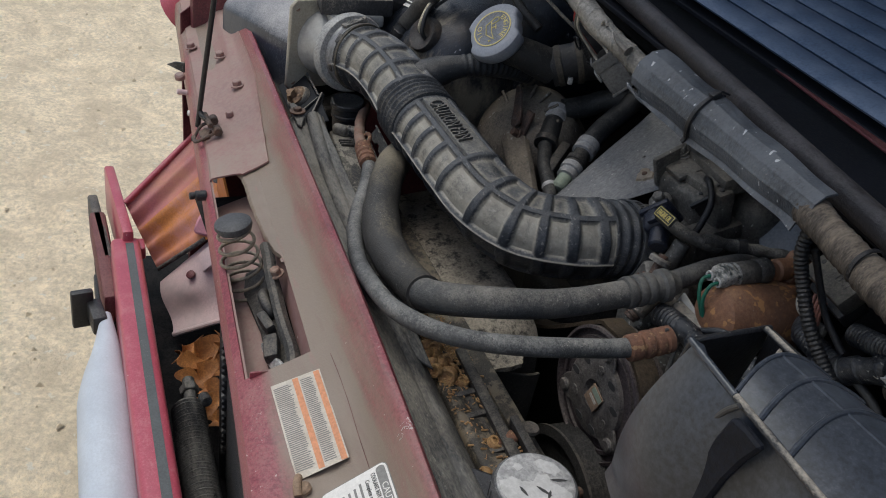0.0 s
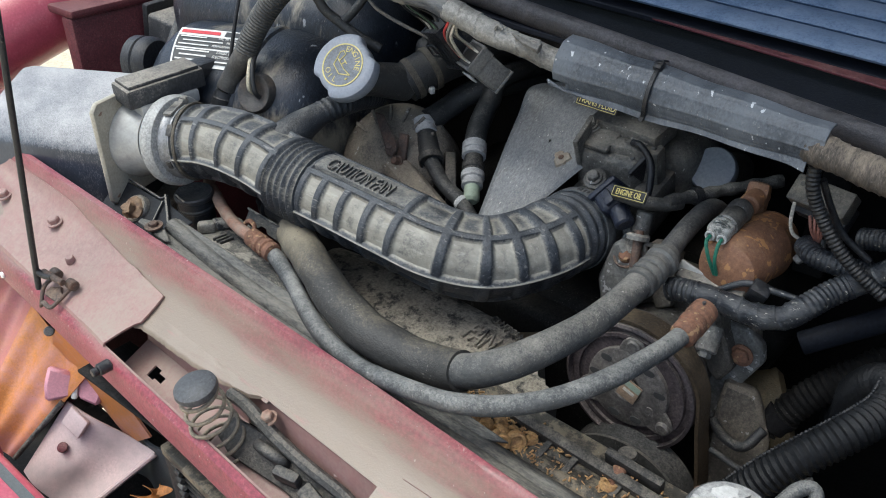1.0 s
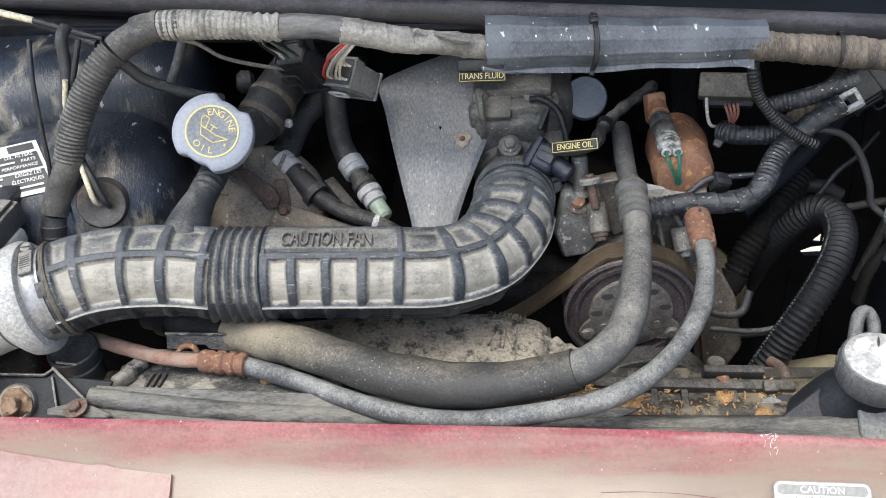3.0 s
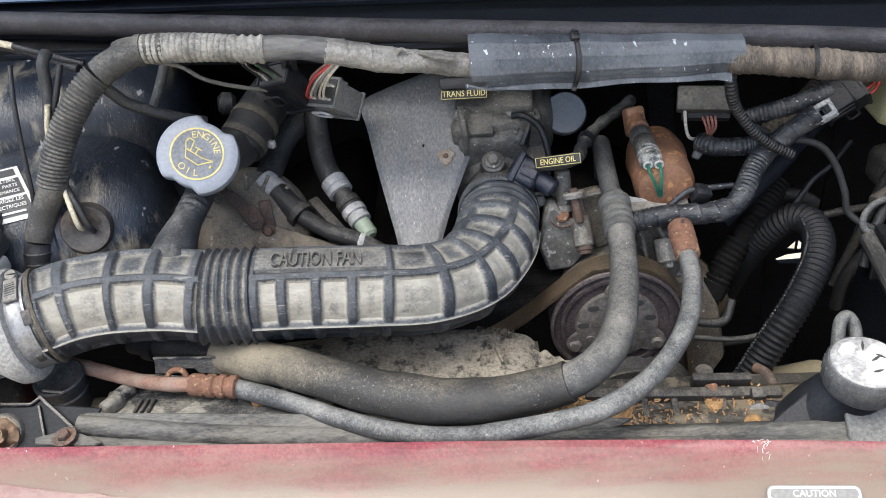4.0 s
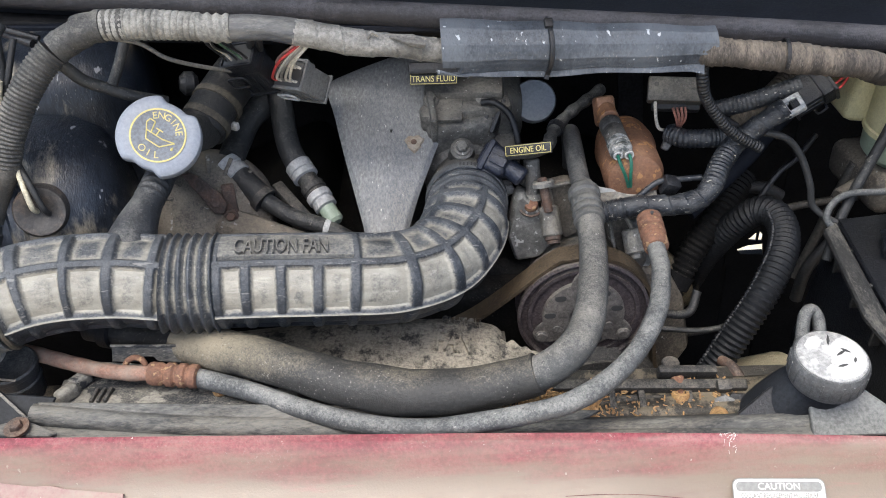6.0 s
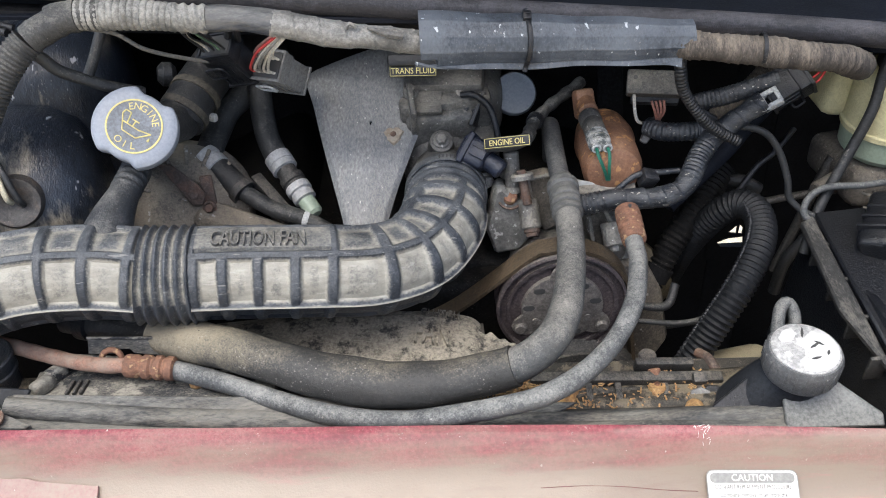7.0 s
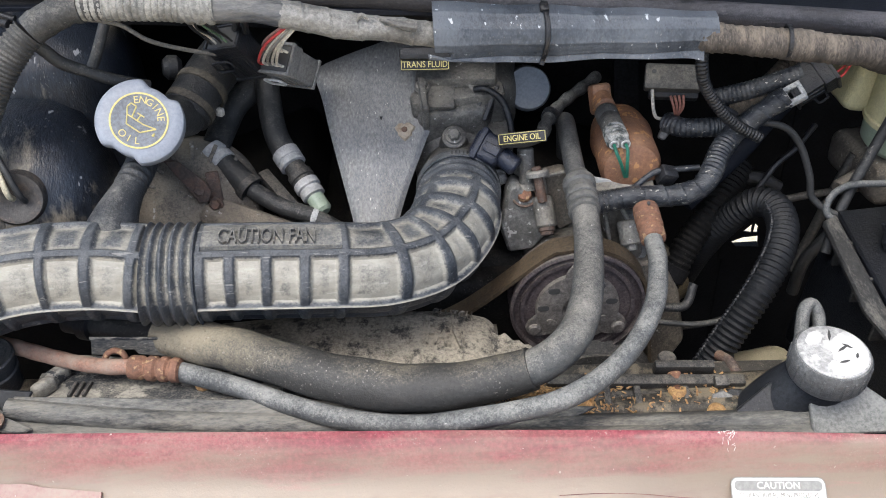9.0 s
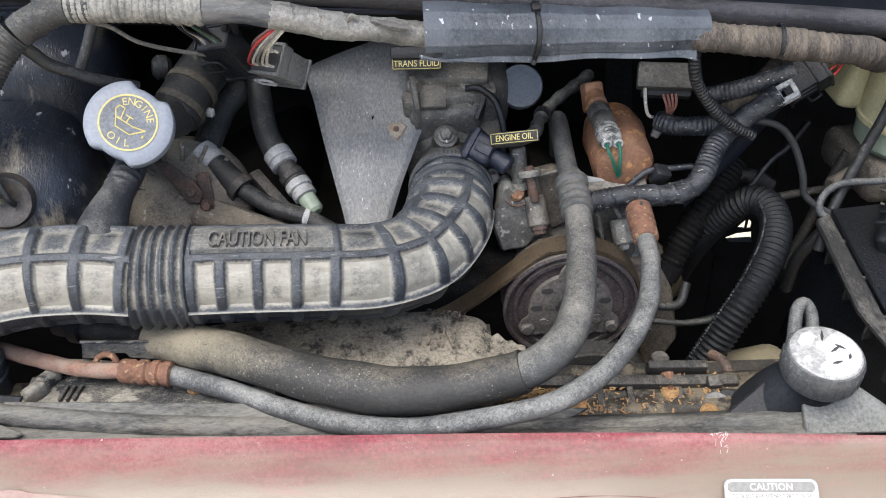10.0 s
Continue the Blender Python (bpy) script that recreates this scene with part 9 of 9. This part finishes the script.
    part("foot", prism([(-0.045, -0.034), (0.010, -0.036), (0.016, -0.020), (0.022, 0.010), (0.016, 0.028), (-0.045, 0.030)], pose(-0.447, 0.120, 0.842, 14, -4, 12), 0.016, 0.004), "casting", h)


radiator_details()


# ---- front end below the cross panel ----
def front_end():
    hd = thing("grille_header", (-0.1, -0.155, 0.50), "red painted header panel with a grey tape stripe", "header panel")
    part("panel", block((1.25, 0.041, 0.10), pose(0.090, -0.152, 0.535, 0, 0, -0.2), 0.008, None, 3), "red", hd)
    part("stripe", prism([(-0.605, -0.0055), (0.60, -0.0055), (0.60, 0.0055), (-0.605, 0.0055)], pose(0.090, -0.147, 0.5862, 0, 0, -0.2), 0.001, 0), "stripe", hd, "grey trim tape")
    part("post", block((0.24, 0.016, 0.085), pose(-0.640, -0.152, 0.552, 0, -3, 3), 0.004), "red", hd)
    part("notch", block((0.030, 0.012, 0.02), pose(-0.530, -0.128, 0.565), 0.003), "red", hd)
    bp = thing("bumper", (-0.1, -0.205, 0.42), "pale blue-grey plastic bumper cover", "bumper")
    part("cover", sweep([(-0.430, -0.184, 0.520), (-0.345, -0.188, 0.522), (-0.25, -0.196, 0.525), (0.0, -0.200, 0.528), (0.30, -0.202, 0.530), (0.65, -0.200, 0.530)], lambda s, u, a: 0.032 * min(1, 0.22 + s * 4.2), 20, 80), "bumper", bp)
    part("clip", block((0.05, 0.020, 0.030), pose(-0.43, -0.196, 0.520, 0, 0, 8), 0.004), "plastic", bp, "black mounting clip")
    part("clip", block((0.012, 0.030, 0.060), pose(-0.452, -0.214, 0.520, 0, 0, 8), 0.003), "plastic", bp)
    part("clip", block((0.05, 0.020, 0.030), pose(-0.055, -0.236, 0.500), 0.004), "plastic", bp, "black mounting clip")
    part("clip", block((0.050, 0.012, 0.050), pose(-0.07, -0.250, 0.505), 0.003), "plastic", bp)
    part("under", block((0.25, 0.026, 0.05), pose(-0.58, -0.178, 0.510, 0, 0, 2), 0.008), "maroon", bp)
    part("trim", block((0.20, 0.016, 0.05), pose(-0.66, -0.180, 0.510, 0, 0, 4), 0.004), "steel_dark", bp, "grey-green trim end")

    lb = thing("lamp_housing_panel", (-0.60, -0.06, 0.50), "ribbed panel in orange and pink overspray", "lamp panel")
    B0, C0, O1, O2 = Vector((-0.566, -0.100, 0.499)), Vector((-0.525, -0.035, 0.576)), Vector((-0.630, -0.142, 0.588)), Vector((-0.690, -0.045, 0.660))

    def f(u, v):
        u *= 1.5
        p = B0.lerp(C0, u).lerp(O1.lerp(O2, u), v)
        return p + Vector((0.05, -0.08, 0.25)) * (0.045 * math.sin(v * math.pi) * -0.25 + 0.014 * math.sin(v * 25) * min(1, (1 - v) * 5))
    part("ribbed_sheet", surface(lambda u, v: f(u, v * 0.60), 40, 44, 0.003), "bucket", lb)
    part("ribbed_sheet", surface(lambda u, v: f(u, 0.60 + v * 0.40), 40, 30, 0.003), "bucket_rose", lb, "ribs sprayed rose over orange")
    part("rolled_lip", sweep([f(k / 10, 1.0) for k in range(11)], 0.005, 10, 40), "red", lb, "magenta rolled lip")
    wa, wb, wc, wd = Vector((-0.565, -0.012, 0.64)), Vector((-0.457, 0.015, 0.502)), Vector((-0.40, 0.010, 0.56)), Vector((-0.46, -0.03, 0.75))
    part("wall", surface(lambda u, v: wd.lerp(wc, v).lerp(wa.lerp(wb, v), u) + Vector((-0.01, 0, 0.01)) * math.sin(v * 7) * u, 10, 24, 0.003), "bucket", lb, "orange sprayed return wall")
    part("flange", surface(lambda u, v: O2.lerp(Vector((-0.76, 0.06, 0.72)), u) + Vector((-0.05, 0.0, 0.20)) * v, 8, 12, 0.003), "maroon", lb, "dark red upright flange")
    part("edge_strip", rod(B0 + Vector((0, 0, 0.003)), C0 + Vector((0, 0, 0.003)), 0.0036, 10), "rail", lb, "pale metal edge strip")
    part("stub", rod((-0.583, -0.004, 0.648), (-0.552, -0.016, 0.668), 0.0065, 12, 0.2), "conn_grey", lb, "grey plastic stub")
    pk = thing("support_panel", (-0.49, -0.05, 0.50), "pale pink oversprayed support panel with a rivet", "support panel")
    E0, F0, G0, H0 = Vector((-0.556, -0.098, 0.484)), Vector((-0.464, -0.090, 0.450)), Vector((-0.421, 0.020, 0.513)), Vector((-0.530, -0.028, 0.572))

    def g2(u, v):
        p = E0.lerp(F0, u).lerp(H0.lerp(G0, u), v)
        return p + Vector((0.01, -0.01, 0.010)) * (0.4 * math.sin(u * 6.0) + 0.3 * math.exp(-((u - 0.5) / 0.16) ** 2 - ((v - 0.45) / 0.2) ** 2))
    part("sheet", surface(g2, 40, 40, 0.003), "bucket_pink", pk)
    part("lip", sweep([g2(1, v / 8) - Vector((0, 0, 0.002)) for v in range(9)], 0.004, 8, 40), "bucket_pink", pk)
    part("rivet", lathe([(0.007, 0), (0.007, 0.003), (0.003, 0.005), (0, 0.005)], g2(0.28, 0.55) + Vector((0.002, -0.002, 0.003)), (0.3, -0.5, 0.8), 14), "maroon", pk)
    part("tab", block((0.034, 0.026, 0.006), plane_pose(g2(0.22, 0.86) + Vector((0.002, -0.002, 0.004)), F0 - E0, H0 - E0), 0.002), "bucket_pink", pk, "raised square tab")
    sc = thing("pink_scrap", (-0.526, -0.013, 0.58), "faded pink plastic scrap hooked under the panel", "scrap")
    sm = plane_pose((-0.520, -0.016, 0.596), (0.45, 0.55, -0.16), (-0.25, 0.3, 0.8))
    part("shell", prism([(-0.034, -0.022), (-0.004, -0.016), (-0.003, 0.016), (-0.034, 0.024), (-0.037, 0.0)], sm @ pose(0, 0, 0, 0, 8, 0), 0.016, 0.004), "pink_scrap", sc)
    part("shell", prism([(0.003, -0.016), (0.030, -0.026), (0.036, -0.004), (0.030, 0.016), (0.004, 0.016)], sm @ pose(0, 0, 0, 0, -10, 0), 0.016, 0.004), "pink_scrap", sc)
    part("band", block((0.008, 0.036, 0.018), sm @ pose(0, 0, -0.007), 0.003), "white", sc)
    part("hook", block((0.010, 0.030, 0.020), sm @ pose(0.040, -0.006, -0.012), 0.003), "plastic", sc)
    sw = thing("panel_screw", (-0.238, -0.104, 0.800), "black plastic screw in the panel's front flange", "screw")
    part("head", rod((-0.246, -0.078, 0.811), (-0.246, -0.091, 0.811), 0.006, 14, 0.2), "plastic", sw)
    part("shank", rod((-0.246, -0.091, 0.811), (-0.246, -0.097, 0.811), 0.0042, 10, 0.2), "plastic", sw)

    cd = thing("condenser", (0.08, -0.07, 0.42), "black finned condenser behind the grille opening", "condenser")
    cm = plane_pose((-0.203, -0.056, 0.714), (0.233, -0.022, 0.006), (0.017, -0.004, 0.135))
    part("core", block((0.55, 0.30, 0.016), cm @ pose(0.275, -0.15, -0.010), 0.003), "fin", cd)
    for k in range(30):
        part("fin_tube", block((0.54, 0.0050, 0.006), cm @ pose(0.275, -0.012 - 0.0095 * k, 0.0005), 0.0015), "fin", cd)
    part("end_tank", rod(cm @ Vector((-0.002, 0.004, 0.0)), cm @ Vector((-0.002, -0.30, 0.0)), 0.011, 18), "fin", cd)
    for k in range(26):
        part("tube_stub", rod(cm @ Vector((0.004, -0.012 - 0.0095 * k, 0.006)), cm @ Vector((0.014, -0.012 - 0.0095 * k, 0.006)), 0.0036, 8), "rail" if k % 3 == 0 else "fin", cd)
    part("top_edge", block((0.55, 0.012, 0.024), cm @ pose(0.275, 0.008, 0.002), 0.002), "deck", cd, "dirty grey frame strip")
    ol = thing("oil_cooler", (-0.1, -0.105, 0.48), "grey finned cooler tube with an end fitting", "cooler")
    part("tube", sweep([(-0.215, -0.100, 0.520), (-0.10, -0.102, 0.516), (0.25, -0.104, 0.512)], wavy(0.0050, 0.0030, 0.0185), 18, 420), "rail", ol)
    part("end_cap", lathe([(0.0, 0.008), (0.012, 0.007), (0.019, 0.0), (0.019, -0.010)], (-0.218, -0.100, 0.520), (-1, 0, 0), 20), "rail", ol)
    part("fitting", rod((-0.262, -0.094, 0.530), (-0.222, -0.096, 0.528), 0.0078, 14, 0.2), "rail", ol, "pale threaded fitting")
    part("nut", rod((-0.248, -0.095, 0.530), (-0.236, -0.095, 0.529), 0.0120, 6, 0.1), "rail", ol)
    part("stub", rod((-0.226, -0.080, 0.530), (-0.210, -0.078, 0.534), 0.0075, 12, 0.2), "rail", ol)
    dk = thing("opening_back", (-0.15, 0.0, 0.40), "dark plastic air guide behind the grille opening", "air guide", kind="structure")
    part("floor", block((1.30, 0.26, 0.01), pose(-0.10, -0.06, 0.405), 0.002), "firewall", dk)
    part("back", surface(lambda u, v: Vector((-0.52 + 0.36 * u, 0.030 + 0.006 * math.sin(u * 20), 0.52 - 0.20 * v)), 60, 4, 0.004), "stripe", dk)
    part("lower_wall", block((1.30, 0.01, 0.30), pose(0.05, -0.19, 0.33), 0.004), "plastic", dk)
    # dry leaf
    lf = thing("oak_leaf", (-0.35, -0.075, 0.44), "dry brown curled oak leaf in the opening", "leaf")

    def leaf(at, turn, size):
        m = pose(*at, 18, -14, turn)
        out = []
        for k in range(41):
            t = k / 40
            w = 0.36 * math.sin(math.pi * min(1, t * 1.04)) ** 0.6 * (0.58 + 0.42 * math.cos(t * 2 * math.pi * 3.6 + 0.5))
            out.append((t, w))
        bm = bmesh.new()
        up_, lo_ = [], []
        for t, w in out:
            z = 0.22 * math.sin(t * 4.2) + 0.05
            mid = bm.verts.new(m @ Vector((t * size, 0, z * size * 0.6)))
            up_.append((mid, bm.verts.new(m @ Vector((t * size, max(0.012, w) * size, (z + 0.30 * w + 0.10 * math.sin(t * 19)) * size)))))
            lo_.append((mid, bm.verts.new(m @ Vector((t * size, -max(0.012, w) * size, (z + 0.42 * w + 0.10 * math.sin(t * 15 + 1)) * size)))))
        for side in (up_, lo_):
            for (a, b), (c, d) in zip(side, side[1:]):
                bm.faces.new((a, b, d, c))
        bmesh.ops.recalc_face_normals(bm, faces=bm.faces)
        top = bm.faces[:]
        bmesh.ops.solidify(bm, geom=top, thickness=0.0006)
        return bm
    part("blade", leaf((-0.390, -0.085, 0.462), 34, 0.105), "leaf", lf)
    part("blade", leaf((-0.350, -0.072, 0.464), 8, 0.085), "leaf", lf)
    part("blade", leaf((-0.345, -0.055, 0.474), 128, 0.080), "leaf", lf)
    part("blade", leaf((-0.275, -0.085, 0.470), 25, 0.080), "leaf", lf)
    # snapped bits on the left end
    cl = thing("corner_claw", (-0.58, -0.09, 0.81), "bent grey-green metal claw on the panel's edge", "claw")
    part("claw", prism([(0, 0), (0.030, -0.010), (0.020, 0.004), (0.006, 0.014)], plane_pose((-0.585, -0.058, 0.824), (-0.6, -0.6, 0.4), (0.3, 0.2, 1)), 0.003, 0.0006), "rail", cl)
    part("peg", rod((-0.548, -0.055, 0.808), (-0.548, -0.074, 0.810), 0.004, 10, 0.2), "bucket_pink", cl)
    part("peg", rod((-0.497, -0.050, 0.800), (-0.497, -0.066, 0.800), 0.004, 10, 0.2), "white", cl)


front_end()


def wing_corner():
    """What shows past the filter box: wires, a black relay box and the red wing edge."""
    b = thing("relay_box", (-0.66, 0.36, 0.86), "open black relay box on the inner wing", "relay box")
    part("tray", block((0.10, 0.14, 0.06), pose(-0.66, 0.36, 0.945, 0, 10, 8), 0.006, None, 3), "plastic_dusty", b)
    part("lid", block((0.012, 0.15, 0.07), pose(-0.715, 0.36, 0.960, 0, 10, 8), 0.004), "plastic", b)
    for k, (mt, z) in enumerate((("wire_red", 0.985), ("green", 0.990), ("yellow", 0.975), ("plastic", 0.995), ("plastic", 0.985))):
        part("wire", sweep([(-0.64, 0.30 + 0.01 * k, 0.965), (-0.625, 0.295, z + 0.01), (-0.60, 0.28 + 0.008 * k, z), (-0.575, 0.27, 0.96)], 0.0028, 8, 24), mt, b)
    solo("hose", sweep([(-0.62, 0.38, 1.10), (-0.605, 0.34, 1.06), (-0.590, 0.28, 1.00), (-0.570, 0.24, 0.965), (-0.53, 0.22, 0.94)], 0.0085, 14, 50), "rubber", "black hose dropping beside the filter box", "hose")
    w = thing("front_wing", (-0.86, 0.2, 0.70), "bright red front wing edge", "wing panel", kind="structure")
    part("skin", sweep([(-0.92, -0.02, 0.80), (-0.86, 0.10, 0.93), (-0.82, 0.35, 1.02), (-0.80, 0.75, 1.09)], lambda s, u, a: 0.05 + 0.03 * u, 18, 50), "red", w)


wing_corner()
